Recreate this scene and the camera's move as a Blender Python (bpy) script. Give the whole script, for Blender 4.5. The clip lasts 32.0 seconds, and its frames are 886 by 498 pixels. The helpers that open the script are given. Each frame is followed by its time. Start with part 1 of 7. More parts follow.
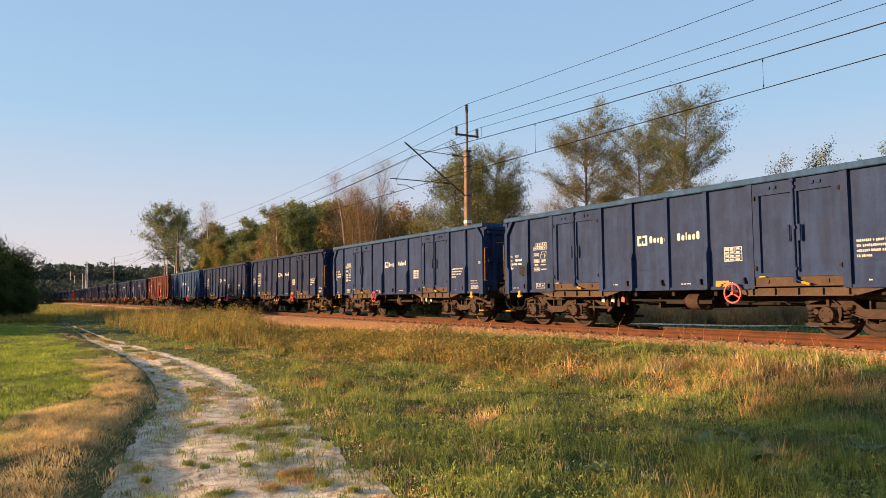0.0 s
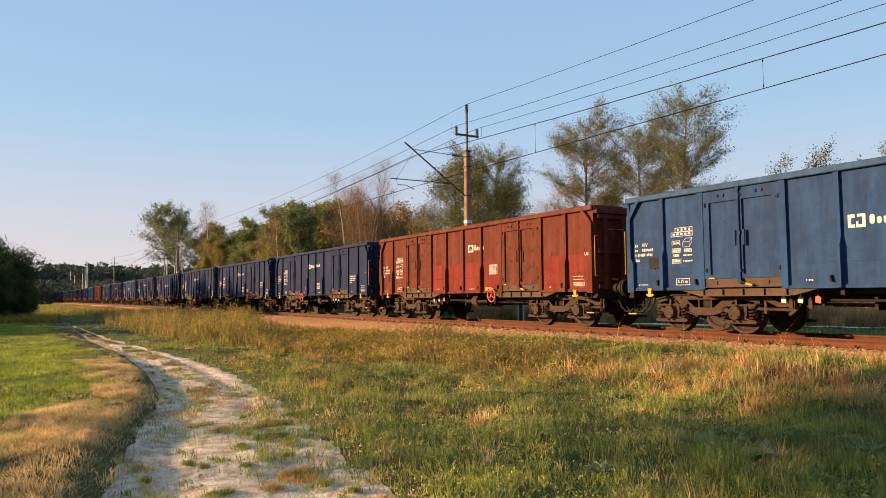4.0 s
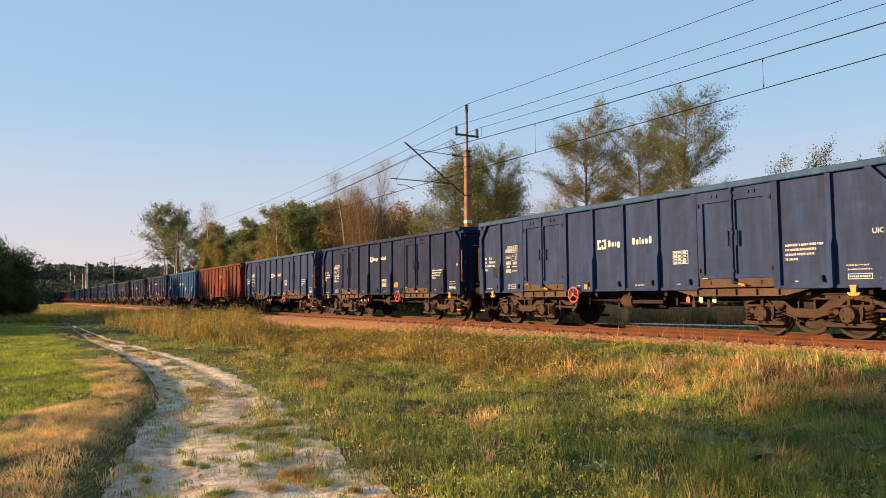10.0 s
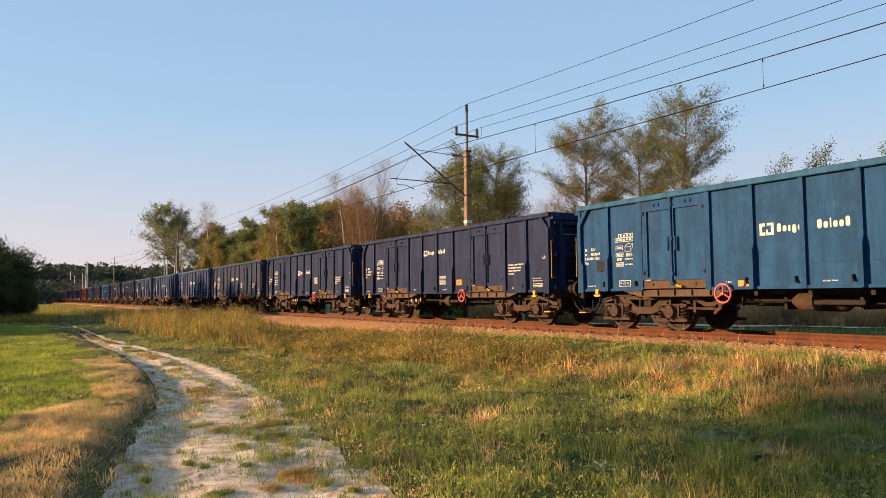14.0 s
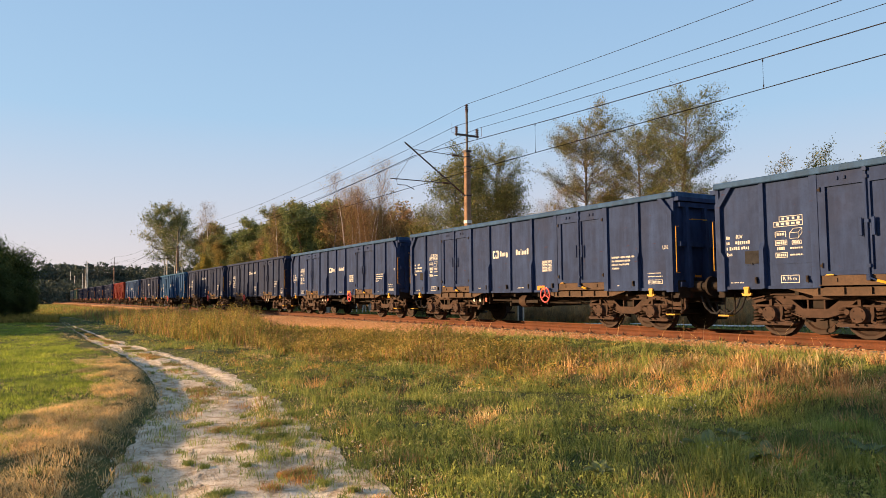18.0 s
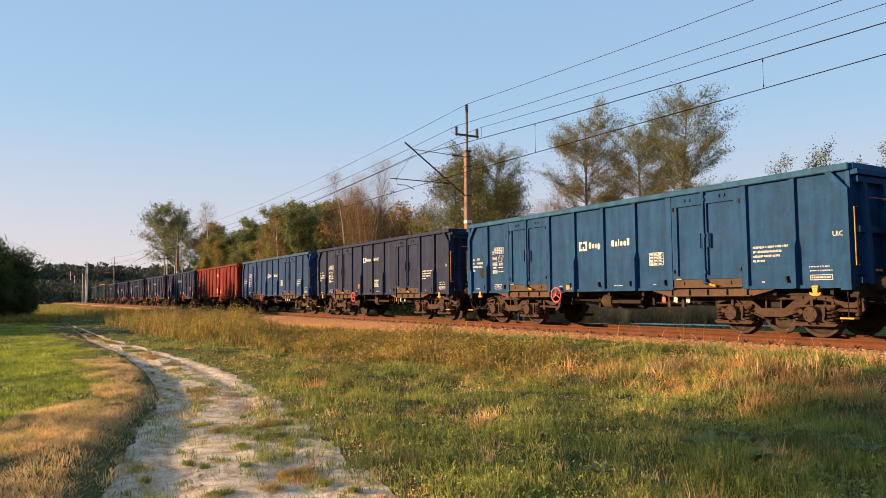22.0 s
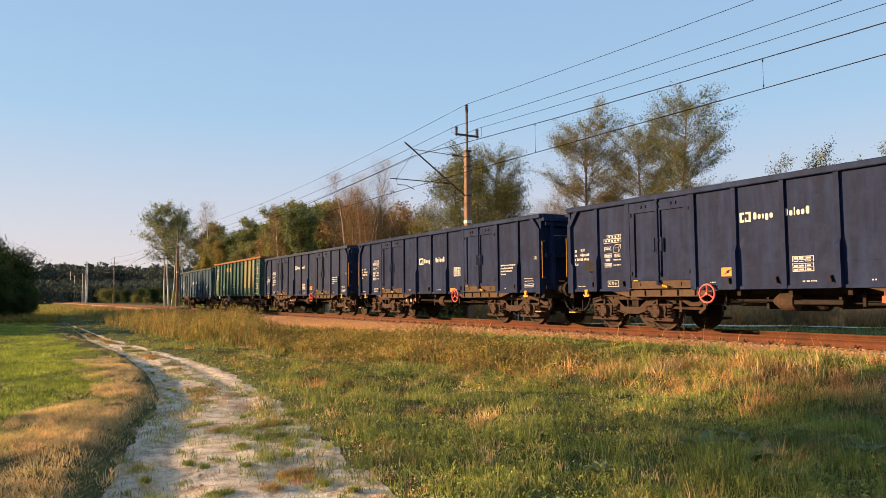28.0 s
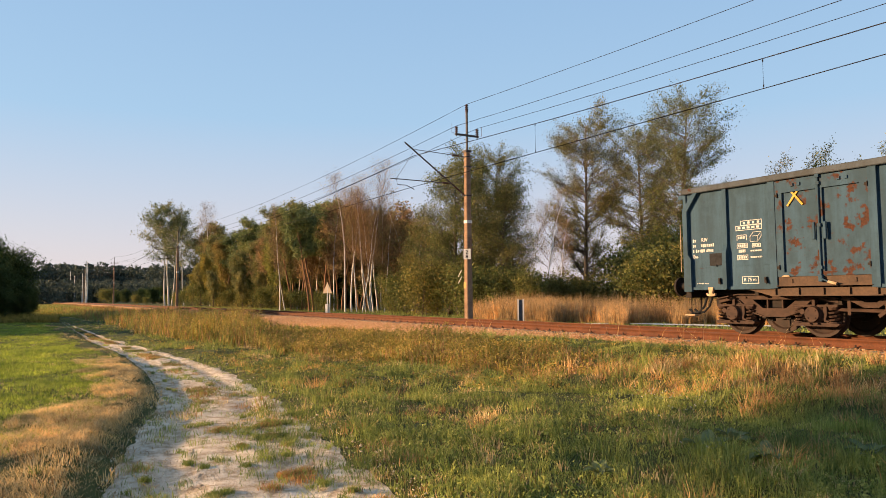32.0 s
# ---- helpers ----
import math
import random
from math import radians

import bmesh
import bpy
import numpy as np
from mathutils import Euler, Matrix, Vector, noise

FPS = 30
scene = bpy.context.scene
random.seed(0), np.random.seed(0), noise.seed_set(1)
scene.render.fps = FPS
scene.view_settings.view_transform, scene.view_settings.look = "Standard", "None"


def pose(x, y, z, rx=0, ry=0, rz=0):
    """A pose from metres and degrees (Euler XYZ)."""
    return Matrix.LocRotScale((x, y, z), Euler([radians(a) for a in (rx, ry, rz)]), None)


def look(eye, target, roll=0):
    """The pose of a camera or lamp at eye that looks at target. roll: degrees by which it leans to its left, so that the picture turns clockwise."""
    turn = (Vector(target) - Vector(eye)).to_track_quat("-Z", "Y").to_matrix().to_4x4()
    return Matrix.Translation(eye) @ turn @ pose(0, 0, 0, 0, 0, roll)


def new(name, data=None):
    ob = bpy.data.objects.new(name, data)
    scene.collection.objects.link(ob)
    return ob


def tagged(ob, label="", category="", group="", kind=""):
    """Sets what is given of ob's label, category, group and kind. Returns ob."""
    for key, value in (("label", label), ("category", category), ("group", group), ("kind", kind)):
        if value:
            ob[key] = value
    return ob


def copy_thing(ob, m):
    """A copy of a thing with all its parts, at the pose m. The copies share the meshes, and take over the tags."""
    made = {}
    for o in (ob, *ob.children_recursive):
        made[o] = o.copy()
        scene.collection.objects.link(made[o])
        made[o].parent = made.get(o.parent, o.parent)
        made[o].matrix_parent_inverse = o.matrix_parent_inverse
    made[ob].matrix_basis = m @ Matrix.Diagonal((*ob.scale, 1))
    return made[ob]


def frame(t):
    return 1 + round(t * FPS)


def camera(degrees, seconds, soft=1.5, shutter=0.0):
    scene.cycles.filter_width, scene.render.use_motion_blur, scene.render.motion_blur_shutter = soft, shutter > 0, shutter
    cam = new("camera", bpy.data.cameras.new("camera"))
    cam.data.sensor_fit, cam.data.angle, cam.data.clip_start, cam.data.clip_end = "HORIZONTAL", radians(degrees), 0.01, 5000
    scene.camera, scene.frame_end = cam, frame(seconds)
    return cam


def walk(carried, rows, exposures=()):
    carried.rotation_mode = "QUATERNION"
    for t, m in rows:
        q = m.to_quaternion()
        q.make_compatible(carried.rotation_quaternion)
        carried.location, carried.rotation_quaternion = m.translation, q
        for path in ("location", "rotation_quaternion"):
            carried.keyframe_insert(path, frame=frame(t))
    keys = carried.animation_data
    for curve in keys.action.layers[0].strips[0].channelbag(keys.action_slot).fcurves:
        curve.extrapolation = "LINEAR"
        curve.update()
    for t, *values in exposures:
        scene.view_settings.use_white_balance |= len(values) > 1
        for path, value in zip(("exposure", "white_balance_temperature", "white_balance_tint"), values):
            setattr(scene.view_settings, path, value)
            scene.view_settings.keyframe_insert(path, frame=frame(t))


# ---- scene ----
# ---------- camera and its stand ----------
EYE = (0.0, 0.0, 1.476)
AZ, TILT, ROLL = radians(30.808), radians(3.81), 0.466
AIM = (-math.cos(AZ) * math.cos(TILT), math.sin(AZ) * math.cos(TILT), EYE[2] + math.sin(TILT))
cam = camera(63.89, 32.0, soft=0.5)
walk(cam, [(0.0, look(EYE, AIM, -ROLL)), (32.0, look(EYE, AIM, -ROLL))])

# ---------- sky, sun, exposure ----------
SUN_AZ = math.atan2(-0.50, -0.866)      # x, y of the way to the sun
SUN_EL = radians(11.5)
world = bpy.data.worlds.new("world")
scene.world = world
world.use_nodes = True
wn = world.node_tree
sky = wn.nodes.new("ShaderNodeTexSky")
sky.sky_type = 'NISHITA'
sky.sun_disc = False
sky.sun_elevation = SUN_EL
sky.sun_rotation = SUN_AZ
sky.air_density = 1.2
sky.dust_density = 0.9
sky.ozone_density = 2.6
wn.nodes["Background"].inputs["Strength"].default_value = 0.098
haze = wn.nodes.new("ShaderNodeMix")          # thin haze over the whole sky, warm and pale low over the land
haze.data_type = 'RGBA'
haze.inputs[0].default_value = 0.90
way = wn.nodes.new("ShaderNodeTexCoord")
split = wn.nodes.new("ShaderNodeSeparateXYZ")
tint = wn.nodes.new("ShaderNodeValToRGB")
wn.links.new(way.outputs["Generated"], split.inputs[0])
wn.links.new(split.outputs["Z"], tint.inputs["Fac"])
for el, (pos, col) in zip([tint.color_ramp.elements[0], tint.color_ramp.elements[1]] + [tint.color_ramp.elements.new(0.5) for _ in range(2)], ((0.0, (3.75, 3.15, 3.2)), (0.09, (3.05, 3.2, 3.36)), (0.24, (1.85, 2.74, 3.75)), (0.6, (1.15, 2.0, 3.3)))):
    el.position, el.color = pos, (*col, 1)
wn.links.new(tint.outputs["Color"], haze.inputs[7])
wn.links.new(sky.outputs[0], haze.inputs[6])
wn.links.new(haze.outputs[2], wn.nodes["Background"].inputs["Color"])
sun_data = bpy.data.lights.new("sun", 'SUN')
sun_data.energy = 5.0
sun_data.angle = radians(0.6)
sun_data.color = (1.0, 0.64, 0.34)
sun = new("sun", sun_data)
sd = Vector((math.sin(SUN_AZ) * math.cos(SUN_EL), math.cos(SUN_AZ) * math.cos(SUN_EL), math.sin(SUN_EL)))
sun.matrix_world = look(sd * 300, (0, 0, 0))
scene.view_settings.exposure = 1.2

# ---------- the line of the track and the train's run ----------
Y0, RAIL = 14.40, 0.60          # centre of the track, top of the rail
BEND, BEND_FROM = 5.06e-5, 20.6


def track(s, off=0.0):
    """A place beside the track, s metres back along it, off metres to its far side: x, y and the turn in degrees."""
    e = max(s - BEND_FROM, 0.0)
    a = BEND * e
    return -min(s, BEND_FROM) - math.sin(a) / BEND + off * math.sin(a), Y0 - (1 - math.cos(a)) / BEND + off * math.cos(a), math.degrees(a)


def run(t):
    """Metres that the train has gone at t seconds."""
    u = (t - 16) / 16
    return 15.0917 * t - 3.00293 * (u * u - 1) - 0.81743 * (u ** 3 - u)


# ---------- mesh helpers ----------
def part(name, bm, material, parent=None, label=""):
    me = bpy.data.meshes.new(name)
    bm.to_mesh(me)
    bm.free()
    return put(name, me, material, parent, label)


def put(name, me, material, parent=None, label="", at=None):
    """A mesh as an object of its own under its thing."""
    if material and not me.materials:
        me.materials.append(material)
    ob = new(name, me)
    if parent:
        ob.parent = parent
    if at:
        ob.matrix_basis = at
    if label:
        ob["label"] = label
    return ob


def mesh_of(bm, name="mesh"):
    me = bpy.data.meshes.new(name)
    bm.to_mesh(me)
    bm.free()
    return me


def box(bm, x0, x1, y0, y1, z0, z1, bevel=0.0):
    vs = [bm.verts.new((x, y, z)) for x in (x0, x1) for y in (y0, y1) for z in (z0, z1)]
    fs = [bm.faces.new([vs[i] for i in q]) for q in ((0, 1, 3, 2), (4, 6, 7, 5), (0, 4, 5, 1), (2, 3, 7, 6), (0, 2, 6, 4), (1, 5, 7, 3))]
    if bevel:
        es = list({e for f in fs for e in f.edges})
        bmesh.ops.bevel(bm, geom=es, offset=bevel, segments=1, affect='EDGES')
    return vs


def rod(bm, a, b, r, n=8, r2=None, cap=True):
    """A round bar from a to b."""
    a, b = Vector(a), Vector(b)
    d = (b - a).normalized()
    u = d.orthogonal().normalized()
    v = d.cross(u)
    r2 = r if r2 is None else r2
    ra = [bm.verts.new(a + r * (math.cos(i * math.tau / n) * u + math.sin(i * math.tau / n) * v)) for i in range(n)]
    rb = [bm.verts.new(b + r2 * (math.cos(i * math.tau / n) * u + math.sin(i * math.tau / n) * v)) for i in range(n)]
    for i in range(n):
        bm.faces.new((ra[i], ra[(i + 1) % n], rb[(i + 1) % n], rb[i]))
    if cap:
        bm.faces.new(ra[::-1])
        bm.faces.new(rb)


def pipe(bm, pts, r, n=6):
    """A bent round bar through pts, in one piece."""
    pts = [Vector(p) for p in pts]
    rows = []
    for i, p in enumerate(pts):
        d = (pts[min(i + 1, len(pts) - 1)] - pts[max(i - 1, 0)]).normalized()
        u = d.cross(Vector((0.13, 0.21, 0.97))).normalized() if abs(d.z) < 0.95 else d.cross(Vector((0.2, 0.97, 0.1))).normalized()
        v = d.cross(u)
        rows.append([bm.verts.new(p + r * (math.cos(k * math.tau / n) * u + math.sin(k * math.tau / n) * v)) for k in range(n)])
    for a, b in zip(rows, rows[1:]):
        t = min(range(n), key=lambda q: (a[0].co - b[q].co).length)
        for k in range(n):
            bm.faces.new((a[k], a[(k + 1) % n], b[(k + 1 + t) % n], b[(k + t) % n]))
    bm.faces.new(rows[0][::-1])
    bm.faces.new(rows[-1])


def plate(bm, pts, y0, y1):
    """A plate cut to the outline pts (x, z), between y0 and y1."""
    a = [bm.verts.new((x, y0, z)) for x, z in pts]
    b = [bm.verts.new((x, y1, z)) for x, z in pts]
    n = len(pts)
    bm.faces.new(a)
    bm.faces.new(b[::-1])
    for i in range(n):
        bm.faces.new((a[i], b[i], b[(i + 1) % n], a[(i + 1) % n]))


def lathe(bm, profile, axis_y=True, n=24):
    """A turned body round the y axis from (radius, y) pairs."""
    rings = []
    for r, y in profile:
        rings.append([bm.verts.new((r * math.cos(i * math.tau / n), y, r * math.sin(i * math.tau / n))) for i in range(n)])
    for a, b in zip(rings, rings[1:]):
        for i in range(n):
            bm.faces.new((a[i], a[(i + 1) % n], b[(i + 1) % n], b[i]))
    bm.faces.new(rings[0])
    bm.faces.new(rings[-1][::-1])


def ring(bm, centre, radius, r, n=20, m=6):
    """A torus standing in the xz plane."""
    cx, cy, cz = centre
    rows = []
    for i in range(n):
        a = i * math.tau / n
        rows.append([bm.verts.new((cx + (radius + r * math.cos(b)) * math.cos(a), cy + r * math.sin(b), cz + (radius + r * math.cos(b)) * math.sin(a)))
                     for b in (j * math.tau / m for j in range(m))])
    for i in range(n):
        for j in range(m):
            bm.faces.new((rows[i][j], rows[(i + 1) % n][j], rows[(i + 1) % n][(j + 1) % m], rows[i][(j + 1) % m]))


def fixed(bm):
    bmesh.ops.recalc_face_normals(bm, faces=bm.faces)
    return bm


def tri_mesh(name, verts, faces):
    """A mesh from arrays of triangles."""
    me = bpy.data.meshes.new(name)
    me.vertices.add(len(verts))
    me.vertices.foreach_set("co", np.asarray(verts, np.float32).ravel())
    k = len(faces[0])
    me.loops.add(len(faces) * k)
    me.loops.foreach_set("vertex_index", np.asarray(faces, np.int32).ravel())
    me.polygons.add(len(faces))
    me.polygons.foreach_set("loop_start", np.arange(0, len(faces) * k, k, dtype=np.int32))
    me.polygons.foreach_set("loop_total", np.full(len(faces), k, np.int32))
    me.update(calc_edges=True)
    return me


# ---------- materials ----------
class Mat:
    """A node material with short ways to wire it."""

    def __init__(self, name, rough=0.7, metal=0.0, spec=0.5):
        self.m = bpy.data.materials.new(name)
        self.m.use_nodes = True
        self.t = self.m.node_tree
        self.b = self.t.nodes["Principled BSDF"]
        self.b.inputs["Roughness"].default_value = rough
        self.b.inputs["Metallic"].default_value = metal
        self.b.inputs["Specular IOR Level"].default_value = spec

    def node(self, kind, **values):
        n = self.t.nodes.new(kind)
        for k, v in values.items():
            n.inputs[k.replace("_", " ")].default_value = v
        return n

    def link(self, a, b):
        self.t.links.new(a, b)

    def noise(self, scale, detail=4.0, stretch=None, world_space=False, rough=0.6):
        c = self.t.nodes.new("ShaderNodeNewGeometry" if world_space else "ShaderNodeTexCoord")
        src = c.outputs["Position"] if world_space else c.outputs["Object"]
        if stretch:
            mp = self.t.nodes.new("ShaderNodeMapping")
            mp.inputs["Scale"].default_value = stretch
            self.link(src, mp.inputs["Vector"])
            src = mp.outputs["Vector"]
        n = self.node("ShaderNodeTexNoise", Scale=scale, Detail=detail, Roughness=rough)
        self.link(src, n.inputs["Vector"])
        return n.outputs["Fac"]

    def ramp(self, fac, *stops):
        r = self.t.nodes.new("ShaderNodeValToRGB")
        e = r.color_ramp.elements
        while len(e) < len(stops):
            e.new(0.5)
        for el, (pos, col) in zip(e, stops):
            el.position = pos
            el.color = (*col, 1) if len(col) == 3 else col
        self.link(fac, r.inputs["Fac"])
        return r.outputs["Color"]

    def mask(self, fac, lo, hi):
        r = self.t.nodes.new("ShaderNodeMapRange")
        r.inputs["From Min"].default_value, r.inputs["From Max"].default_value = lo, hi
        self.link(fac, r.inputs["Value"])
        return r.outputs["Result"]

    def mix(self, fac, a, b, blend='MIX'):
        n = self.t.nodes.new("ShaderNodeMix")
        n.data_type = 'RGBA'
        n.blend_type = blend
        for sock, v in ((n.inputs[0], fac), (n.inputs[6], a), (n.inputs[7], b)):
            if isinstance(v, (int, float)):
                sock.default_value = v
            elif isinstance(v, tuple):
                sock.default_value = (*v, 1)
            else:
                self.link(v, sock)
        return n.outputs[2]

    def math(self, op, a, b=0.0):
        n = self.t.nodes.new("ShaderNodeMath")
        n.operation = op
        for sock, v in zip(n.inputs, (a, b)):
            if isinstance(v, (int, float)):
                sock.default_value = v
            else:
                self.link(v, sock)
        return n.outputs[0]

    def colour(self, c):
        if isinstance(c, tuple):
            self.b.inputs["Base Color"].default_value = (*c, 1)
        else:
            self.link(c, self.b.inputs["Base Color"])
        return self

    def bump(self, h, strength=0.3, dist=0.01):
        n = self.node("ShaderNodeBump", Strength=strength, Distance=dist)
        self.link(h, n.inputs["Height"])
        self.link(n.outputs["Normal"], self.b.inputs["Normal"])
        return self

    def rough(self, v):
        self.link(v, self.b.inputs["Roughness"])
        return self


def two_tone(name, a, b, scale, rough=0.75, metal=0.0, bump=0.3, dist=0.01, fine=0.0, spec=0.25, stretch=None, lo=0.3, hi=0.7):
    m = Mat(name, rough, metal, spec)
    n1 = m.noise(scale, 5.0, stretch)
    col = m.ramp(n1, (lo, a), (hi, b))
    if fine:
        n2 = m.noise(scale * 9, 3.0)
        col = m.mix(m.mask(n2, 0.35, 0.75), col, m.mix(0.5, col, (0.02, 0.017, 0.014)))
        m.bump(n2, bump, dist)
    else:
        m.bump(n1, bump, dist)
    m.colour(col)
    return m.m


def paint_material():
    """Wagon paint: its colour is the object's colour, the alpha says how far it has rusted and faded."""
    m = Mat("wagon_paint", 0.5, 0.0, 0.07)
    oi = m.t.nodes.new("ShaderNodeObjectInfo")
    off = m.t.nodes.new("ShaderNodeTexCoord")
    add = m.t.nodes.new("ShaderNodeVectorMath")
    add.operation = 'ADD'
    sc = m.t.nodes.new("ShaderNodeVectorMath")
    sc.operation = 'SCALE'
    cmb = m.t.nodes.new("ShaderNodeCombineXYZ")
    m.link(oi.outputs["Random"], cmb.inputs["X"])
    m.link(oi.outputs["Random"], cmb.inputs["Z"])
    sc.inputs["Scale"].default_value = 57.0
    m.link(cmb.outputs[0], sc.inputs[0])
    m.link(off.outputs["Object"], add.inputs[0])
    m.link(sc.outputs[0], add.inputs[1])

    def n(scale, detail, stretch=(1, 1, 1)):
        mp = m.t.nodes.new("ShaderNodeMapping")
        mp.inputs["Scale"].default_value = stretch
        m.link(add.outputs[0], mp.inputs["Vector"])
        t = m.node("ShaderNodeTexNoise", Scale=scale, Detail=detail, Roughness=0.6)
        m.link(mp.outputs[0], t.inputs["Vector"])
        return t.outputs["Fac"]
    big, streak, fine, chips = n(0.9, 4.0), n(2.2, 5.0, (1.6, 1, 0.22)), n(26, 4.0), n(3.4, 6.0)
    base = oi.outputs["Color"]
    faded = m.mix(0.09, m.mix(1.0, base, (1.7, 1.75, 1.8), 'MULTIPLY'), (0.10, 0.16, 0.27))
    col = m.mix(m.math('MULTIPLY', m.mask(streak, 0.42, 0.72), 0.9), base, faded)
    col = m.mix(m.math('MULTIPLY', m.mask(big, 0.5, 0.75), 0.22), col, m.mix(0.15, base, (0.16, 0.11, 0.08)))
    col = m.mix(m.math('MULTIPLY', m.mask(n(2.6, 5.0), 0.48, 0.72), 0.45), col, faded)
    grime = m.math('MULTIPLY', m.mask(fine, 0.5, 0.8), 0.30)
    col = m.mix(grime, col, m.mix(1.0, base, (0.5, 0.48, 0.46), 'MULTIPLY'))
    # rust comes through where the noise passes a bar that the alpha lowers
    bar = m.math('SUBTRACT', 0.80, m.math('MULTIPLY', oi.outputs["Alpha"], 0.26))
    rust = m.math('MULTIPLY', m.math('SUBTRACT', chips, bar), 22.0)
    cl = m.t.nodes.new("ShaderNodeClamp")
    m.link(rust, cl.inputs[0])
    rusty = m.ramp(fine, (0.3, (0.032, 0.015, 0.010)), (0.75, (0.088, 0.032, 0.017)))
    col = m.mix(cl.outputs[0], col, rusty)
    # long scraped patches on the most worn sheets
    scar = m.math('MULTIPLY', m.math('SUBTRACT', n(1.6, 5.0, (0.4, 1, 3.2)), m.math('SUBTRACT', 0.88, m.math('MULTIPLY', m.math('MINIMUM', oi.outputs["Alpha"], 0.58), 0.40))), 18.0)
    cl2 = m.t.nodes.new("ShaderNodeClamp")
    m.link(scar, cl2.inputs[0])
    col = m.mix(cl2.outputs[0], col, rusty)
    # scrapes from loading, short and mostly level, and pale rubbed spots
    scrape = m.mask(n(5.2, 6.0, (0.55, 1, 1.9)), 0.655, 0.70)
    col = m.mix(m.math('MULTIPLY', scrape, 0.7), col, m.mix(0.35, rusty, base))
    rubbed = m.mask(n(1.9, 6.0, (1.0, 1, 0.6)), 0.63, 0.72)
    col = m.mix(m.math('MULTIPLY', rubbed, 0.32), col, m.mix(0.18, faded, (0.17, 0.20, 0.24)))
    m.colour(col)
    m.rough(m.math('ADD', 0.50, m.math('MULTIPLY', streak, 0.30)))
    # dented sheet
    b1 = m.node("ShaderNodeBump", Strength=0.8, Distance=0.06)
    m.link(n(1.5, 2.0), b1.inputs["Height"])
    b2 = m.node("ShaderNodeBump", Strength=0.12, Distance=0.004)
    m.link(fine, b2.inputs["Height"])
    m.link(b1.outputs[0], b2.inputs["Normal"])
    m.link(b2.outputs[0], m.b.inputs["Normal"])
    return m.m


PAINT = paint_material()
RUST = two_tone("rusty_steel", (0.032, 0.019, 0.013), (0.085, 0.046, 0.027), 6, 0.85, 0.0, 0.35, 0.006, fine=1)
SILL = two_tone("worn_sill_steel", (0.046, 0.027, 0.017), (0.102, 0.058, 0.033), 3, 0.75, 0.0, 0.3, 0.006, fine=1)
FRAME = two_tone("brown_cast_steel", (0.030, 0.0165, 0.0118), (0.074, 0.040, 0.027), 6, 0.8, 0.0, 0.45, 0.008, fine=1)
IRON = two_tone("greasy_cast_iron", (0.007, 0.005, 0.0045), (0.026, 0.0165, 0.012), 5, 0.8, 0.0, 0.4, 0.006, fine=1)
WHEEL = two_tone("brown_wheel_steel", (0.016, 0.010, 0.008), (0.042, 0.023, 0.016), 4, 0.7, 0.0, 0.2, 0.004)
WHITE = two_tone("white_stencil_paint", (0.34, 0.34, 0.325), (0.54, 0.53, 0.50), 14, 0.6, bump=0.05)
YELLOW = two_tone("yellow_paint", (0.40, 0.20, 0.012), (0.54, 0.29, 0.02), 9, 0.5, bump=0.1)
AMBER = two_tone("amber_lettering", (0.42, 0.175, 0.035), (0.52, 0.24, 0.055), 9, 0.55, bump=0.1)
ORANGE = two_tone("orange_plate", (0.52, 0.155, 0.008), (0.62, 0.21, 0.012), 9, 0.5, bump=0.1)
PINK = two_tone("red_wheel_paint", (0.55, 0.06, 0.06), (0.66, 0.13, 0.11), 10, 0.5, bump=0.1)
SOILED = two_tone("soiled_tan_paint", (0.26, 0.16, 0.08), (0.50, 0.38, 0.24), 9, 0.7, bump=0.2)
BLACK = two_tone("black_plate", (0.010, 0.010, 0.011), (0.028, 0.028, 0.03), 8, 0.9, bump=0.1)
# ---------- the wagons ----------
BAY, DOOR = 1.107, 1.98          # width of a sheet bay and of a pair of doors
POSTS = (-5.30, -4.19, -2.21, -1.11, 0.0, 1.11, 2.21, 4.19, 5.30)
SHEETS = (-5.85, -4.745, -1.66, -0.555, 0.555, 1.66, 4.745, 5.85)
FADED_MARK = two_tone("overpainted_marks", (0.24, 0.08, 0.03), (0.42, 0.20, 0.08), 9, 0.7, bump=0.05)
PLATE_RED = two_tone("faded_red_mark", (0.30, 0.07, 0.05), (0.45, 0.16, 0.11), 9, 0.8)
TOP, LOW = 3.17, 0.95
CACHE = {}


def cached(key, build):
    if key not in CACHE:
        CACHE[key] = mesh_of(fixed(build()), key)
    return CACHE[key]


def panel_mesh(w):
    bm = bmesh.new()
    box(bm, -w / 2, w / 2, -0.012, 0.012, LOW, 3.05)
    box(bm, -w / 2, w / 2, -0.020, -0.010, 1.42, 1.445)       # weld seam
    box(bm, -w / 2, w / 2, -0.055, 0.02, LOW - 0.012, LOW + 0.05)
    return bm


def post_mesh(deep, w):
    bm = bmesh.new()
    for x0, x1 in ((-w, w),):
        if deep:
            prof = [(0.0, 3.05), (-0.06, 3.05), (-0.06, 1.86), (-0.115, 1.72), (-0.115, LOW), (0.0, LOW)]
        else:
            prof = [(0.0, 3.05), (-0.06, 3.05), (-0.06, LOW), (0.0, LOW)]
        a = [bm.verts.new((x0, y, z)) for y, z in prof]
        b = [bm.verts.new((x1, y, z)) for y, z in prof]
        bm.faces.new(a)
        bm.faces.new(b[::-1])
        for i in range(len(prof)):
            j = (i + 1) % len(prof)
            bm.faces.new((a[i], b[i], b[j], a[j]))
    return bm


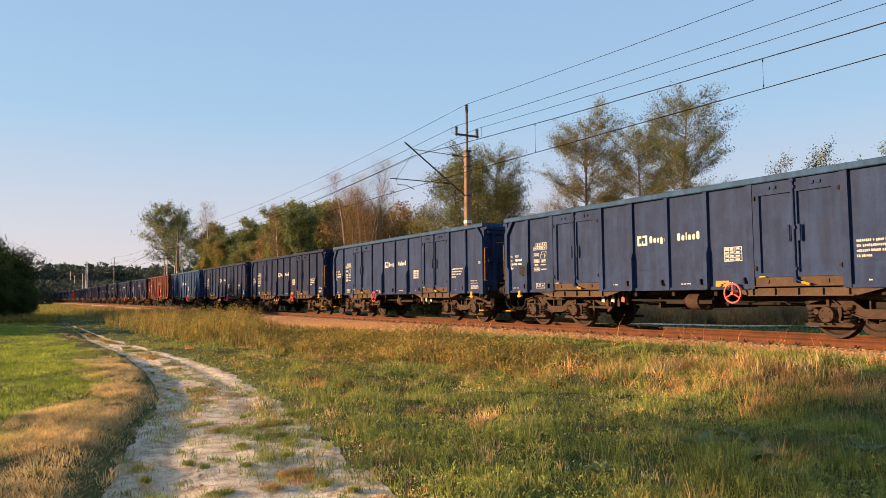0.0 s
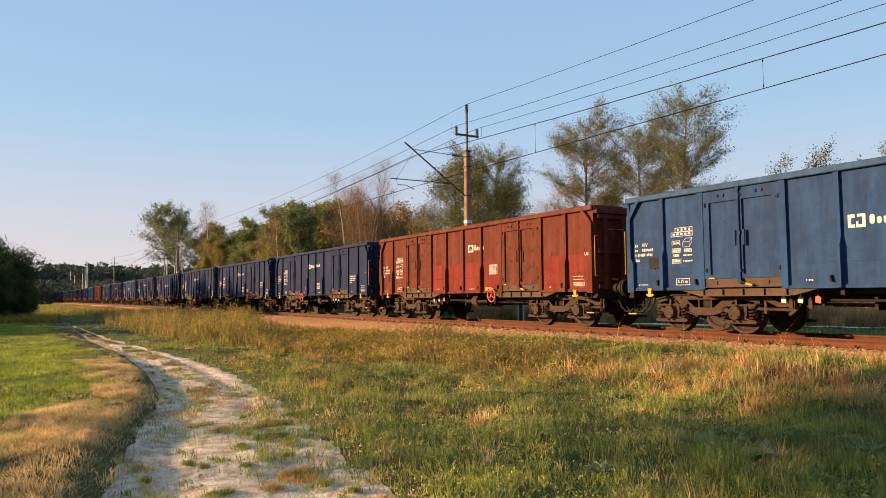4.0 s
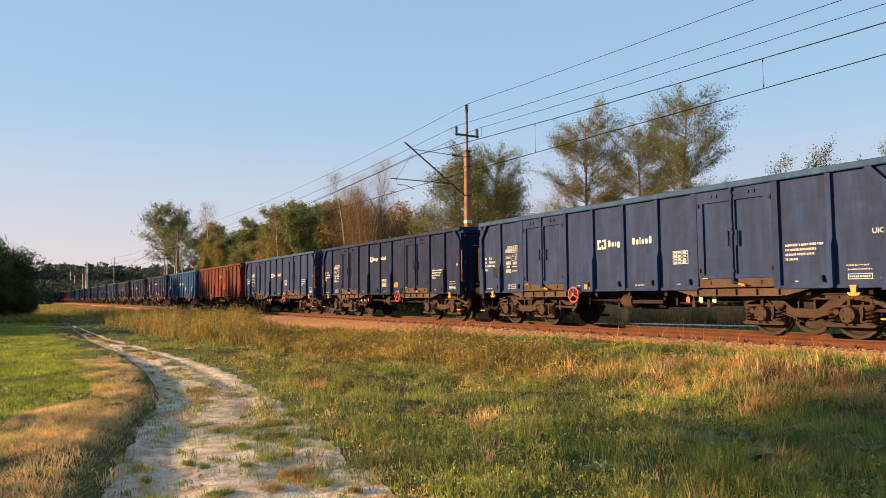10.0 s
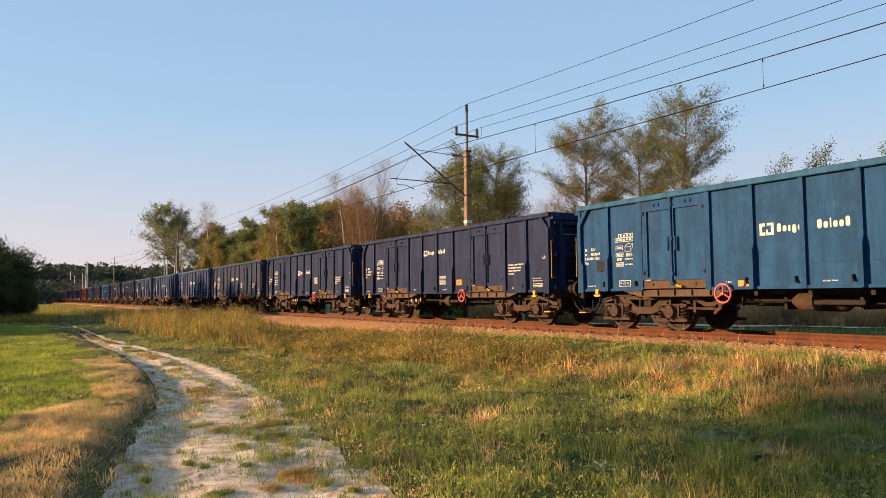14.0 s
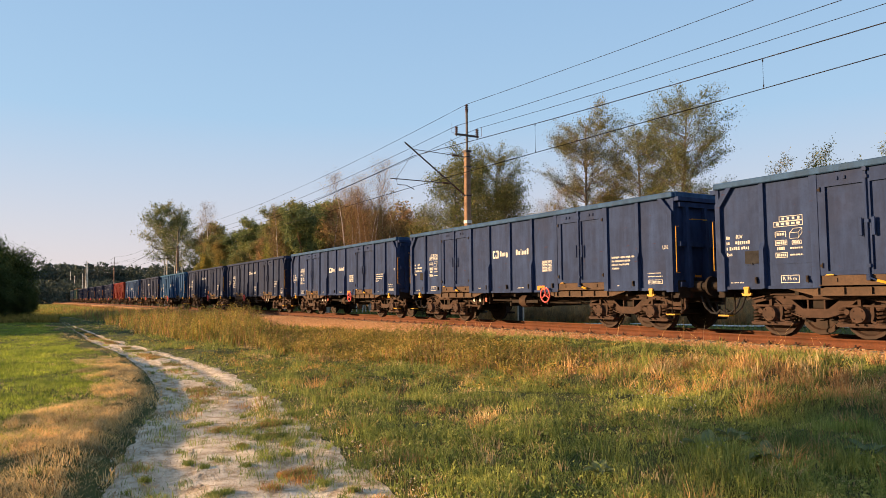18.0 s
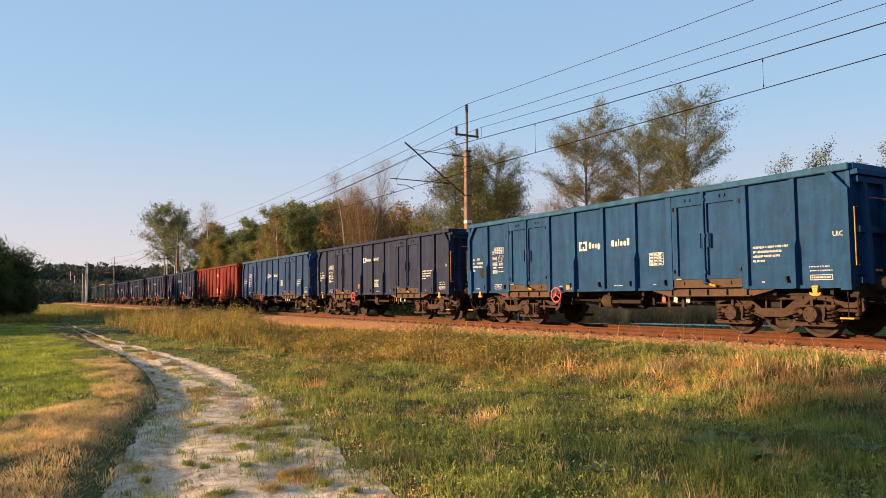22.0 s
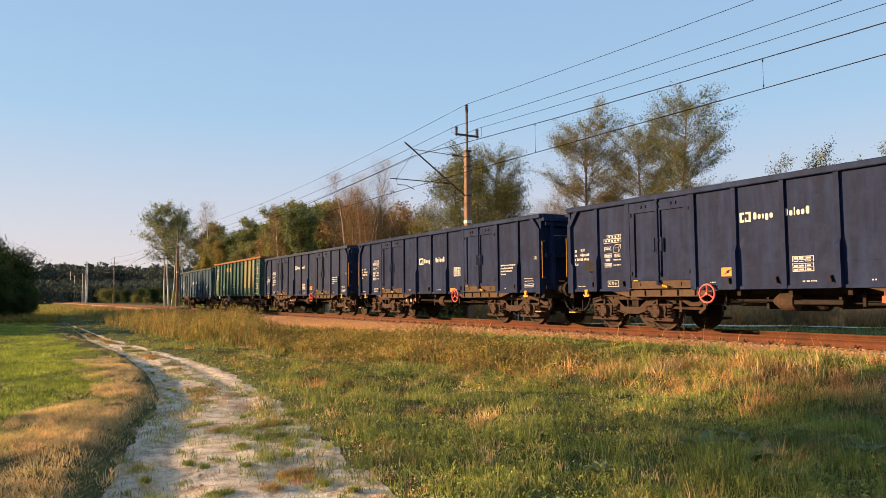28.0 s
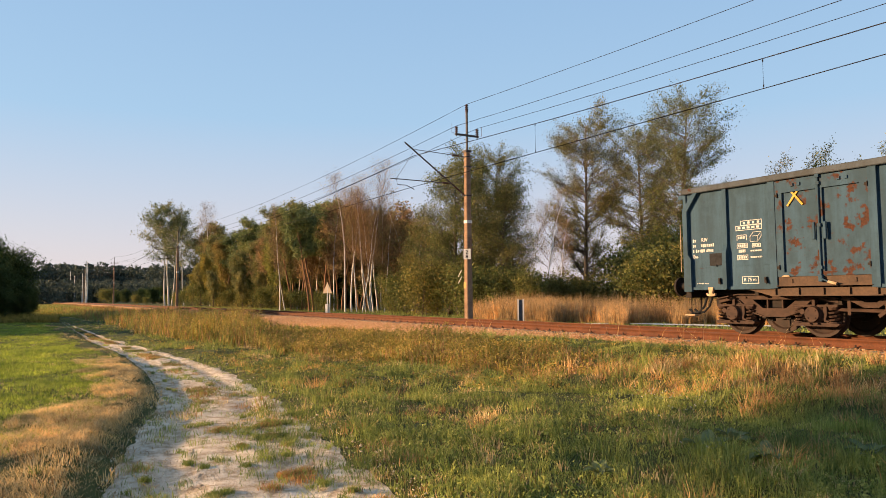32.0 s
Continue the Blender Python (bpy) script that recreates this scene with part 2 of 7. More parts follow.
def corner_mesh():
    """The end post with its slanted head."""
    bm = bmesh.new()
    plate(bm, [(0.0, 2.72), (0.30, 3.05), (0.42, 3.05), (0.12, 2.66), (0.12, 1.72), (0.20, 1.60), (0.20, LOW - 0.05), (0.0, LOW - 0.05)], -0.085, 0.0)
    box(bm, -0.02, 0.06, -0.03, 0.10, LOW - 0.05, 3.05)
    return bm


def leaf_mesh(w, e):
    """One leaf of a side door, hinged on the side e: a raised frame, wider at the hinges and at the top, round a sunk sheet."""
    bm = bmesh.new()
    z0, z1, f = 1.17, 3.03, 0.08
    h = w / 2
    xa, xb = (-h + 0.15, h - 0.05) if e < 0 else (-h + 0.05, h - 0.15)
    outer, inner = [(-h, z0), (h, z0), (h, z1), (-h, z1)], [(xa, z0 + f), (xb, z0 + f), (xb, z1 - 0.24), (xa, z1 - 0.24)]
    back = [bm.verts.new((x, 0.02, z)) for x, z in outer]
    front = [bm.verts.new((x, -0.055, z)) for x, z in outer]
    lip = [bm.verts.new((x, -0.055, z)) for x, z in inner]
    sunk = [bm.verts.new((x, -0.012, z)) for x, z in inner]
    for i in range(4):
        k = (i + 1) % 4
        for a, b in ((back, front), (front, lip), (lip, sunk)):
            bm.faces.new((a[i], a[k], b[k], b[i]))
    bm.faces.new(sunk)
    bm.faces.new(back[::-1])
    for x in (-0.09, 0.05):                                     # two lugs under the top edge
        plate(bm, [(x, z1 - 0.14), (x + 0.05, z1 - 0.14), (x + 0.05, z1 - 0.08), (x, z1 - 0.11)], -0.08, -0.054)
    return bm


def hinge_mesh():
    bm = bmesh.new()
    box(bm, -0.022, 0.03, -0.02, 0.0, -0.022, 0.022)
    rod(bm, (0.03, -0.018, -0.045), (0.03, -0.018, 0.045), 0.012)
    return bm


def lock_mesh():
    """The upright locking bar between the leaves, with its brackets and foot."""
    bm = bmesh.new()
    rod(bm, (0, -0.075, 1.12), (0, -0.075, 3.04), 0.020, 7)
    for z in (1.32, 2.10, 2.88):
        box(bm, -0.035, 0.035, -0.095, -0.05, z - 0.03, z + 0.03)
    box(bm, -0.04, 0.04, -0.12, -0.04, 1.06, 1.17, 0.01)
    box(bm, -0.035, 0.035, -0.11, -0.05, 2.98, 3.05)
    rod(bm, (0.01, -0.12, 1.12), (0.17, -0.13, 1.05), 0.014, 6)
    return bm


def latch_mesh():
    bm = bmesh.new()
    plate(bm, [(-0.09, 1.168), (0.09, 1.168), (0.06, 1.192), (-0.05, 1.192)], -0.085, -0.03)
    return bm


def handle_mesh():
    bm = bmesh.new()
    rod(bm, (0.16, -0.13, 1.055), (0.32, -0.135, 1.015), 0.026, 6)
    return bm


def pull_mesh():
    bm = bmesh.new()
    box(bm, -0.028, 0.028, -0.10, -0.055, -0.16, 0.16, 0.008)
    return bm


def sill_mesh():
    """The worn sill under a pair of doors."""
    bm = bmesh.new()
    w = DOOR
    box(bm, -w / 2 + 0.06, w / 2 - 0.06, -0.035, 0.02, 0.985, 1.165)
    box(bm, -w / 2 + 0.06, w / 2 - 0.06, -0.085, -0.035, 0.985, 1.0)
    for x in (-0.62, 0.62):
        box(bm, x - 0.02, x + 0.02, -0.055, -0.03, 1.05, 1.12)
    return bm


def beam_mesh():
    """The edge beam below the doors, with slanted ends."""
    bm = bmesh.new()
    w = DOOR
    plate(bm, [(-w / 2 - 0.1, 0.955), (w / 2 + 0.1, 0.955), (w / 2 + 0.62, 0.93), (w / 2 + 0.1, 0.80), (-w / 2 - 0.1, 0.80), (-w / 2 - 0.62, 0.93)], -0.02, 0.02)
    box(bm, -w / 2 - 0.1, w / 2 + 0.1, -0.07, -0.02, 0.80, 0.82)
    for i in range(5):
        x = -w / 2 + i * w / 4
        box(bm, x - 0.012, x + 0.012, -0.06, -0.02, 0.82, 0.95)
    return bm


def hook_mesh():
    """The roping hook: a bracket with a rounded two-horned foot."""
    bm = bmesh.new()
    box(bm, -0.065, 0.065, -0.032, 0.032, 0.945, 0.99, 0.008)
    plate(bm, [(-0.055, 0.945), (-0.042, 0.865), (0.042, 0.865), (0.055, 0.945)], -0.03, 0.03)
    plate(bm, [(-0.115, 0.862), (-0.10, 0.815), (-0.05, 0.80), (0.05, 0.80), (0.10, 0.815), (0.115, 0.862), (0.085, 0.862), (0.06, 0.84), (0.043, 0.866), (-0.043, 0.866), (-0.06, 0.84), (-0.085, 0.862)], -0.026, 0.026)
    return bm


def catch_mesh():
    bm = bmesh.new()
    box(bm, -0.02, 0.02, -0.05, 0, -0.06, 0.06)
    rod(bm, (0, -0.05, 0.03), (0.04, -0.06, -0.07), 0.015, 6)
    return bm


def end_wall_mesh():
    bm = bmesh.new()
    box(bm, -0.012, 0.012, -1.36, 1.36, 0.98, 3.05)
    for z in (1.02, 1.93, 2.83):
        box(bm, 0.012, 0.11, -1.30, 1.30, z, z + 0.11)
    box(bm, 0.012, 0.16, -1.40, 1.40, 2.96, 3.05)
    return bm


def end_rib_mesh():
    bm = bmesh.new()
    plate(bm, [(0.012, 1.0), (0.20, 1.0), (0.16, 1.9), (0.10, 2.95), (0.012, 2.95)], -0.05, 0.05)
    return bm


def rail_mesh(length, w):
    bm = bmesh.new()
    box(bm, -length / 2, length / 2, -w / 2, w / 2, 3.045, TOP, 0.015)
    return bm


def side_frame_mesh():
    """The welded side frame of a bogie: a flat top chord with drooping ends and a bowed lower chord round an open window."""
    bm = bmesh.new()
    plate(bm, [(-1.34, 0.68), (-1.06, 0.74), (-0.62, 0.755), (0.62, 0.755), (1.06, 0.74), (1.34, 0.68), (1.34, 0.76), (0.84, 0.85), (-0.84, 0.85), (-1.34, 0.76)], -0.055, 0.05)
    plate(bm, [(-1.36, 0.76), (-0.85, 0.851), (0.85, 0.851), (1.36, 0.76), (1.36, 0.785), (0.86, 0.876), (-0.86, 0.876), (-1.36, 0.785)], -0.12, 0.08)
    plate(bm, [(-0.27, 0.575), (0.27, 0.575), (0.24, 0.42), (-0.24, 0.42)], -0.055, 0.05)
    plate(bm, [(-0.25, 0.40), (0.25, 0.40), (0.25, 0.421), (-0.25, 0.421)], -0.10, 0.06)
    for e in (-1, 1):
        plate(bm, [(e * 0.82, 0.752), (e * 0.50, 0.756), (e * 0.26, 0.576), (e * 0.24, 0.42), (e * 0.46, 0.485), (e * 0.66, 0.62)][::e], -0.056, 0.05)
        plate(bm, [(e * 0.25, 0.40), (e * 0.48, 0.465), (e * 0.68, 0.605), (e * 0.84, 0.74), (e * 0.81, 0.745), (e * 0.66, 0.621), (e * 0.46, 0.486), (e * 0.25, 0.421)][::e], -0.10, 0.06)
        rod(bm, (e * 1.12, -0.085, 0.79), (e * 1.12, -0.05, 0.79), 0.024, 6)
        rod(bm, (e * 0.66, -0.085, 0.80), (e * 0.66, -0.05, 0.80), 0.024, 6)
        box(bm, e * 0.92 - 0.025, e * 0.92 + 0.025, -0.075, -0.05, 0.68, 0.79)
        box(bm, e * 0.17 - 0.016, e * 0.17 + 0.016, -0.03, 0.04, 0.57, 0.76)
    return bm


def axlebox_mesh():
    """An axlebox with its round cover, the keeper plate under the springs and the hanger beside it."""
    bm = bmesh.new()
    box(bm, -0.19, 0.19, -0.16, 0.10, 0.30, 0.63, 0.07)
    plate(bm, [(-0.49, 0.285), (-0.44, 0.235), (0.44, 0.235), (0.49, 0.285), (0.43, 0.305), (-0.43, 0.305)], -0.13, 0.08)
    rod(bm, (0, -0.225, 0.47), (0, -0.15, 0.47), 0.145, 18, 0.165)
    for x, z in ((-0.075, 0.545), (0.075, 0.545), (0.075, 0.395), (-0.075, 0.395)):
        rod(bm, (x, -0.242, z), (x, -0.20, z), 0.017, 6)
    plate(bm, [(0.18, 0.62), (0.25, 0.62), (0.25, 0.46), (0.22, 0.36), (0.30, 0.34), (0.26, 0.31), (0.19, 0.33), (0.18, 0.44)], -0.13, -0.05)
    rod(bm, (-0.24, -0.15, 0.52), (-0.24, -0.10, 0.52), 0.055, 10)
    box(bm, -0.46, 0.46, -0.12, 0.07, 0.605, 0.655, 0.01)
    box(bm, -0.03, 0.03, -0.15, -0.08, 0.63, 0.76)
    for x in (-0.08, 0.08):
        rod(bm, (x, -0.19, 0.29), (x, -0.15, 0.29), 0.02, 6)
    return bm


def arm_mesh():
    """The bowed end arm of the brake gear beyond a bogie's inner axle."""
    bm = bmesh.new()
    plate(bm, [(1.40, 0.83), (1.62, 0.80), (1.85, 0.70), (2.05, 0.70), (2.24, 0.82), (2.28, 0.74), (2.08, 0.60), (1.82, 0.60), (1.58, 0.72), (1.40, 0.74)], -0.05, 0.03)
    rod(bm, (1.30, -0.03, 0.56), (2.20, -0.03, 0.54), 0.035, 6)
    plate(bm, [(2.10, 0.42), (2.28, 0.56), (2.24, 0.78), (2.17, 0.78), (2.20, 0.58), (2.06, 0.47)], -0.06, 0.02)
    box(bm, 1.52, 1.58, -0.06, 0.0, 0.46, 0.76)
    return bm


def spring_mesh():
    """A coil spring."""
    bm = bmesh.new()
    n, turns, r = 34, 4, 0.092
    pts = [(r * math.cos(i / n * turns * math.tau), r * math.sin(i / n * turns * math.tau), 0.315 + 0.28 * i / n) for i in range(n + 1)]
    rows = []
    for i, pnt in enumerate(pts):
        a = i / n * turns * math.tau
        rows.append([bm.verts.new((pnt[0] + 0.025 * math.cos(b) * math.cos(a), pnt[1] + 0.025 * math.cos(b) * math.sin(a), pnt[2] + 0.025 * math.sin(b))) for b in (0.5, 2.6, 4.7)])
    for a, b in zip(rows, rows[1:]):
        for j in range(3):
            bm.faces.new((a[j], a[(j + 1) % 3], b[(j + 1) % 3], b[j]))
    rod(bm, (0, 0, 0.30), (0, 0, 0.325), 0.11, 12)
    rod(bm, (0, 0, 0.585), (0, 0, 0.61), 0.11, 12)
    return bm


def wheel_mesh():
    """Two wheels on an axle, turned round y."""
    bm = bmesh.new()
    for s in (-1, 1):
        prof = [(0.10, 0.60), (0.10, 0.71), (0.17, 0.76), (0.19, 0.80), (0.36, 0.765), (0.395, 0.80), (0.452, 0.80), (0.458, 0.735), (0.462, 0.70), (0.49, 0.685), (0.485, 0.665), (0.395, 0.665),
                (0.36, 0.70), (0.19, 0.69), (0.17, 0.62)]
        lathe(bm, [(r, s * y) for r, y in prof], n=18)
        rod(bm, (0, s * 0.60, 0), (0, s * 0.98, 0), 0.075, 10)
        for a in range(6):                                      # bolt heads on the hub
            c, d = 0.13 * math.cos(a * math.tau / 6), 0.13 * math.sin(a * math.tau / 6)
            rod(bm, (c, s * 0.78, d), (c, s * 0.805, d), 0.014, 5)
    rod(bm, (0, -0.62, 0), (0, 0.62, 0), 0.085, 10)
    return bm


def bolster_mesh():
    bm = bmesh.new()
    box(bm, -0.19, 0.19, -0.90, 0.90, 0.56, 0.80, 0.03)
    box(bm, -0.45, 0.45, -0.30, 0.30, 0.76, 0.90)
    for s in (-1, 1):
        box(bm, -1.36, 1.36, s * 0.42 - 0.04, s * 0.42 + 0.04, 0.62, 0.74)
        box(bm, s * 1.36 - 0.05, s * 1.36 + 0.05, -1.0, 1.0, 0.66, 0.78)
    return bm


def brake_mesh():
    """Brake beam, hangers and blocks of one wheel set."""
    bm = bmesh.new()
    box(bm, -0.04, 0.04, -0.95, 0.95, 0.36, 0.44)
    for s in (-1, 1):
        box(bm, -0.05, 0.10, s * 0.75 - 0.05, s * 0.75 + 0.05, 0.30, 0.58)
        rod(bm, (0, s * 0.75, 0.55), (0.03, s * 0.75, 0.85), 0.022, 6)
    return bm


def buffer_mesh():
    bm = bmesh.new()
    rod(bm, (0, 0, 0), (0.36, 0, 0), 0.14, 14, 0.12)
    rod(bm, (0.30, 0, 0), (0.55, 0, 0), 0.095, 12)
    rod(bm, (0.55, 0, 0), (0.60, 0, 0), 0.22, 18)
    box(bm, -0.03, 0.02, -0.20, 0.20, -0.20, 0.20, 0.02)
    return bm


def headstock_mesh():
    bm = bmesh.new()
    box(bm, -0.06, 0.06, -1.33, 1.33, 0.86, 1.20)
    box(bm, -0.10, 0.06, -1.36, 1.36, 0.80, 0.86)
    return bm


def underframe_mesh(half):
    bm = bmesh.new()
    for s in (-1, 1):
        box(bm, -half, half, s * 0.28 - 0.05, s * 0.28 + 0.05, 0.70, 1.06)
        box(bm, -half, half, s * 0.90 - 0.04, s * 0.90 + 0.04, 0.86, 1.0)
    for i in range(11):
        x = -half + 0.5 + i * (2 * half - 1.0) / 10
        box(bm, x - 0.04, x + 0.04, -1.25, 1.25, 0.84, 1.0)
    return bm


def floor_mesh(half):
    bm = bmesh.new()
    box(bm, -half, half, -1.34, 1.34, 1.06, 1.10)
    return bm


def gear_mesh():
    """Brake rods and levers under the floor."""
    bm = bmesh.new()
    rod(bm, (-2.8, -0.55, 0.66), (2.9, -0.55, 0.66), 0.03)
    rod(bm, (-1.6, -0.95, 0.74), (0.9, -0.95, 0.72), 0.028)
    rod(bm, (-2.4, 0.5, 0.62), (2.6, 0.5, 0.62), 0.03)
    box(bm, -0.35, 0.95, -1.10, -1.04, 0.66, 0.74)
    box(bm, -0.85, -0.79, -0.8, 0.8, 0.55, 0.80)
    box(bm, 0.70, 0.76, -0.8, 0.8, 0.56, 0.80)
    for x in (-2.2, -1.7, 1.3):
        box(bm, x - 0.03, x + 0.03, -1.02, -0.96, 0.62, 0.92)
    return bm


def lever_mesh():
    bm = bmesh.new()
    plate(bm, [(-0.04, -0.04), (0.04, -0.04), (0.04, 0.12), (0.018, 0.14), (0.018, 0.30), (-0.018, 0.30), (-0.018, 0.14), (-0.04, 0.12)], -0.04, 0.0)
    return bm


def tag_mesh():
    bm = bmesh.new()
    plate(bm, [(-0.06, 0.0), (0.05, -0.02), (0.06, 0.10), (0.0, 0.13), (-0.05, 0.11)], -0.012, 0.0)
    rod(bm, (0, -0.005, 0.12), (0, -0.005, 0.26), 0.012, 5)
    return bm


def tank_mesh():
    bm = bmesh.new()
    lathe(bm, [(0.03, -0.50), (0.13, -0.47), (0.17, -0.40), (0.17, 0.40), (0.13, 0.47), (0.03, 0.50)], n=18)
    box(bm, -0.02, 0.02, -0.30, -0.24, 0.10, 0.36)
    box(bm, -0.02, 0.02, 0.24, 0.30, 0.10, 0.36)
    bmesh.ops.rotate(bm, verts=bm.verts, cent=(0, 0, 0), matrix=Matrix.Rotation(radians(90), 3, 'Z'))
    return bm


def drum_mesh():
    bm = bmesh.new()
    lathe(bm, [(0.05, -0.20), (0.19, -0.16), (0.20, 0.12), (0.16, 0.20), (0.06, 0.34)], n=18)
    return bm


def handwheel_mesh(spokes=3, thick=0.018):
    bm = bmesh.new()
    ring(bm, (0, 0, 0), 0.20, 0.022)
    for i in range(spokes):
        a = radians(90 + 360 / spokes * i)
        rod(bm, (0, 0, 0), (0.2 * math.cos(a), 0, 0.2 * math.sin(a)), thick, 6)
    rod(bm, (0, -0.03, 0), (0, 0.14, 0), 0.035, 8)
    return bm


def grab_mesh(h):
    bm = bmesh.new()
    pipe(bm, [(0, 0.05, 0), (0, -0.05, 0), (0, -0.05, h), (0, 0.05, h)], 0.0105)
    return bm


def rung_mesh(w):
    bm = bmesh.new()
    pipe(bm, [(0, -w / 2, 0), (0.08, -w / 2, 0), (0.08, w / 2, 0), (0, w / 2, 0)], 0.014)
    return bm


def step_mesh():
    bm = bmesh.new()
    pipe(bm, [(0, -0.16, 0.90), (0, -0.16, 0.44), (0, 0.16, 0.44), (0, 0.16, 0.90)], 0.018)
    return bm


def tread_mesh():
    bm = bmesh.new()
    box(bm, -0.13, 0.13, -0.19, 0.0, 0.40, 0.43)
    return bm


def coupling_mesh():
    bm = bmesh.new()
    rod(bm, (0, 0, 1.0), (0.45, 0, 1.0), 0.05, 8)
    pipe(bm, [(0.45, 0, 1.0), (0.50, 0.05, 0.85), (0.62, 0.05, 0.80)], 0.03)
    return bm


def hose_mesh():
    bm = bmesh.new()
    pipe(bm, [(0.1, -0.05, 0.85), (0.22, -0.05, 0.58), (0.36, -0.03, 0.45), (0.50, -0.01, 0.43), (0.60, 0.0, 0.52)], 0.026)
    return bm


def bars_mesh(rows, h=0.05, gap=0.03, letter=0.05, seed=1):
    """Unreadable writing: rows of short bars. rows: (x, z, width)."""
    r = random.Random(seed)
    bm = bmesh.new()
    for x, z, w in rows:
        a = x
        while a < x + w - 0.4 * letter:
            b = min(a + letter * r.uniform(0.4, 0.75), x + w)
            box(bm, a, b, -0.002, 0.002, z + r.uniform(0.02, 0.2) * h, z + h * r.uniform(0.74, 0.9))
            a = b + letter * (0.3 if r.random() < 0.85 else 0.8)
    return bm


def frame_box(bm, x0, x1, z0, z1, t=0.012):
    for a, b, c, d in ((x0, x1, z0, z0 + t), (x0, x1, z1 - t, z1), (x0, x0 + t, z0 + t, z1 - t), (x1 - t, x1, z0 + t, z1 - t)):
        box(bm, a, b, -0.002, 0.002, c, d)


def logo_mesh():
    """A square mark of two linked brackets, drawn as plain shapes."""
    bm = bmesh.new()
    plate(bm, [(0, 0), (0.13, 0), (0.13, 0.06), (0.06, 0.06), (0.06, 0.18), (0.13, 0.18), (0.13, 0.24), (0, 0.24)], -0.002, 0.002)
    plate(bm, [(0.15, 0), (0.32, 0), (0.32, 0.24), (0.17, 0.24), (0.17, 0.19), (0.26, 0.19), (0.26, 0.05), (0.19, 0.05), (0.19, 0.11), (0.15, 0.11)], -0.002, 0.002)
    return bm


def plain_block(w, h):
    """One block of a word mark: a plain plate with cut corners."""
    c = min(w, h) * 0.28
    bm = bmesh.new()
    plate(bm, [(c, 0), (w - c, 0), (w, c), (w, h - c), (w - c, h), (c, h), (0, h - c), (0, c)], -0.002, 0.002)
    return bm


def word_blocks(w, x, y, z, blocks, gap, material):
    """A word mark in plain blocks. blocks: width, foot and head of each."""
    for b, lo, hi in blocks:
        me = cached("block%.3f_%.3f_%s" % (b, hi - lo, material.name), lambda: plain_block(b, hi - lo))
        put("word_mark", me, material, w, "", pose(x, y, z + lo))
        x += b + gap


def text_mesh(body, size):
    """Lettering as a flat mesh, standing in the xz plane."""
    cu = bpy.data.curves.new("lettering", 'FONT')
    cu.body = body
    cu.size = size
    cu.extrude = 0.002
    cu.offset = size * 0.010
    cu.resolution_u = 2
    ob = bpy.data.objects.new("lettering", cu)
    scene.collection.objects.link(ob)
    dg = bpy.context.evaluated_depsgraph_get()
    me = bpy.data.meshes.new_from_object(ob.evaluated_get(dg))
    me.transform(Matrix.Rotation(radians(90), 4, 'X'))
    me.materials.clear()
    bpy.data.objects.remove(ob)
    return me


def table_mesh():
    """A small framed table of figures, too small to read."""
    bm = bmesh.new()
    frame_box(bm, 0, 0.44, 0, 0.30, 0.014)
    for z in (0.075, 0.15, 0.225):
        box(bm, 0, 0.44, -0.002, 0.002, z, z + 0.010)
    for x in (0.11, 0.26):
        box(bm, x, x + 0.010, -0.002, 0.002, 0, 0.30)
    for i in range(4):
        for j, x in enumerate((0.03, 0.14, 0.29)):
            box(bm, x, x + 0.09, -0.002, 0.002, 0.02 + i * 0.075, 0.055 + i * 0.075)
    return bm


def marks_mesh():
    """The block of load marks: stepped grid, a box sketch, framed lengths."""
    bm = bmesh.new()
    frame_box(bm, 0.12, 0.62, 0.80, 0.90, 0.012)
    frame_box(bm, 0.0, 0.62, 0.70, 0.802, 0.012)
    for i in range(5):
        box(bm, 0.05 + i * 0.11, 0.12 + i * 0.11, -0.002, 0.002, 0.73, 0.775)
        if i:
            box(bm, 0.07 + i * 0.11, 0.12 + i * 0.11, -0.002, 0.002, 0.825, 0.875)
    for a, b in (((0.34, 0.46), (0.52, 0.46)), ((0.34, 0.57), (0.52, 0.57)), ((0.42, 0.65), (0.60, 0.65)), ((0.34, 0.46), (0.34, 0.57)), ((0.52, 0.46), (0.52, 0.57)), ((0.34, 0.57), (0.42, 0.65)),
                 ((0.52, 0.57), (0.60, 0.65)), ((0.60, 0.56), (0.60, 0.65)), ((0.52, 0.46), (0.60, 0.56))):
        rod(bm, (a[0], 0, a[1]), (b[0], 0, b[1]), 0.006, 4)
    box(bm, 0.02, 0.26, -0.002, 0.002, 0.60, 0.612)
    box(bm, 0.02, 0.035, -0.002, 0.002, 0.50, 0.612)
    box(bm, 0.245, 0.26, -0.002, 0.002, 0.50, 0.612)
    frame_box(bm, 0.02, 0.28, 0.34, 0.44)
    frame_box(bm, 0.38, 0.58, 0.34, 0.42)
    frame_box(bm, 0.02, 0.28, 0.10, 0.20)
    r = random.Random(4)
    for x0, x1, z, h in ((0.06, 0.22, 0.53, 0.05), (0.05, 0.25, 0.365, 0.05), (0.41, 0.55, 0.36, 0.04), (0.06, 0.22, 0.25, 0.06), (0.05, 0.25, 0.125, 0.05), (0.34, 0.60, 0.26, 0.03), (0.34, 0.60, 0.13, 0.03)):
        x = x0
        while x < x1:
            w = r.uniform(0.02, 0.04)
            box(bm, x, min(x + w, x1), -0.002, 0.002, z, z + h)
            x += w + 0.012
    return bm


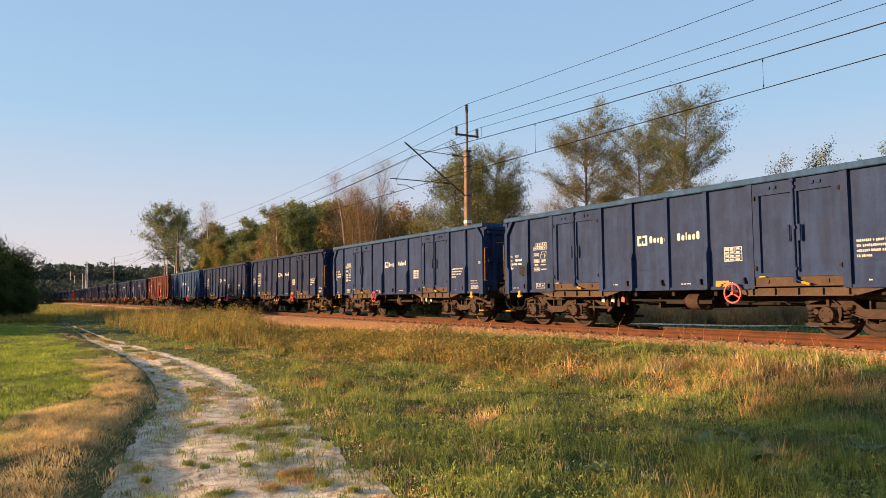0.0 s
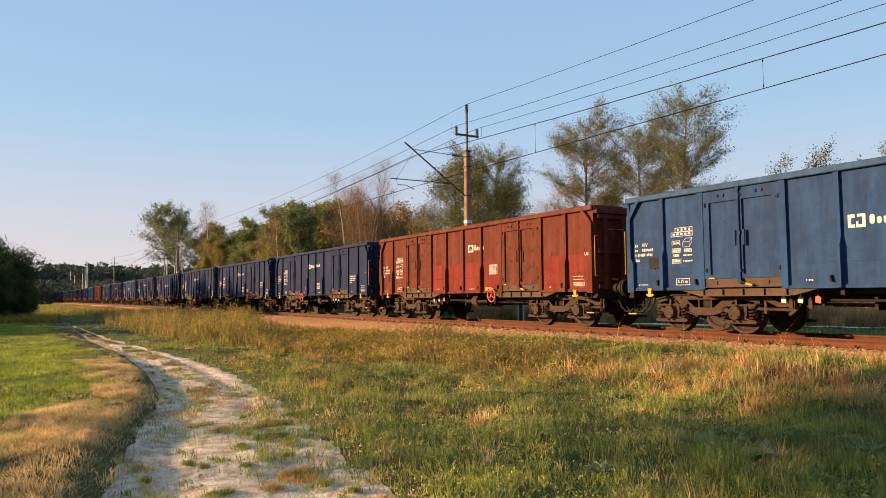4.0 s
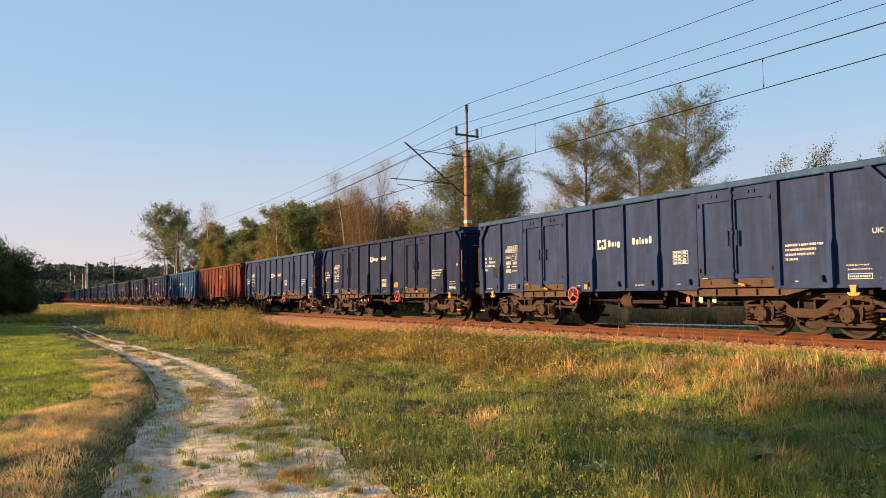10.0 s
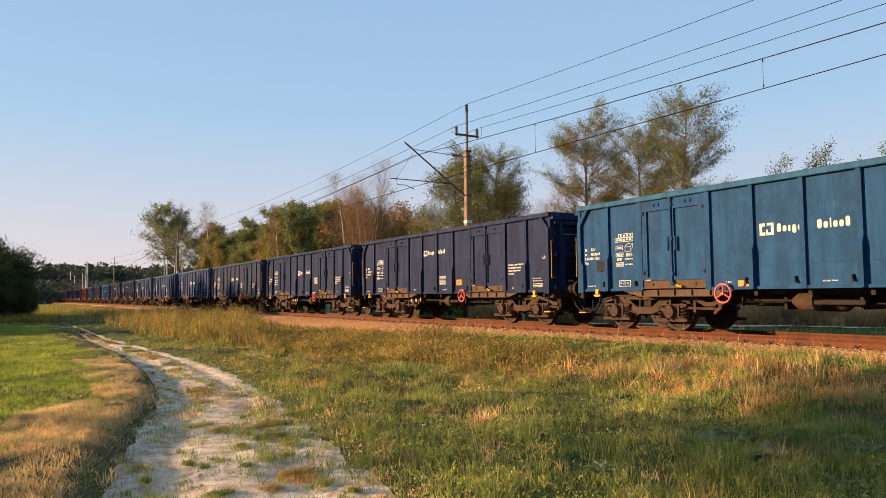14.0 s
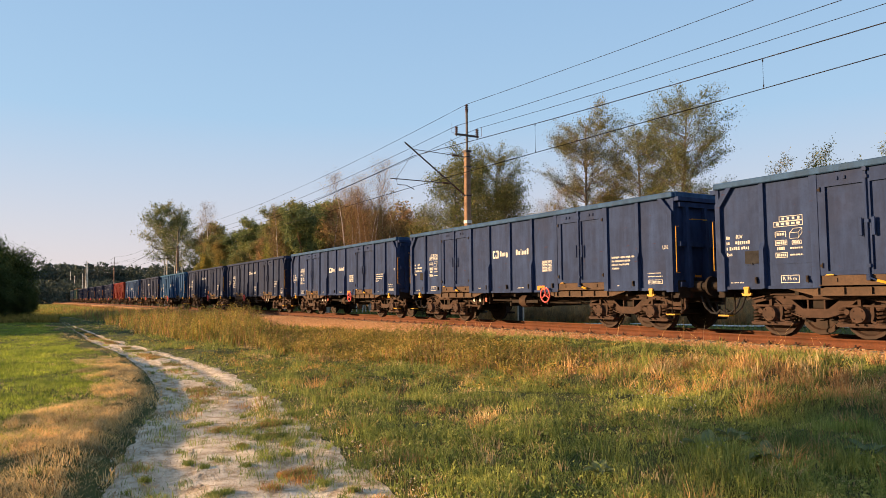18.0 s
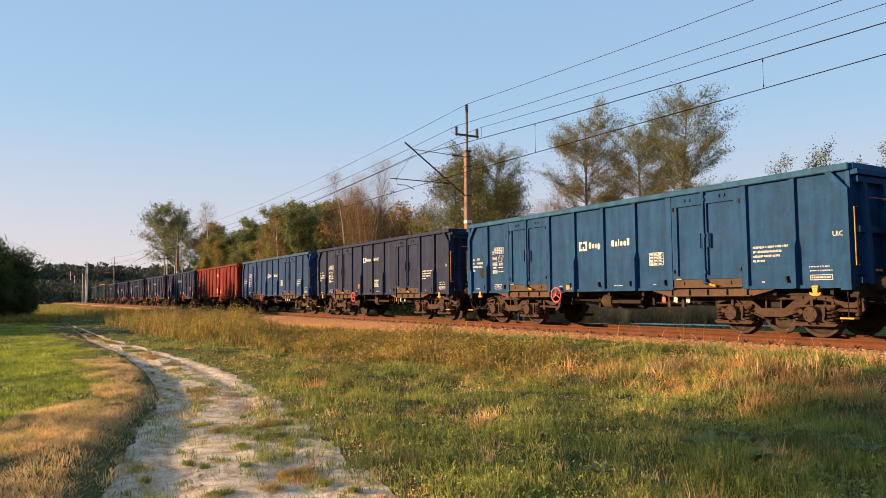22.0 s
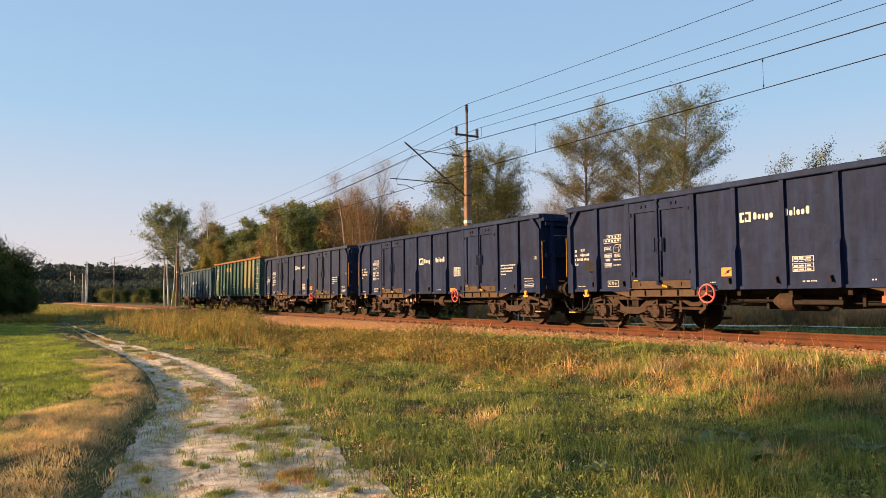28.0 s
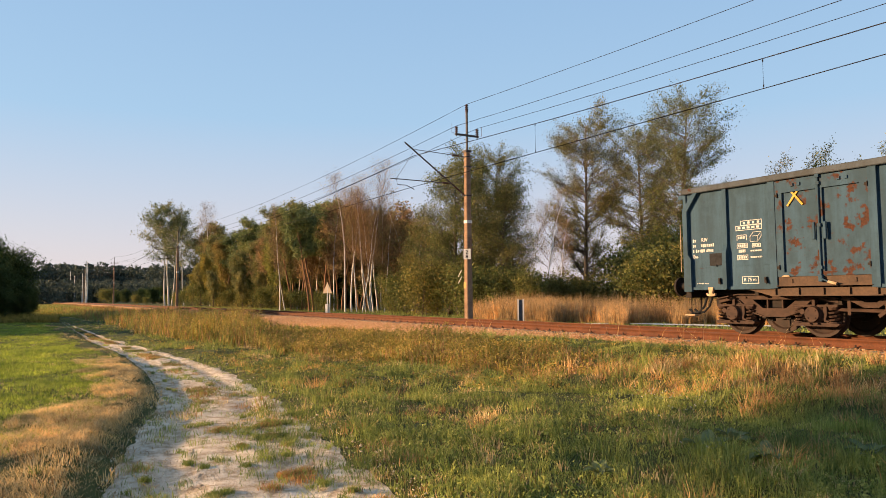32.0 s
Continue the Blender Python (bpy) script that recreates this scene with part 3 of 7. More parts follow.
def bogie(parent, x):
    """A two-axle bogie. Its wheel sets turn."""
    b = put("bogie", cached("bolster", bolster_mesh), IRON, parent, "", pose(x, 0, 0))
    for s in (-1, 1):
        turn = pose(0, s * 0.95, 0, 0, 0, 0 if s < 0 else 180)
        put("side_frame", cached("side_frame", side_frame_mesh), FRAME, b, "", turn)
        for w in (-0.9, 0.9):
            put("axlebox", cached("axlebox", axlebox_mesh), FRAME, b, "", pose(w, s * 0.95, 0, 0, 0, 0 if s < 0 else 180))
            for q in (-0.34, 0.36) if s < 0 else ():
                put("coil_spring", cached("spring", spring_mesh), FRAME, b, "", pose(w + q, s * 1.00, 0))
    put("brake_arm", cached("brake_arm", arm_mesh), FRAME, b, "", pose(0, -0.96, 0) @ Matrix.Diagonal((1 if x < 0 else 0.82, 1, 1, 1)))
    for w in (-0.9, 0.9):
        wheel = put("wheelset", cached("wheelset", wheel_mesh), WHEEL, b)
        wheel.matrix_parent_inverse = pose(w, 0, 0.46)
        put("brake_beam", cached("brake", brake_mesh), IRON, b, "", pose(w + (0.62 if w < 0 else -0.62), 0, 0))
    return b


def wagon_ends(w, half):
    for s in (-1, 1):
        turn = 0 if s > 0 else 180
        put("headstock", cached("headstock", headstock_mesh), IRON, w, "", pose(s * half, 0, 0, 0, 0, turn))
        for y in (-0.875, 0.875):
            put("buffer", cached("buffer", buffer_mesh), IRON, w, "", pose(s * (half + 0.02), y, 1.06, 0, 0, turn))
        put("coupling", cached("coupling", coupling_mesh), IRON, w, "", pose(s * half, 0, 0, 0, 0, turn))
        for y in (-0.42, -0.60):
            put("brake_hose", cached("hose", hose_mesh), BLACK, w, "black rubber brake hose", pose(s * half, y, 0, 0, 0, turn))
        put("step_hanger", cached("step", step_mesh), IRON, w, "", pose(s * (half - 0.12), -1.22, 0))
        put("step_tread", cached("step_tread", tread_mesh), YELLOW, w, "yellow step", pose(s * (half - 0.12), -1.26, 0))


def open_wagon():
    """A high-sided open wagon with two pairs of doors in each side."""
    w = new("open_wagon")
    half = 6.4
    put("underframe", cached("underframe", lambda: underframe_mesh(half)), IRON, w)
    put("floor", cached("wagon_floor", lambda: floor_mesh(half)), RUST, w)
    put("brake_rigging", cached("gear", gear_mesh), IRON, w)
    wagon_ends(w, half)
    for s in (-1, 1):
        turn = 0 if s < 0 else 180
        for x in SHEETS:
            put("panel", cached("panel", lambda: panel_mesh(BAY - 0.006)), PAINT, w, "", pose(x, s * 1.37, 0, 0, 0, turn))
        for x in POSTS:
            deep = abs(x) in (1.11, 5.30)
            wide = abs(x) in (2.21, 4.19)
            put("post", cached("post_deep" if deep else "post_wide" if wide else "post", lambda: post_mesh(deep, 0.075 if wide else 0.05)), PAINT, w, "", pose(x, s * 1.382, 0, 0, 0, turn))
        for e in (-1, 1):
            me = cached("corner", corner_mesh)
            o = put("corner_post", me, PAINT, w, "", pose(e * half, s * 1.382, 0, 0, 0, turn))
            if (e > 0) == (s < 0):
                o.matrix_basis = pose(e * half, s * 1.382, 0, 0, 0, turn) @ Matrix.Diagonal((-1, 1, 1, 1))
        for xc in (-3.20, 3.20):
            for q in (-1, 1):
                lw = DOOR / 2 - 0.09
                door = put("door", cached("leaf%d" % (-s * q), lambda: leaf_mesh(lw, -s * q)), PAINT, w, "", pose(xc + q * (lw / 2 + 0.012), s * 1.375, 0, 0, 0, turn))
                if s > 0:
                    continue
                for z in (1.35, 2.75):
                    put("hinge", cached("hinge", hinge_mesh), IRON, door, "", pose(-s * q * (lw / 2 - 0.03), -0.055, z))
                put("door_pull", cached("pull", pull_mesh), PAINT, door, "", pose(s * q * (lw / 2 - 0.10), 0, 2.0))
            put("locking_bar", cached("lock", lock_mesh), PAINT, w, "", pose(xc, s * 1.375, 0, 0, 0, turn))
            if s < 0:
                put("lock_handle", cached("handle", handle_mesh), YELLOW, w, "yellow lock handle", pose(xc, s * 1.375, 0, 0, 0, turn))
            if s < 0:
                put("sill_latch", cached("latch", latch_mesh), YELLOW, w, "small yellow latch", pose(xc - 0.72, -1.375, 0))
            put("door_sill", cached("sill", sill_mesh), SILL, w, "brown worn steel sill", pose(xc, s * 1.375, 0, 0, 0, turn))
            put("edge_beam", cached("beam", beam_mesh), SILL, w, "", pose(xc, s * 1.36, 0, 0, 0, turn))
        put("top_rail", cached("rail_long", lambda: rail_mesh(12.86, 0.16)), PAINT, w, "", pose(0, s * 1.40, 0))
        for x in SHEETS if s < 0 else ():
            put("catch", cached("catch", catch_mesh), IRON, w, "", pose(x + 0.36, s * 1.385, 1.12, 0, 0, turn))
    for e in (-1, 1):
        turn = 0 if e > 0 else 180
        put("end_wall", cached("end_wall", end_wall_mesh), PAINT, w, "", pose(e * half, 0, 0, 0, 0, turn))
        for y in (-1.05, -0.40, 0.40, 1.05):
            put("end_rib", cached("end_rib", end_rib_mesh), PAINT, w, "", pose(e * (half + 0.0), y, 0, 0, 0, turn))
        put("end_rail", cached("rail_end", lambda: rail_mesh(2.80, 0.16)), PAINT, w, "", pose(e * (half + 0.0), 0, 0.004, 0, 0, 90))
        put("roping_hook", cached("hook", hook_mesh), YELLOW, w, "yellow roping hook", pose(e * (half - 0.70), -1.43, 0))
        put("end_grab_rail", cached("grab", lambda: grab_mesh(1.04)), YELLOW, w, "yellow grab rail", pose(e * (half + 0.09), -1.38, 1.34))
        put("end_rung", cached("rung", lambda: rung_mesh(0.5)), YELLOW, w, "", pose(e * (half + 0.10), -0.72, 2.55, 0, 0, turn))
    put("end_plate", cached("orange_flash", lambda: bars_mesh([(0, 0, 0.34)], 0.07, 0, 0.5)), ORANGE, w, "orange plate", pose(half + 0.122, -0.86, 1.22, 0, 0, 90))
    bogie(w, -4.5)
    bogie(w, 4.5)
    put("brake_cylinder", cached("drum", drum_mesh), RUST, w, "", pose(0.85, -0.95, 0.72, 0, 0, 90))
    put("air_tank", cached("tank", tank_mesh), IRON, w, "", pose(-0.55, 0.25, 0.66))
    for dx, mat in ((-0.05, FRAME), (0.36, FRAME)):
        put("brake_lever", cached("lever", lever_mesh), mat, w, "", pose(-2.25 + dx, -1.10, 0.62))
    for dx, mat in ((-0.20, WHITE), (0.16, WHITE), (0.52, PLATE_RED)):
        put("brake_tag", cached("tag" + mat.name, tag_mesh), mat, w, "small pale brake setting tag", pose(-2.25 + dx, -1.13, 0.70))
    put("brake_handwheel", cached("handwheel", handwheel_mesh), PINK, w, "red brake handwheel", pose(2.05, -1.50, 0.92))
    return w


def write_on(w, number):
    """The stencilled writing on the near side."""
    y = -1.386

    def mark(name, key, build, mat, x, z, label=""):
        me = CACHE.get(key) or CACHE.setdefault(key, build())
        o = put(name, me, mat, w, label, pose(-6.4 + x, y, z))
        return tagged(o, kind="stuff") if name.endswith("inscription") or name in ("wagon_number", "word_mark", "data_table") else o
    mark("emblem", "logo", lambda: mesh_of(logo_mesh()), WHITE, 5.45, 2.00, "white square emblem")
    word_blocks(w, -0.56, y, 2.045, [(0.090, 0, 0.165), (0.080, 0, 0.118), (0.050, 0, 0.118), (0.085, -0.04, 0.118), (0.086, 0, 0.118)], 0.036, WHITE)
    word_blocks(w, 0.28, y, 2.045, [(0.088, 0, 0.170), (0.084, 0, 0.122), (0.030, 0, 0.178), (0.080, 0, 0.122), (0.080, 0, 0.122), (0.084, 0, 0.178)], 0.036, WHITE)
    mark("data_table", "table", lambda: mesh_of(table_mesh()), WHITE, 7.94, 1.52)
    mark("load_inscription", "marks", lambda: mesh_of(marks_mesh()), WHITE, 1.33, 1.44)
    mark("wagon_number", "num%d" % (number % 3), lambda: mesh_of(bars_mesh([(0, 0.29, 0.11), (0, 0.175, 0.11), (0.22, 0.175, 0.34), (0, 0.06, 0.56)], 0.085, 0.06, 0.058, 7 + number % 3)), WHITE, 0.21, 1.68)
    mark("lettering", "riv", lambda: text_mesh("RIV", 0.115), WHITE, 0.44, 1.975)
    mark("lettering", "eas", lambda: text_mesh("Eas", 0.105), WHITE, 0.21, 1.63)
    mark("lettering", "uic", lambda: text_mesh("UIC", 0.13), WHITE, 12.44, 1.88)
    mark("owner_inscription", "owner", lambda: mesh_of(bars_mesh([(0, 0.27, 0.78), (0, 0.18, 0.66), (0, 0.09, 0.60), (0, 0.0, 0.26)], 0.06, 0.03, 0.038, 3)), WHITE, 10.76, 1.47)
    mark("small_inscription", "small", lambda: mesh_of(bars_mesh([(0, 0.075, 0.42), (0.02, 0.0, 0.44)], 0.034, 0.02, 0.028, 5)), WHITE, 11.96, 1.25)

    def framed():
        bm = bars_mesh([(0.025, 0.025, 0.39)], 0.05, 0.02, 0.045, 6)
        frame_box(bm, 0, 0.44, 0, 0.10, 0.012)
        return mesh_of(bm)
    mark("framed_mark", "framed", framed, WHITE, 11.98, 1.09)

    def radius():
        bm = bmesh.new()
        frame_box(bm, -0.03, 0.36, -0.03, 0.12, 0.012)
        return mesh_of(bm)
    mark("mark_frame", "radius_frame", radius, WHITE, 1.48, 1.08)
    mark("lettering", "radius", lambda: text_mesh("R 75 m", 0.10), WHITE, 1.49, 1.10)
    mark("card_holder", "card", lambda: mesh_of(card_mesh()), BLACK, 0.66, 1.45, "black label holder")

    def small_low():
        return mesh_of(bars_mesh([(0.30, 0.0, 0.30), (4.60, 0.02, 0.14), (6.75, 0.0, 0.30), (8.05, 0.0, 0.12), (10.95, 0.0, 0.08), (12.55, 0.03, 0.06)], 0.035, 0.02, 0.04, 9))
    mark("low_inscription", "low", small_low, WHITE, 0, 1.06)
    mark("warning_plate", "yplate", lambda: mesh_of(yellow_plate()), ORANGE, 7.74 - (number % 2) * 2.0, 0.98, "orange plate with a black flash")
    mark("plate_flash", "yflash", lambda: mesh_of(flash_mesh()), BLACK, 7.74 - (number % 2) * 2.0, 0.984)
    mark("red_dot", "reddot", lambda: mesh_of(bars_mesh([(0, 0, 0.07)], 0.07, 0.0, 0.2)), PINK, 1.36, 1.30)


def card_mesh():
    bm = bmesh.new()
    box(bm, 0, 0.34, -0.018, 0.0, 0, 0.26)
    frame_box(bm, 0.0, 0.34, 0, 0.26, 0.02)
    rod(bm, (0.17, -0.02, -0.02), (0.17, -0.02, 0.02), 0.02, 6)
    return bm


def flash_mesh():
    """The black arrow-like flash of the plate."""
    bm = bmesh.new()
    plate(bm, [(0.05, 0.045), (0.20, 0.075), (0.19, 0.105), (0.29, 0.15), (0.13, 0.115), (0.14, 0.085)], -0.0015, 0.0015)
    return bm


def yellow_plate():
    bm = bmesh.new()
    box(bm, 0, 0.34, -0.004, 0.0, 0, 0.19)
    return bm


def dress(w, colour, wear, rim=None, label=""):
    for o in w.children_recursive:
        if o.type == 'MESH' and o.data.materials and o.data.materials[0] == PAINT:
            c = rim if rim and o.name.split(".")[0] in ("top_rail", "end_rail") else colour
            o.color = (*c, min(1.0, wear + (0.6 if wear > 0.5 else 0.36)) if wear > 0.36 and o.name.split(".")[0] == "door" else wear)
    return tagged(w, label, "freight wagon", "wagons of the goods train")


NAVY, SLATE, BLUE = (0.0096, 0.0155, 0.0430), (0.0170, 0.0295, 0.074), (0.0130, 0.036, 0.093)
GREY, TEAL, RED, RUSTY = (0.0142, 0.0205, 0.0455), (0.008, 0.0415, 0.108), (0.118, 0.0125, 0.0062), (0.088, 0.0185, 0.0075)
RIM = (0.026, 0.058, 0.118)
LOOKS = {"n": (NAVY, 0.25, (0.0125, 0.0200, 0.0500), "dark navy steel open wagon with white stencils, on the rails"),
         "s": (SLATE, 0.35, RIM, "faded slate blue steel open wagon with pale blue rim"),
         "b": (BLUE, 0.3, RIM, "blue steel open wagon with pale rim and white stencils"),
         "g": (GREY, 0.3, None, "dark blue-grey steel open wagon with white stencils"),
         "t": (TEAL, 0.3, (0.019, 0.068, 0.135), "teal blue steel open wagon with white stencils"),
         "r": (RED, 0.25, None, "bright red steel open wagon with white stencils"),
         "o": (RUSTY, 0.75, (0.092, 0.024, 0.012), "scuffed orange red open wagon with patched paint"),
         "v": ((0.0165, 0.0225, 0.0470), 0.3, (0.028, 0.036, 0.060), "dull slate-violet steel open wagon with white stencils"),
         "d": ((0.0285, 0.0550, 0.078), 0.40, (0.050, 0.055, 0.058), "weathered blue open wagon with rust-eaten doors")}
TRAIN = "ssnnbonnnnnsnsotnnvsssggtgbrnnnnv"      # wagon by wagon; a green one and a rusty one follow
J0, PITCH = 18.609, 14.04
LOW_TABLE = (6, 7, 8, 10, 12, 16, 22, 23, 25, 27, 28, 29, 30, 32)      # wagons with the smaller name and the table low in the middle
PATHS = []                                        # each wagon and how far back it begins


def raise_body(w):
    """The loaded bodies ride a little higher than their drawing: everything above the floor goes up with them."""
    up = Matrix(((1, 0, 0, 0), (0, 1, 0, 0), (0, 0, 1.026, 0.008), (0, 0, 0, 1)))
    low = ("bogie", "headstock", "buffer", "coupling", "brake_hose", "step_hanger", "step_tread", "brake_rigging", "brake_cylinder", "air_tank", "brake_lever", "brake_tag", "brake_handwheel", "underframe")
    for o in w.children:
        if o.name.split(".")[0] not in low:
            o.matrix_basis = up @ o.matrix_basis


def build_train():
    model = open_wagon()
    write_on(model, 0)
    raise_body(model)
    for k, c in enumerate(TRAIN):
        w = model if k == 0 else copy_thing(model, pose(0, 0, 0))
        dress(w, *LOOKS[c])
        if c in "or":
            plain_sides(w, c)
        if k == 14:                               # overpainted marks show through the red
            for o in w.children:
                if o.data and o.data.materials and o.data.materials[0] == WHITE:
                    o.data = o.data.copy()
                    o.data.materials[0] = FADED_MARK
        PATHS.append((w, J0 + PITCH * (k - 0.5) - float(np.interp(k, [1, 7, 10, 18.5, 22, 27], [0.04, -0.13, -0.16, -0.13, 0.0, 0.04]))))     # the couplings are not all drawn equally tight
        swap_wheel(w, k in (1, 6, 10, 11, 14, 15, 19, 22, 24, 25, 26, 30), k in LOW_TABLE)
        if k in (10, 11, 12):
            put("load", cached("coal", coal_mesh), BLACK, w, "heap of black coal", pose((0, -1.2, 2.4)[k - 10], 0, -0.02))
    g = green_wagon()
    raise_body(g)
    PATHS.append((g, J0 + PITCH * 32 + 6.33))
    last = copy_thing(model, pose(0, 0, 0))
    dress(last, *LOOKS["d"])
    swap_wheel(last, True)
    for o in last.children:
        if o.name.startswith("door") and o.color[3] > 0.5:       # one pair of doors is eaten by rust
            o.color[3] = 1.0 if o.matrix_basis.translation.x < 0 else 0.86
        n = o.name.split(".")[0]
        if n in ("roping_hook", "step_tread", "end_grab_rail", "end_rung", "brake_handwheel", "sill_latch", "lock_handle"):
            o.data = o.data.copy()
            o.data.materials[0] = RUST if n == "brake_handwheel" else SOILED
            o["label"] = {"brake_handwheel": "rusty brown handwheel"}.get(n, "soiled tan fitting")
    cross = bmesh.new()
    for e in (-1, 1):
        rod(cross, (-0.16 * e, 0, -0.20), (0.16 * e, 0, 0.20), 0.028, 4)
    put("cross_mark", mesh_of(cross), YELLOW, last, "yellow painted cross", pose(-3.70, -1.392, 2.80))
    PATHS.append((last, J0 + PITCH * 33.5 - 1.377))
    for w, s in PATHS:
        x, y, a = track(s - 0)
        w.matrix_basis = pose(x, y, RAIL, 0, 0, -a)


def swap_wheel(w, early, low=False):
    """Some wagons have the handwheel and its plate beside the first doors, others before the second; on some the table stands low in the middle."""
    for o in w.children:
        n = o.name.split(".")[0]
        p = o.matrix_basis.translation.copy()
        if n == "brake_handwheel":
            o.matrix_basis = pose(-1.80 if early else 1.80, p.y, 0.89)
        elif n in ("warning_plate", "plate_flash"):
            o.matrix_basis = pose(-1.50 if early else 1.30, -1.386 if n == "warning_plate" else -1.3925, 1.255 if low else 0.97)
        elif n in ("brake_lever", "brake_tag"):
            o.matrix_basis = pose(abs(p.x) if early else -abs(p.x), p.y, p.z)
        elif n == "brake_cylinder":
            o.matrix_basis = pose(abs(p.x) * (-0.5 if early else 0.5), p.y, p.z, 0, 0, 90)
        elif n == "data_table" and low:
            o.matrix_basis = pose(0.15, p.y, 1.30)
        elif n in ("emblem", "word_mark") and low:           # a smaller name, set higher
            o.matrix_basis = Matrix(((0.83, 0, 0, -0.2115), (0, 1, 0, 0), (0, 0, 0.85, 0.6185), (0, 0, 0, 1))) @ o.matrix_basis


def plain_sides(w, c):
    """The red wagons lack the second word and the owner's lines; the scuffed ones have fresh patches low down."""
    for o in list(w.children):
        n = o.name.split(".")[0]
        if n == "owner_inscription" or (n == "word_mark" and o.matrix_basis.translation.x > 0.2):
            bpy.data.objects.remove(o)
    for o in w.children:
        if o.name.split(".")[0] in ("emblem", "word_mark"):
            o.matrix_basis = pose(1.24 if c == "o" else 1.46, 0, 0.28 if c == "o" else 0.13) @ o.matrix_basis
        if o.name.split(".")[0] in ("door_sill", "edge_beam") and c == "r":
            o.data = o.data.copy()
            o.data.materials[0] = PAINT
            o.color = (0.098, 0.013, 0.006, 0.45)
    if c == "o":
        for x in SHEETS[2:]:
            me = cached("fresh_patch", fresh_mesh)
            put("fresh_patch", me, PAINT, w, "fresh red paint patch", pose(x, -1.3835, 0)).color = (0.125, 0.0155, 0.0068, 0.35)


def fresh_mesh():
    bm = bmesh.new()
    box(bm, -BAY / 2 + 0.06, BAY / 2 - 0.06, -0.0012, 0.0012, 1.06, 1.98)
    return bm


def coal_mesh():
    bm = bmesh.new()
    nx, ny = 60, 14
    vs = []
    for i in range(nx + 1):
        for j in range(ny + 1):
            x, y = -3.8 + 7.6 * i / nx, -1.3 + 2.6 * j / ny
            h = 2.75 + 0.5 * math.exp(-((x - 0.2) / 1.6) ** 2) * (1 - (y / 1.5) ** 2) + 0.12 * noise.noise((x * 2.3, y * 2.3, 0)) + 0.05 * noise.noise((x * 7, y * 7, 3))
            vs.append(bm.verts.new((x, y, h)))
    for i in range(nx):
        for j in range(ny):
            a = i * (ny + 1) + j
            bm.faces.new((vs[a], vs[a + ny + 1], vs[a + ny + 2], vs[a + 1]))
    return bm


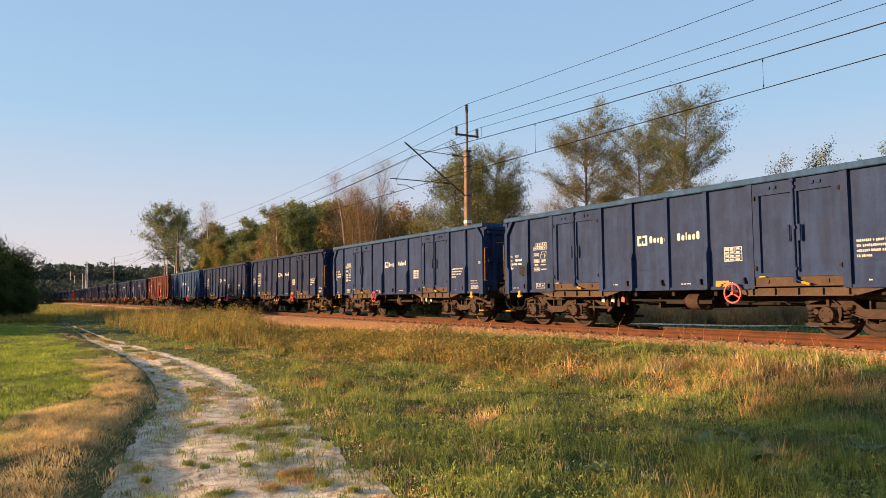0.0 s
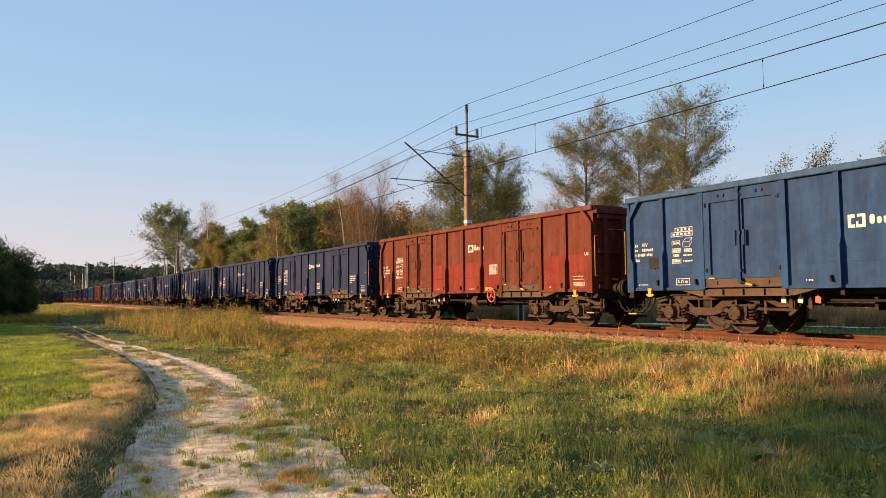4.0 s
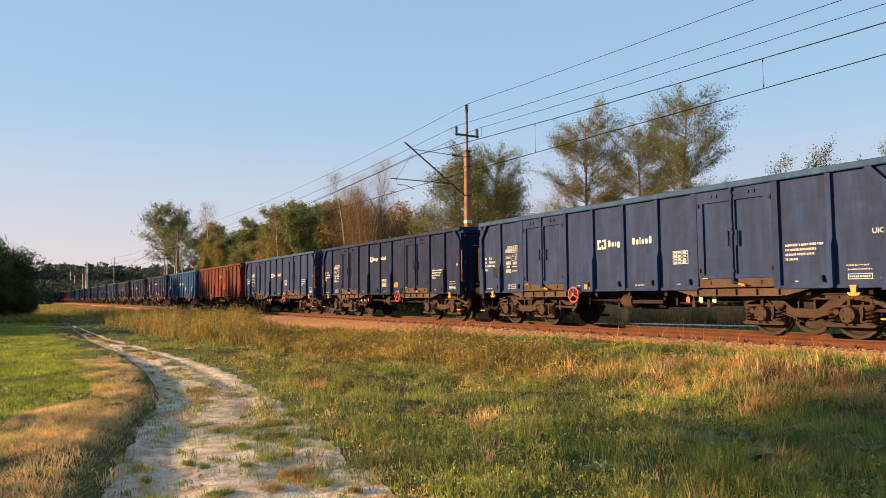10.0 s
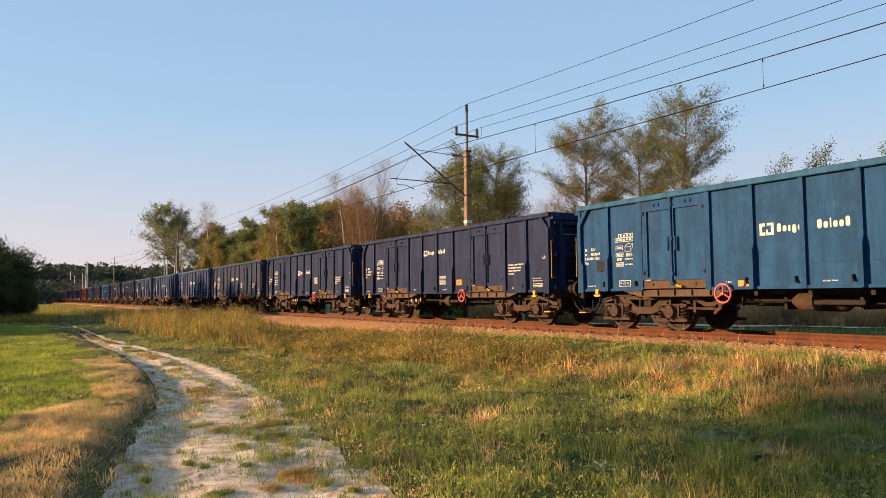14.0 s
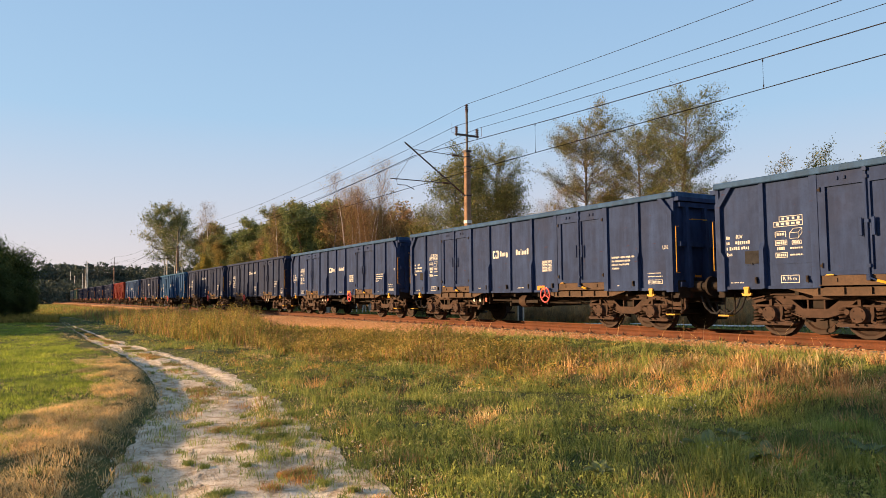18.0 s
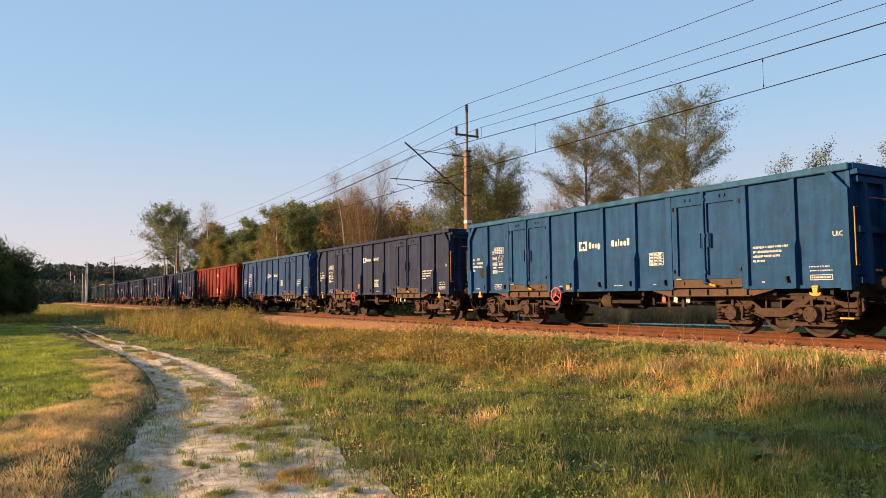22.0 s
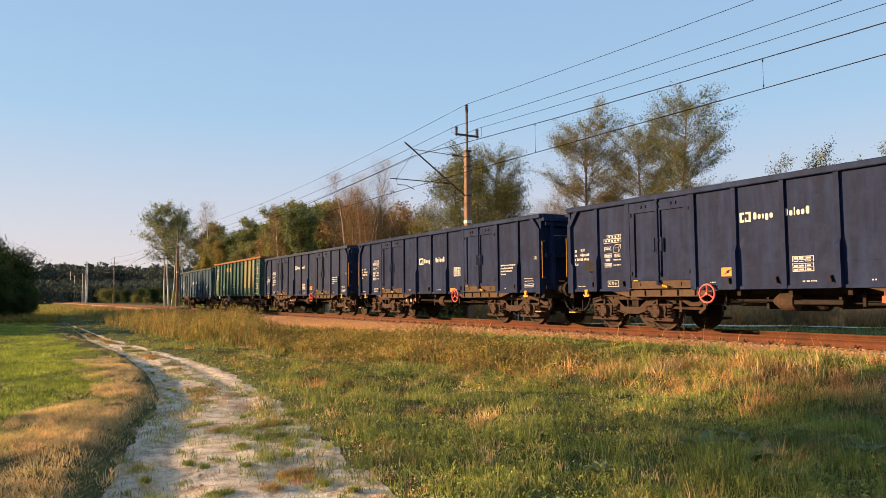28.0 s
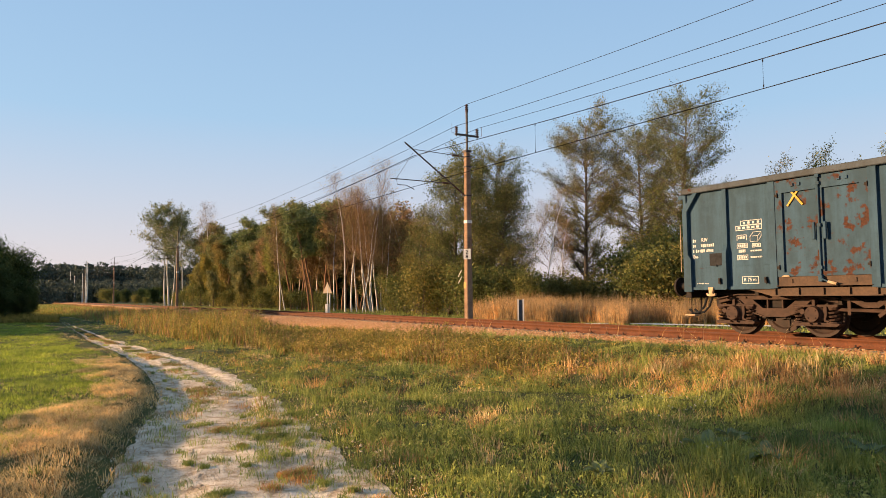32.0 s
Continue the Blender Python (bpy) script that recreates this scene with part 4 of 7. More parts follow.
def green_wagon():
    """A higher, ribbed wagon without side doors, green with two cream bays."""
    w = new("open_wagon")
    half, top = 5.95, 3.38
    ribs = (-5.95, -4.69, -3.82, -2.86, -1.90, -0.95, 0.0, 0.95, 1.90, 2.86, 3.82, 4.69, 5.95)
    GREEN, CREAM = (0.040, 0.074, 0.060), (0.165, 0.145, 0.075)
    put("underframe", mesh_of(fixed(underframe_mesh(5.75))), IRON, w)
    put("floor", mesh_of(fixed(floor_mesh(half))), RUST, w)
    wagon_ends(w, 5.75)

    def sheet(bay):
        bm = bmesh.new()
        plate(bm, [(-bay / 2, 1.0), (bay / 2, 1.0), (bay / 2, top - 0.12), (-bay / 2, top - 0.12)], -0.012, 0.012)
        for x in (-0.18, 0.22):
            for z in (1.2, 3.05):
                rod(bm, (x, -0.03, z), (x + 0.02, -0.05, z + 0.05), 0.02, 6)
        return bm

    def rib():
        bm = bmesh.new()
        for prof in ([(0.0, top - 0.12), (-0.09, top - 0.12), (-0.13, 1.15), (-0.06, 0.95), (0.0, 0.95)],):
            a = [bm.verts.new((-0.058, y, z)) for y, z in prof]
            b = [bm.verts.new((0.058, y, z)) for y, z in prof]
            bm.faces.new(a)
            bm.faces.new(b[::-1])
            for i in range(len(prof)):
                j = (i + 1) % len(prof)
                bm.faces.new((a[i], b[i], b[j], a[j]))
        return bm

    def rim(length):
        bm = bmesh.new()
        box(bm, -length / 2, length / 2, -0.09, 0.09, top - 0.12, top, 0.015)
        return bm

    def low_band(bay):
        bm = bmesh.new()
        box(bm, -bay / 2 + 0.06, bay / 2 - 0.06, -0.016, -0.0125, 1.02, 1.49)
        return bm
    mr, ml, me_ = mesh_of(fixed(rib())), mesh_of(fixed(rim(2 * half + 0.1))), mesh_of(fixed(rim(2.86)))
    for s in (-1, 1):
        turn = 0 if s < 0 else 180
        for i, (a, b) in enumerate(zip(ribs, ribs[1:])):
            x, bay = (a + b) / 2, b - a
            cream = s < 0 and i in (8, 9, 10)
            o = put("panel", cached("green_sheet%.2f" % bay, lambda: sheet(bay)), PAINT, w, "cream painted panel" if cream else "", pose(x, s * 1.33, 0, 0, 0, turn))
            o.color = (*(CREAM if cream else (0.064, 0.088, 0.036) if (i == 1 and s < 0) else GREEN), 0.45)
            if cream:
                put("low_band", cached("low_band%.2f" % bay, lambda: low_band(bay)), PAINT, w, "", pose(x, s * 1.33, 0)).color = (0.034, 0.066, 0.054, 0.5)
        for i, x in enumerate(ribs):
            o = put("rib", mr, PAINT, w, "", pose(x + (0.058 if i == 0 else -0.058 if i == 12 else 0), s * 1.342, 0, 0, 0, turn))
            o.color = (*((0.125, 0.125, 0.065) if (s < 0 and i in (9, 10)) else (0.034, 0.072, 0.062)), 0.45)
        put("top_rail", ml, PAINT, w, "rusty orange top rail", pose(0, s * 1.38, 0)).color = (0.20, 0.080, 0.024, 0.6)
    for e in (-1, 1):
        turn = 0 if e > 0 else 180
        o = put("end_wall", cached("end_wall", end_wall_mesh), PAINT, w, "", pose(e * half, 0, 0.0, 0, 0, turn))
        o.color = (*GREEN, 0.8)
        o = put("end_sheet", mesh_of(fixed(green_end(top))), PAINT, w, "", pose(e * (half - 0.03), 0, 0, 0, 0, turn))
        o.color = (*GREEN, 0.8)
        for y in (-0.55, 0.55):
            o = put("end_rib", cached("end_rib", end_rib_mesh), PAINT, w, "", pose(e * half, y, 0, 0, 0, turn))
            o.color = (*GREEN, 0.8)
        put("end_rail", me_, PAINT, w, "rusty top rail", pose(e * half, 0, 0.004, 0, 0, 90)).color = (0.20, 0.080, 0.024, 0.6)
        put("roping_hook", cached("hook_tan", hook_mesh), SOILED, w, "soiled tan roping hook", pose(e * (half - 1.6), -1.43, 0))
        for i in range(7):
            if e > 0:
                put("ladder_rung", cached("lrung", lambda: rung_mesh(0.66)), WHITE, w, "pale ladder rung", pose(5.19, -1.35, 1.115 + i * 0.305, 0, 0, -90))
    bogie(w, -4.1)
    bogie(w, 4.1)
    put("air_tank", mesh_of(fixed(long_tank())), RUST, w, "long brown air tank", pose(1.45, -0.95, 0.70))
    put("brake_rigging", cached("gear", gear_mesh), IRON, w, "", pose(-1.0, 0.1, 0))
    put("brake_lever", cached("lever", lever_mesh), RUST, w, "", pose(-0.2, -1.1, 0.66))
    put("brake_handwheel", cached("handwheel_tan", lambda: handwheel_mesh(5, 0.012)), SOILED, w, "soiled tan brake handwheel with five spokes", pose(-1.50, -1.47, 0.87))
    put("emblem", mesh_of(swirl()), AMBER, w, "amber swirl emblem", pose(-3.46, -1.348, 2.70))
    for x, pts in ((-2.72, [(0.10, 0), (0.19, 0), (0.29, 0.26), (0.0, 0.26)]), (-2.40, [(0.06, 0), (0.14, 0), (0.25, 0.26), (0.02, 0.26)]), (-1.82, [(0.05, 0), (0.24, 0), (0.27, 0.26), (0.06, 0.26), (0.0, 0.13)])):
        put("word_mark", mesh_of(fixed(sign_plate(pts))), AMBER, w, "amber block of the owner's mark", pose(x, -1.346, 2.69))
    put("notice", mesh_of(fixed(black_notice())), BLACK, w, "black notice plate", pose(-0.95, -1.348, 1.50))
    tagged(put("notice_inscription", mesh_of(bars_mesh([(0.06, 0.24, 0.58), (0.1, 0.14, 0.46), (0.14, 0.05, 0.36)], 0.05, 0.02, 0.05, 2)), WHITE, w, "", pose(-0.95, -1.366, 1.50)), kind="stuff")
    put("load_inscription", CACHE["marks"], WHITE, w, "", pose(-5.66, -1.348, 2.10))
    tagged(put("wagon_number", mesh_of(bars_mesh([(0.0, 0.39, 0.08), (0.19, 0.39, 0.13), (0.0, 0.26, 0.08), (0.19, 0.26, 0.26), (0.0, 0.13, 0.2), (0.26, 0.13, 0.2), (0.0, 0.0, 0.32)], 0.075, 0.03, 0.055, 6)), WHITE, w, "", pose(-3.66, -1.348, 1.46)), kind="stuff")
    put("red_plate", mesh_of(fixed(sign_plate([(0, 0), (0.25, 0), (0.25, 0.19), (0, 0.19)]))), PINK, w, "red plate", pose(5.08, -1.348, 1.48))
    put("red_plate", mesh_of(fixed(sign_plate([(0, 0), (0.21, 0), (0.21, 0.29), (0, 0.29)]))), PLATE_RED, w, "dark red warning plate", pose(5.08, -1.348, 2.31))
    put("red_plate", mesh_of(fixed(sign_plate([(0, 0), (0.21, 0), (0.12, 0.21), (0.09, 0.21)]))), ORANGE, w, "orange triangular warning plate", pose(5.08, -1.348, 2.61))
    put("red_plate", mesh_of(fixed(sign_plate([(0, 0), (0.12, 0), (0.12, 0.17), (0, 0.17)]))), PLATE_RED, w, "small faded red plate", pose(-3.24, -1.348, 1.84))
    hatch = put("hatch", mesh_of(fixed(hatch_mesh())), PAINT, w, "pale green inspection hatch with bars", pose(-half + 0.16, -1.345, 1.18))
    hatch.color = (0.070, 0.098, 0.050, 0.7)
    for z in (0.16, 0.52, 0.86):
        put("hatch_bar", cached("hatch_bar", hatch_bar), PAINT, hatch, "", pose(0, -0.03, z)).color = (0.03, 0.05, 0.045, 0.7)
    put("card_holder", CACHE["card"], RUST, w, "brown label holder", pose(-4.65, -1.35, 1.50))
    put("framed_mark", CACHE["framed"], WHITE, w, "", pose(0.12, -1.348, 1.12))
    return tagged(w, "green ribbed open wagon with cream panels and rusty rim", "freight wagon", "wagons of the goods train")


def sign_plate(pts):
    bm = bmesh.new()
    plate(bm, pts, -0.012, 0.0)
    return bm


def green_end(top):
    bm = bmesh.new()
    box(bm, -0.012, 0.012, -1.33, 1.33, 3.0, top - 0.1)
    return bm


def hatch_mesh():
    bm = bmesh.new()
    box(bm, 0, 0.74, -0.03, 0.0, 0, 1.02, 0.008)
    box(bm, 0.06, 0.68, -0.045, -0.031, 0.56, 0.94, 0.006)
    box(bm, 0.06, 0.68, -0.045, -0.031, 0.06, 0.48, 0.006)
    for z in (0.14, 0.86):
        box(bm, -0.05, 0.02, -0.06, -0.01, z - 0.05, z + 0.05)
    return bm


def hatch_bar():
    bm = bmesh.new()
    rod(bm, (-0.03, -0.03, 0), (0.78, -0.03, 0), 0.014, 6)
    return bm


def long_tank():
    bm = bmesh.new()
    lathe(bm, [(0.03, -0.78), (0.16, -0.74), (0.20, -0.66), (0.20, 0.66), (0.16, 0.74), (0.03, 0.78)], n=18)
    bmesh.ops.rotate(bm, verts=bm.verts, cent=(0, 0, 0), matrix=Matrix.Rotation(radians(90), 3, 'Z'))
    return bm


def swirl():
    bm = bmesh.new()
    for k in range(3):
        for i in range(5):
            a0, a1 = radians(200 + k * 14 + i * 26), radians(200 + k * 14 + (i + 1) * 26)
            r0, r1 = 0.10 + 0.07 * k, 0.145 + 0.07 * k
            vs = [bm.verts.new((0.3 + r * math.cos(a), 0, 0.2 + r * math.sin(a))) for r, a in ((r0, a0), (r1, a0), (r1, a1), (r0, a1))]
            bm.faces.new(vs)
    return bm


def black_notice():
    bm = bmesh.new()
    box(bm, 0, 0.70, -0.014, 0, 0, 0.36)
    return bm


# ---------- ground ----------
def smooth(a, b, v):
    t = np.clip((v - a) / (b - a), 0, 1)
    return t * t * (3 - 2 * t)


PATH_X = [60, 20, -3, -4.8, -6.0, -7.6, -9.6, -10.5, -12.4, -16.7, -22.7, -28.6, -38, -50, -56, -140]
PATH_L = [-3.0, -1.5, 0.0, 0.25, 0.52, 0.82, 1.32, 1.58, 1.93, 2.32, 2.40, 2.12, 2.20, 2.30, 2.55, 2.55]
PATH_R = [-1.0, 0.5, 2.0, 2.48, 2.66, 2.90, 3.18, 3.35, 3.58, 3.76, 3.42, 3.12, 2.95, 2.75, 2.56, 2.56]


def path_edges(x):
    return np.interp(-np.asarray(x, float), [-v for v in PATH_X], PATH_L), np.interp(-np.asarray(x, float), [-v for v in PATH_X], PATH_R)


def wavy(x, y, s, k):
    return np.sin(x * s + 1.7 * np.sin(y * s * 0.7 + k)) * np.sin(y * s * 1.1 + 1.3 * np.sin(x * s * 0.6 + 2 * k))


def ground_z(x, y):
    x, y = np.asarray(x, float), np.asarray(y, float)
    yc = Y0 - 0.5 * BEND * np.maximum(-x - BEND_FROM, 0) ** 2
    rel = np.abs(y - yc)
    near = y < yc
    near_part = smooth(-26, -15, x)
    edge = rel + 0.35 * wavy(x, y * 0.3, 0.8, 2) + 0.2 * wavy(x, y * 0.3, 2.1, 5)
    berm = np.where(near, 0.20 * (1 - smooth(5.3, 6.5, edge)) * smooth(-24, -12, x), 0)
    bank = (0.06 + 0.14 * near_part) * (1 - smooth(2.6, 5.4, rel)) + berm
    bank = np.where(rel < 2.3, 0.26, bank)
    far_side = np.where(near, 0, 0.24)
    lft, rgt = path_edges(x)
    in_path = smooth(lft - 0.25, lft + 0.2, y) * (1 - smooth(rgt - 0.2, rgt + 0.3, y))
    left_bank = 0.13 * (1 - smooth(lft - 0.38, lft + 0.05, y)) * smooth(-45, -4, x)
    verge = smooth(0.3, 1.0, y - rgt) * near
    bumps = 0.025 * wavy(x, y, 0.9, 1) + 0.015 * wavy(x, y, 2.3, 4) + verge * (0.045 * wavy(x, y, 1.7, 6) + 0.035 * wavy(x, y, 3.6, 2))
    bumps = bumps * (rel > 2.8)
    hills = 6.0 * smooth(330, 700, -x)
    return bank + far_side - 0.07 * in_path + left_bank + bumps + hills


def lines(near_a, near_b, step, far):
    v = list(np.arange(near_a, near_b + 1e-6, step))
    a, d = near_a, step
    out = []
    while a > -far:
        d *= 1.35
        a -= d
        out.append(a)
    b, d = near_b, step
    while b < far:
        d *= 1.35
        b += d
        v.append(b)
    return np.array(out[::-1] + v)


def build_ground():
    xs, ys = lines(-40, 2, 0.2, 3500), lines(-4, 20, 0.2, 3500)
    X, Y = np.meshgrid(xs, ys, indexing="ij")
    Z = ground_z(X, Y)
    n, m = X.shape
    i, j = np.meshgrid(np.arange(n - 1), np.arange(m - 1), indexing="ij")
    a = (i * m + j).ravel()
    me = tri_mesh("ground", np.stack([X, Y, Z], -1).reshape(-1, 3), np.stack([a, a + m, a + m + 1, a + 1], -1))
    me.shade_smooth()
    g = put("ground", me, GROUND)
    return tagged(g, "grassy ground with dry and green patches", "ground", kind="structure")


def ground_material():
    m = Mat("turf", 0.95, 0, 0.2)
    a, b, c = m.noise(0.35, 5, None, True), m.noise(3.0, 6, None, True), m.noise(28, 4, None, True)
    col = m.ramp(b, (0.34, (0.035, 0.036, 0.015)), (0.54, (0.075, 0.09, 0.022)), (0.72, (0.17, 0.13, 0.055)))
    col = m.mix(m.mask(a, 0.45, 0.70), col, m.ramp(c, (0.35, (0.12, 0.10, 0.03)), (0.7, (0.08, 0.12, 0.022))))
    m.colour(m.mix(m.math('MULTIPLY', m.mask(c, 0.4, 0.7), 0.4), col, (0.03, 0.028, 0.014)))
    m.bump(c, 0.8, 0.03)
    return m.m


def dirt_material():
    m = Mat("pale_sandy_dirt", 0.95, 0, 0.2)
    a, b, c = m.noise(0.8, 5, None, True), m.noise(6.0, 8, None, True), m.noise(42, 4, None, True)
    col = m.ramp(b, (0.32, (0.33, 0.24, 0.15)), (0.44, (0.52, 0.40, 0.27)), (0.55, (0.74, 0.62, 0.47)), (0.70, (0.85, 0.76, 0.62)))
    col = m.mix(m.mask(a, 0.48, 0.64), col, m.mix(0.42, col, (0.30, 0.22, 0.14)))
    m.colour(m.mix(m.math('MULTIPLY', m.mask(c, 0.52, 0.66), 0.5), col, (0.80, 0.78, 0.70)))
    m.bump(m.math('ADD', c, b), 0.9, 0.03)
    return m.m


GROUND, DIRT = ground_material(), dirt_material()
PALE = two_tone("pale_concrete", (0.62, 0.60, 0.55), (0.80, 0.78, 0.72), 2, 0.9, 0, 0.3, 0.01)


def strip_y(x):
    """Near edge of the pale strip beyond the rails."""
    return 24.2 + 0.55 * (x + 15) * (1 - 0.018 * np.maximum(x + 15, 0))


def build_path():
    xs = np.concatenate([np.arange(60, 4, -1.0), np.arange(4, -55, -0.12)])
    lft, rgt = path_edges(xs)
    n = 22
    V = []
    for x, a, b in zip(xs, lft, rgt):
        wob = 0.10 * noise.noise((x * 0.9, 0, 7)) + 0.07 * noise.noise((x * 3.1, 0, 3))
        for j in range(n + 1):
            y = a + 0.05 + wob * 0.5 + (b - a - 0.05 + wob * 0.5) * j / n
            u = j / n
            rut = -0.035 * math.exp(-((u - 0.24) / 0.09) ** 2) - 0.035 * math.exp(-((u - 0.76) / 0.10) ** 2)
            z = float(ground_z(x, y)) + 0.05 + rut - 0.05 * (abs(2 * u - 1) ** 8)
            V.append((x, y, z + 0.012 * noise.noise((x * 3, y * 3, 0)) + 0.006 * noise.noise((x * 11, y * 11, 2))))
    F = []
    for i in range(len(xs) - 1):
        for j in range(n):
            a = i * (n + 1) + j
            # farther off only the two ruts stay bare, and then only in places
            u = (j + 0.5) / n
            bare = max(math.exp(-((u - 0.20) / 0.13) ** 2), math.exp(-((u - 0.78) / 0.13) ** 2))
            far = min(1.0, max(0.0, (-xs[i] - 23) / 9))
            patch = noise.noise((xs[i] * 0.28, u * 2.0, 11)) + 0.5 * noise.noise((xs[i] * 1.3, u * 7, 5))
            if far * (1.15 - bare) + max(0.0, (-xs[i] - 30) / 9) * (0.16 - 0.4 * patch) > 0.55:
                continue
            F.append((a, a + 1, a + n + 2, a + n + 1))
    me = tri_mesh("dirt_track", V, F)
    me.shade_smooth()
    tagged(put("dirt_track", me, DIRT), "pale sandy farm track with two worn ruts", "dirt road", kind="structure")
    # the pale strip beyond the rails
    V, F = [], []
    xs = np.arange(8, -24, -0.5)
    for i, x in enumerate(xs):
        for j in range(5):
            y = strip_y(x) + 0.06 * math.sin(x * 0.8) + 0.24 * j
            V.append((x, y, float(ground_z(x, y)) + 0.05))
    for i in range(len(xs) - 1):
        for j in range(4):
            a = i * 5 + j
            F.append((a, a + 1, a + 6, a + 5))
    tagged(put("service_path", tri_mesh("service_path", V, F), PALE), "narrow pale path beyond the rails", "path", kind="structure")


# ---------- railway ----------


def stone_material():
    m = Mat("ballast_stone", 0.9, 0, 0.3)
    g = m.t.nodes.new("ShaderNodeNewGeometry")
    col = m.ramp(g.outputs["Random Per Island"], (0.0, (0.40, 0.15, 0.052)), (0.35, (0.72, 0.34, 0.13)), (0.8, (0.84, 0.48, 0.205)), (1.0, (0.88, 0.64, 0.40)))
    n = m.noise(40, 3, None, True)
    m.colour(m.mix(m.mask(n, 0.4, 0.8), col, m.mix(0.5, col, (0.10, 0.05, 0.03))))
    m.bump(n, 0.4, 0.01)
    return m.m


def sweep(profile, s0, s1, step, off=0.0):
    """A bar of that section (off, z) along the track."""
    ss = np.arange(s0, s1 + 1e-6, step)
    V, F = [], []
    n = len(profile)
    for s in ss:
        for o, z in profile:
            x, y, _ = track(s, off + o)
            V.append((x, y, z))
    for i in range(len(ss) - 1):
        for j in range(n):
            k = (j + 1) % n
            F.append((i * n + j, i * n + k, (i + 1) * n + k, (i + 1) * n + j))
    return V, F


def build_railway():
    track_root = new("railway_track")
    tagged(track_root, "single railway track on stone ballast with rusty rails", "railway", kind="structure")
    steel = two_tone("rusty_rail_side", (0.080, 0.026, 0.009), (0.150, 0.048, 0.017), 3, 0.8, 0, 0.3, 0.004, fine=1)
    head = two_tone("worn_rail_head", (0.072, 0.029, 0.014), (0.122, 0.053, 0.027), 2, 0.6, 0.25, 0.05, 0.002)
    prof = [(-0.070, 0.43), (0.070, 0.43), (0.070, 0.443), (0.010, 0.463), (0.010, 0.555), (0.034, 0.565), (0.034, 0.596), (-0.034, 0.596), (-0.034, 0.565), (-0.012, 0.555), (-0.012, 0.465), (-0.070, 0.445)]
    for o in (-0.7525, 0.7525):
        V, F = sweep(prof, -480, 440, 4.0, o)
        r = put("rail", tri_mesh("rail", V, F), steel, track_root, "rusty steel rail")
        V, F = sweep([(-0.030, 0.5962), (0.030, 0.5962), (0.028, 0.600), (-0.028, 0.600)], -480, 440, 4.0, o)
        put("rail_head", tri_mesh("rail_head", V, F), head, r, "worn running surface")
    bed = two_tone("ballast_bed", (0.56, 0.26, 0.10), (0.86, 0.50, 0.23), 14, 0.95, 0, 0.6, 0.03, fine=1)
    V, F = sweep([(-3.35, -0.02), (-2.5, 0.25), (-1.75, 0.40), (-0.5, 0.40), (0.5, 0.40), (1.75, 0.40), (2.45, 0.27), (2.75, 0.10)], -480, 440, 2.0)
    put("ballast_bed", tri_mesh("ballast_bed", V, F), bed, track_root, "bed of crushed stone")
    # loose stones of the shoulder and between the sleepers
    rng = np.random.default_rng(5)
    n = 60000
    s = 5 + 75 * rng.random(n) ** 1.5
    s[: n // 14] = rng.uniform(-20, 5, n // 14)
    off = np.where(rng.random(n) < 0.8, rng.uniform(-3.3, -0.85, n), rng.uniform(-0.65, 2.2, n))
    z = np.interp(np.abs(off), [0, 1.75, 2.5, 3.35], [0.405, 0.405, 0.255, -0.01]) + rng.uniform(-0.012, 0.022, n)
    y = Y0 - 0.5 * BEND * np.maximum(s - BEND_FROM, 0) ** 2 + off
    c = np.stack([-s, y, z], -1)
    base = np.array([(1, 0, 0), (-1, 0, 0), (0, 1, 0), (0, -1, 0), (0, 0, 1), (0, 0, -1)], float)
    size = rng.uniform(0.017, 0.036, (n, 1, 1)) * rng.uniform(0.6, 1.15, (n, 6, 1))
    a = rng.uniform(0, math.tau, n)
    rot = np.zeros((n, 3, 3))
    rot[:, 0, 0], rot[:, 0, 1], rot[:, 1, 0], rot[:, 1, 1], rot[:, 2, 2] = np.cos(a), -np.sin(a), np.sin(a), np.cos(a), 0.75
    P = np.einsum('nij,kj->nki', rot, base + 0.0) * size + c[:, None, :]
    f = np.array([(0, 2, 4), (2, 1, 4), (1, 3, 4), (3, 0, 4)])          # the underside is never seen
    F = (f[None] + 6 * np.arange(n)[:, None, None]).reshape(-1, 3)
    tagged(put("ballast_stones", tri_mesh("ballast_stones", P.reshape(-1, 3), F), stone_material(), track_root, "loose broken ballast stones"), kind="stuff")
    # sleepers with clips, the nearest as pieces of their own
    conc = two_tone("weathered_sleeper", (0.16, 0.12, 0.09), (0.32, 0.26, 0.21), 5, 0.9, 0, 0.4, 0.01, fine=1)
    bm = bmesh.new()
    box(bm, -0.13, 0.13, -1.30, 1.30, 0.22, 0.427, 0.02)
    sleeper = mesh_of(bm)
    bm = bmesh.new()
    for sgn in (-1, 1):
        box(bm, -0.04, 0.04, sgn * 0.085 - 0.028, sgn * 0.085 + 0.028, 0.43, 0.455)
        rod(bm, (0, sgn * 0.09, 0.44), (0, sgn * 0.09, 0.495), 0.018, 6)
    clip = mesh_of(bm)
    for i in range(200):
        x, y, a = track(-14 + i * 0.6)
        o = put("sleeper", sleeper, conc, track_root, "", pose(x, y, 0, 0, 0, -a))
        if i < 120:
            put("rail_clip", clip, RUST, o, "", pose(0, -0.7525, 0))
            put("rail_clip", clip, RUST, o, "", pose(0, 0.7525, 0))
    bm = bmesh.new()
    for i in range(200, 740):
        x, y, a = track(-14 + i * 0.6)
        box(bm, x - 0.13, x + 0.13, y - 1.3, y + 1.3, 0.22, 0.427)
    tagged(put("sleeper_row", mesh_of(bm), conc, track_root, "distant row of sleepers"), kind="stuff")


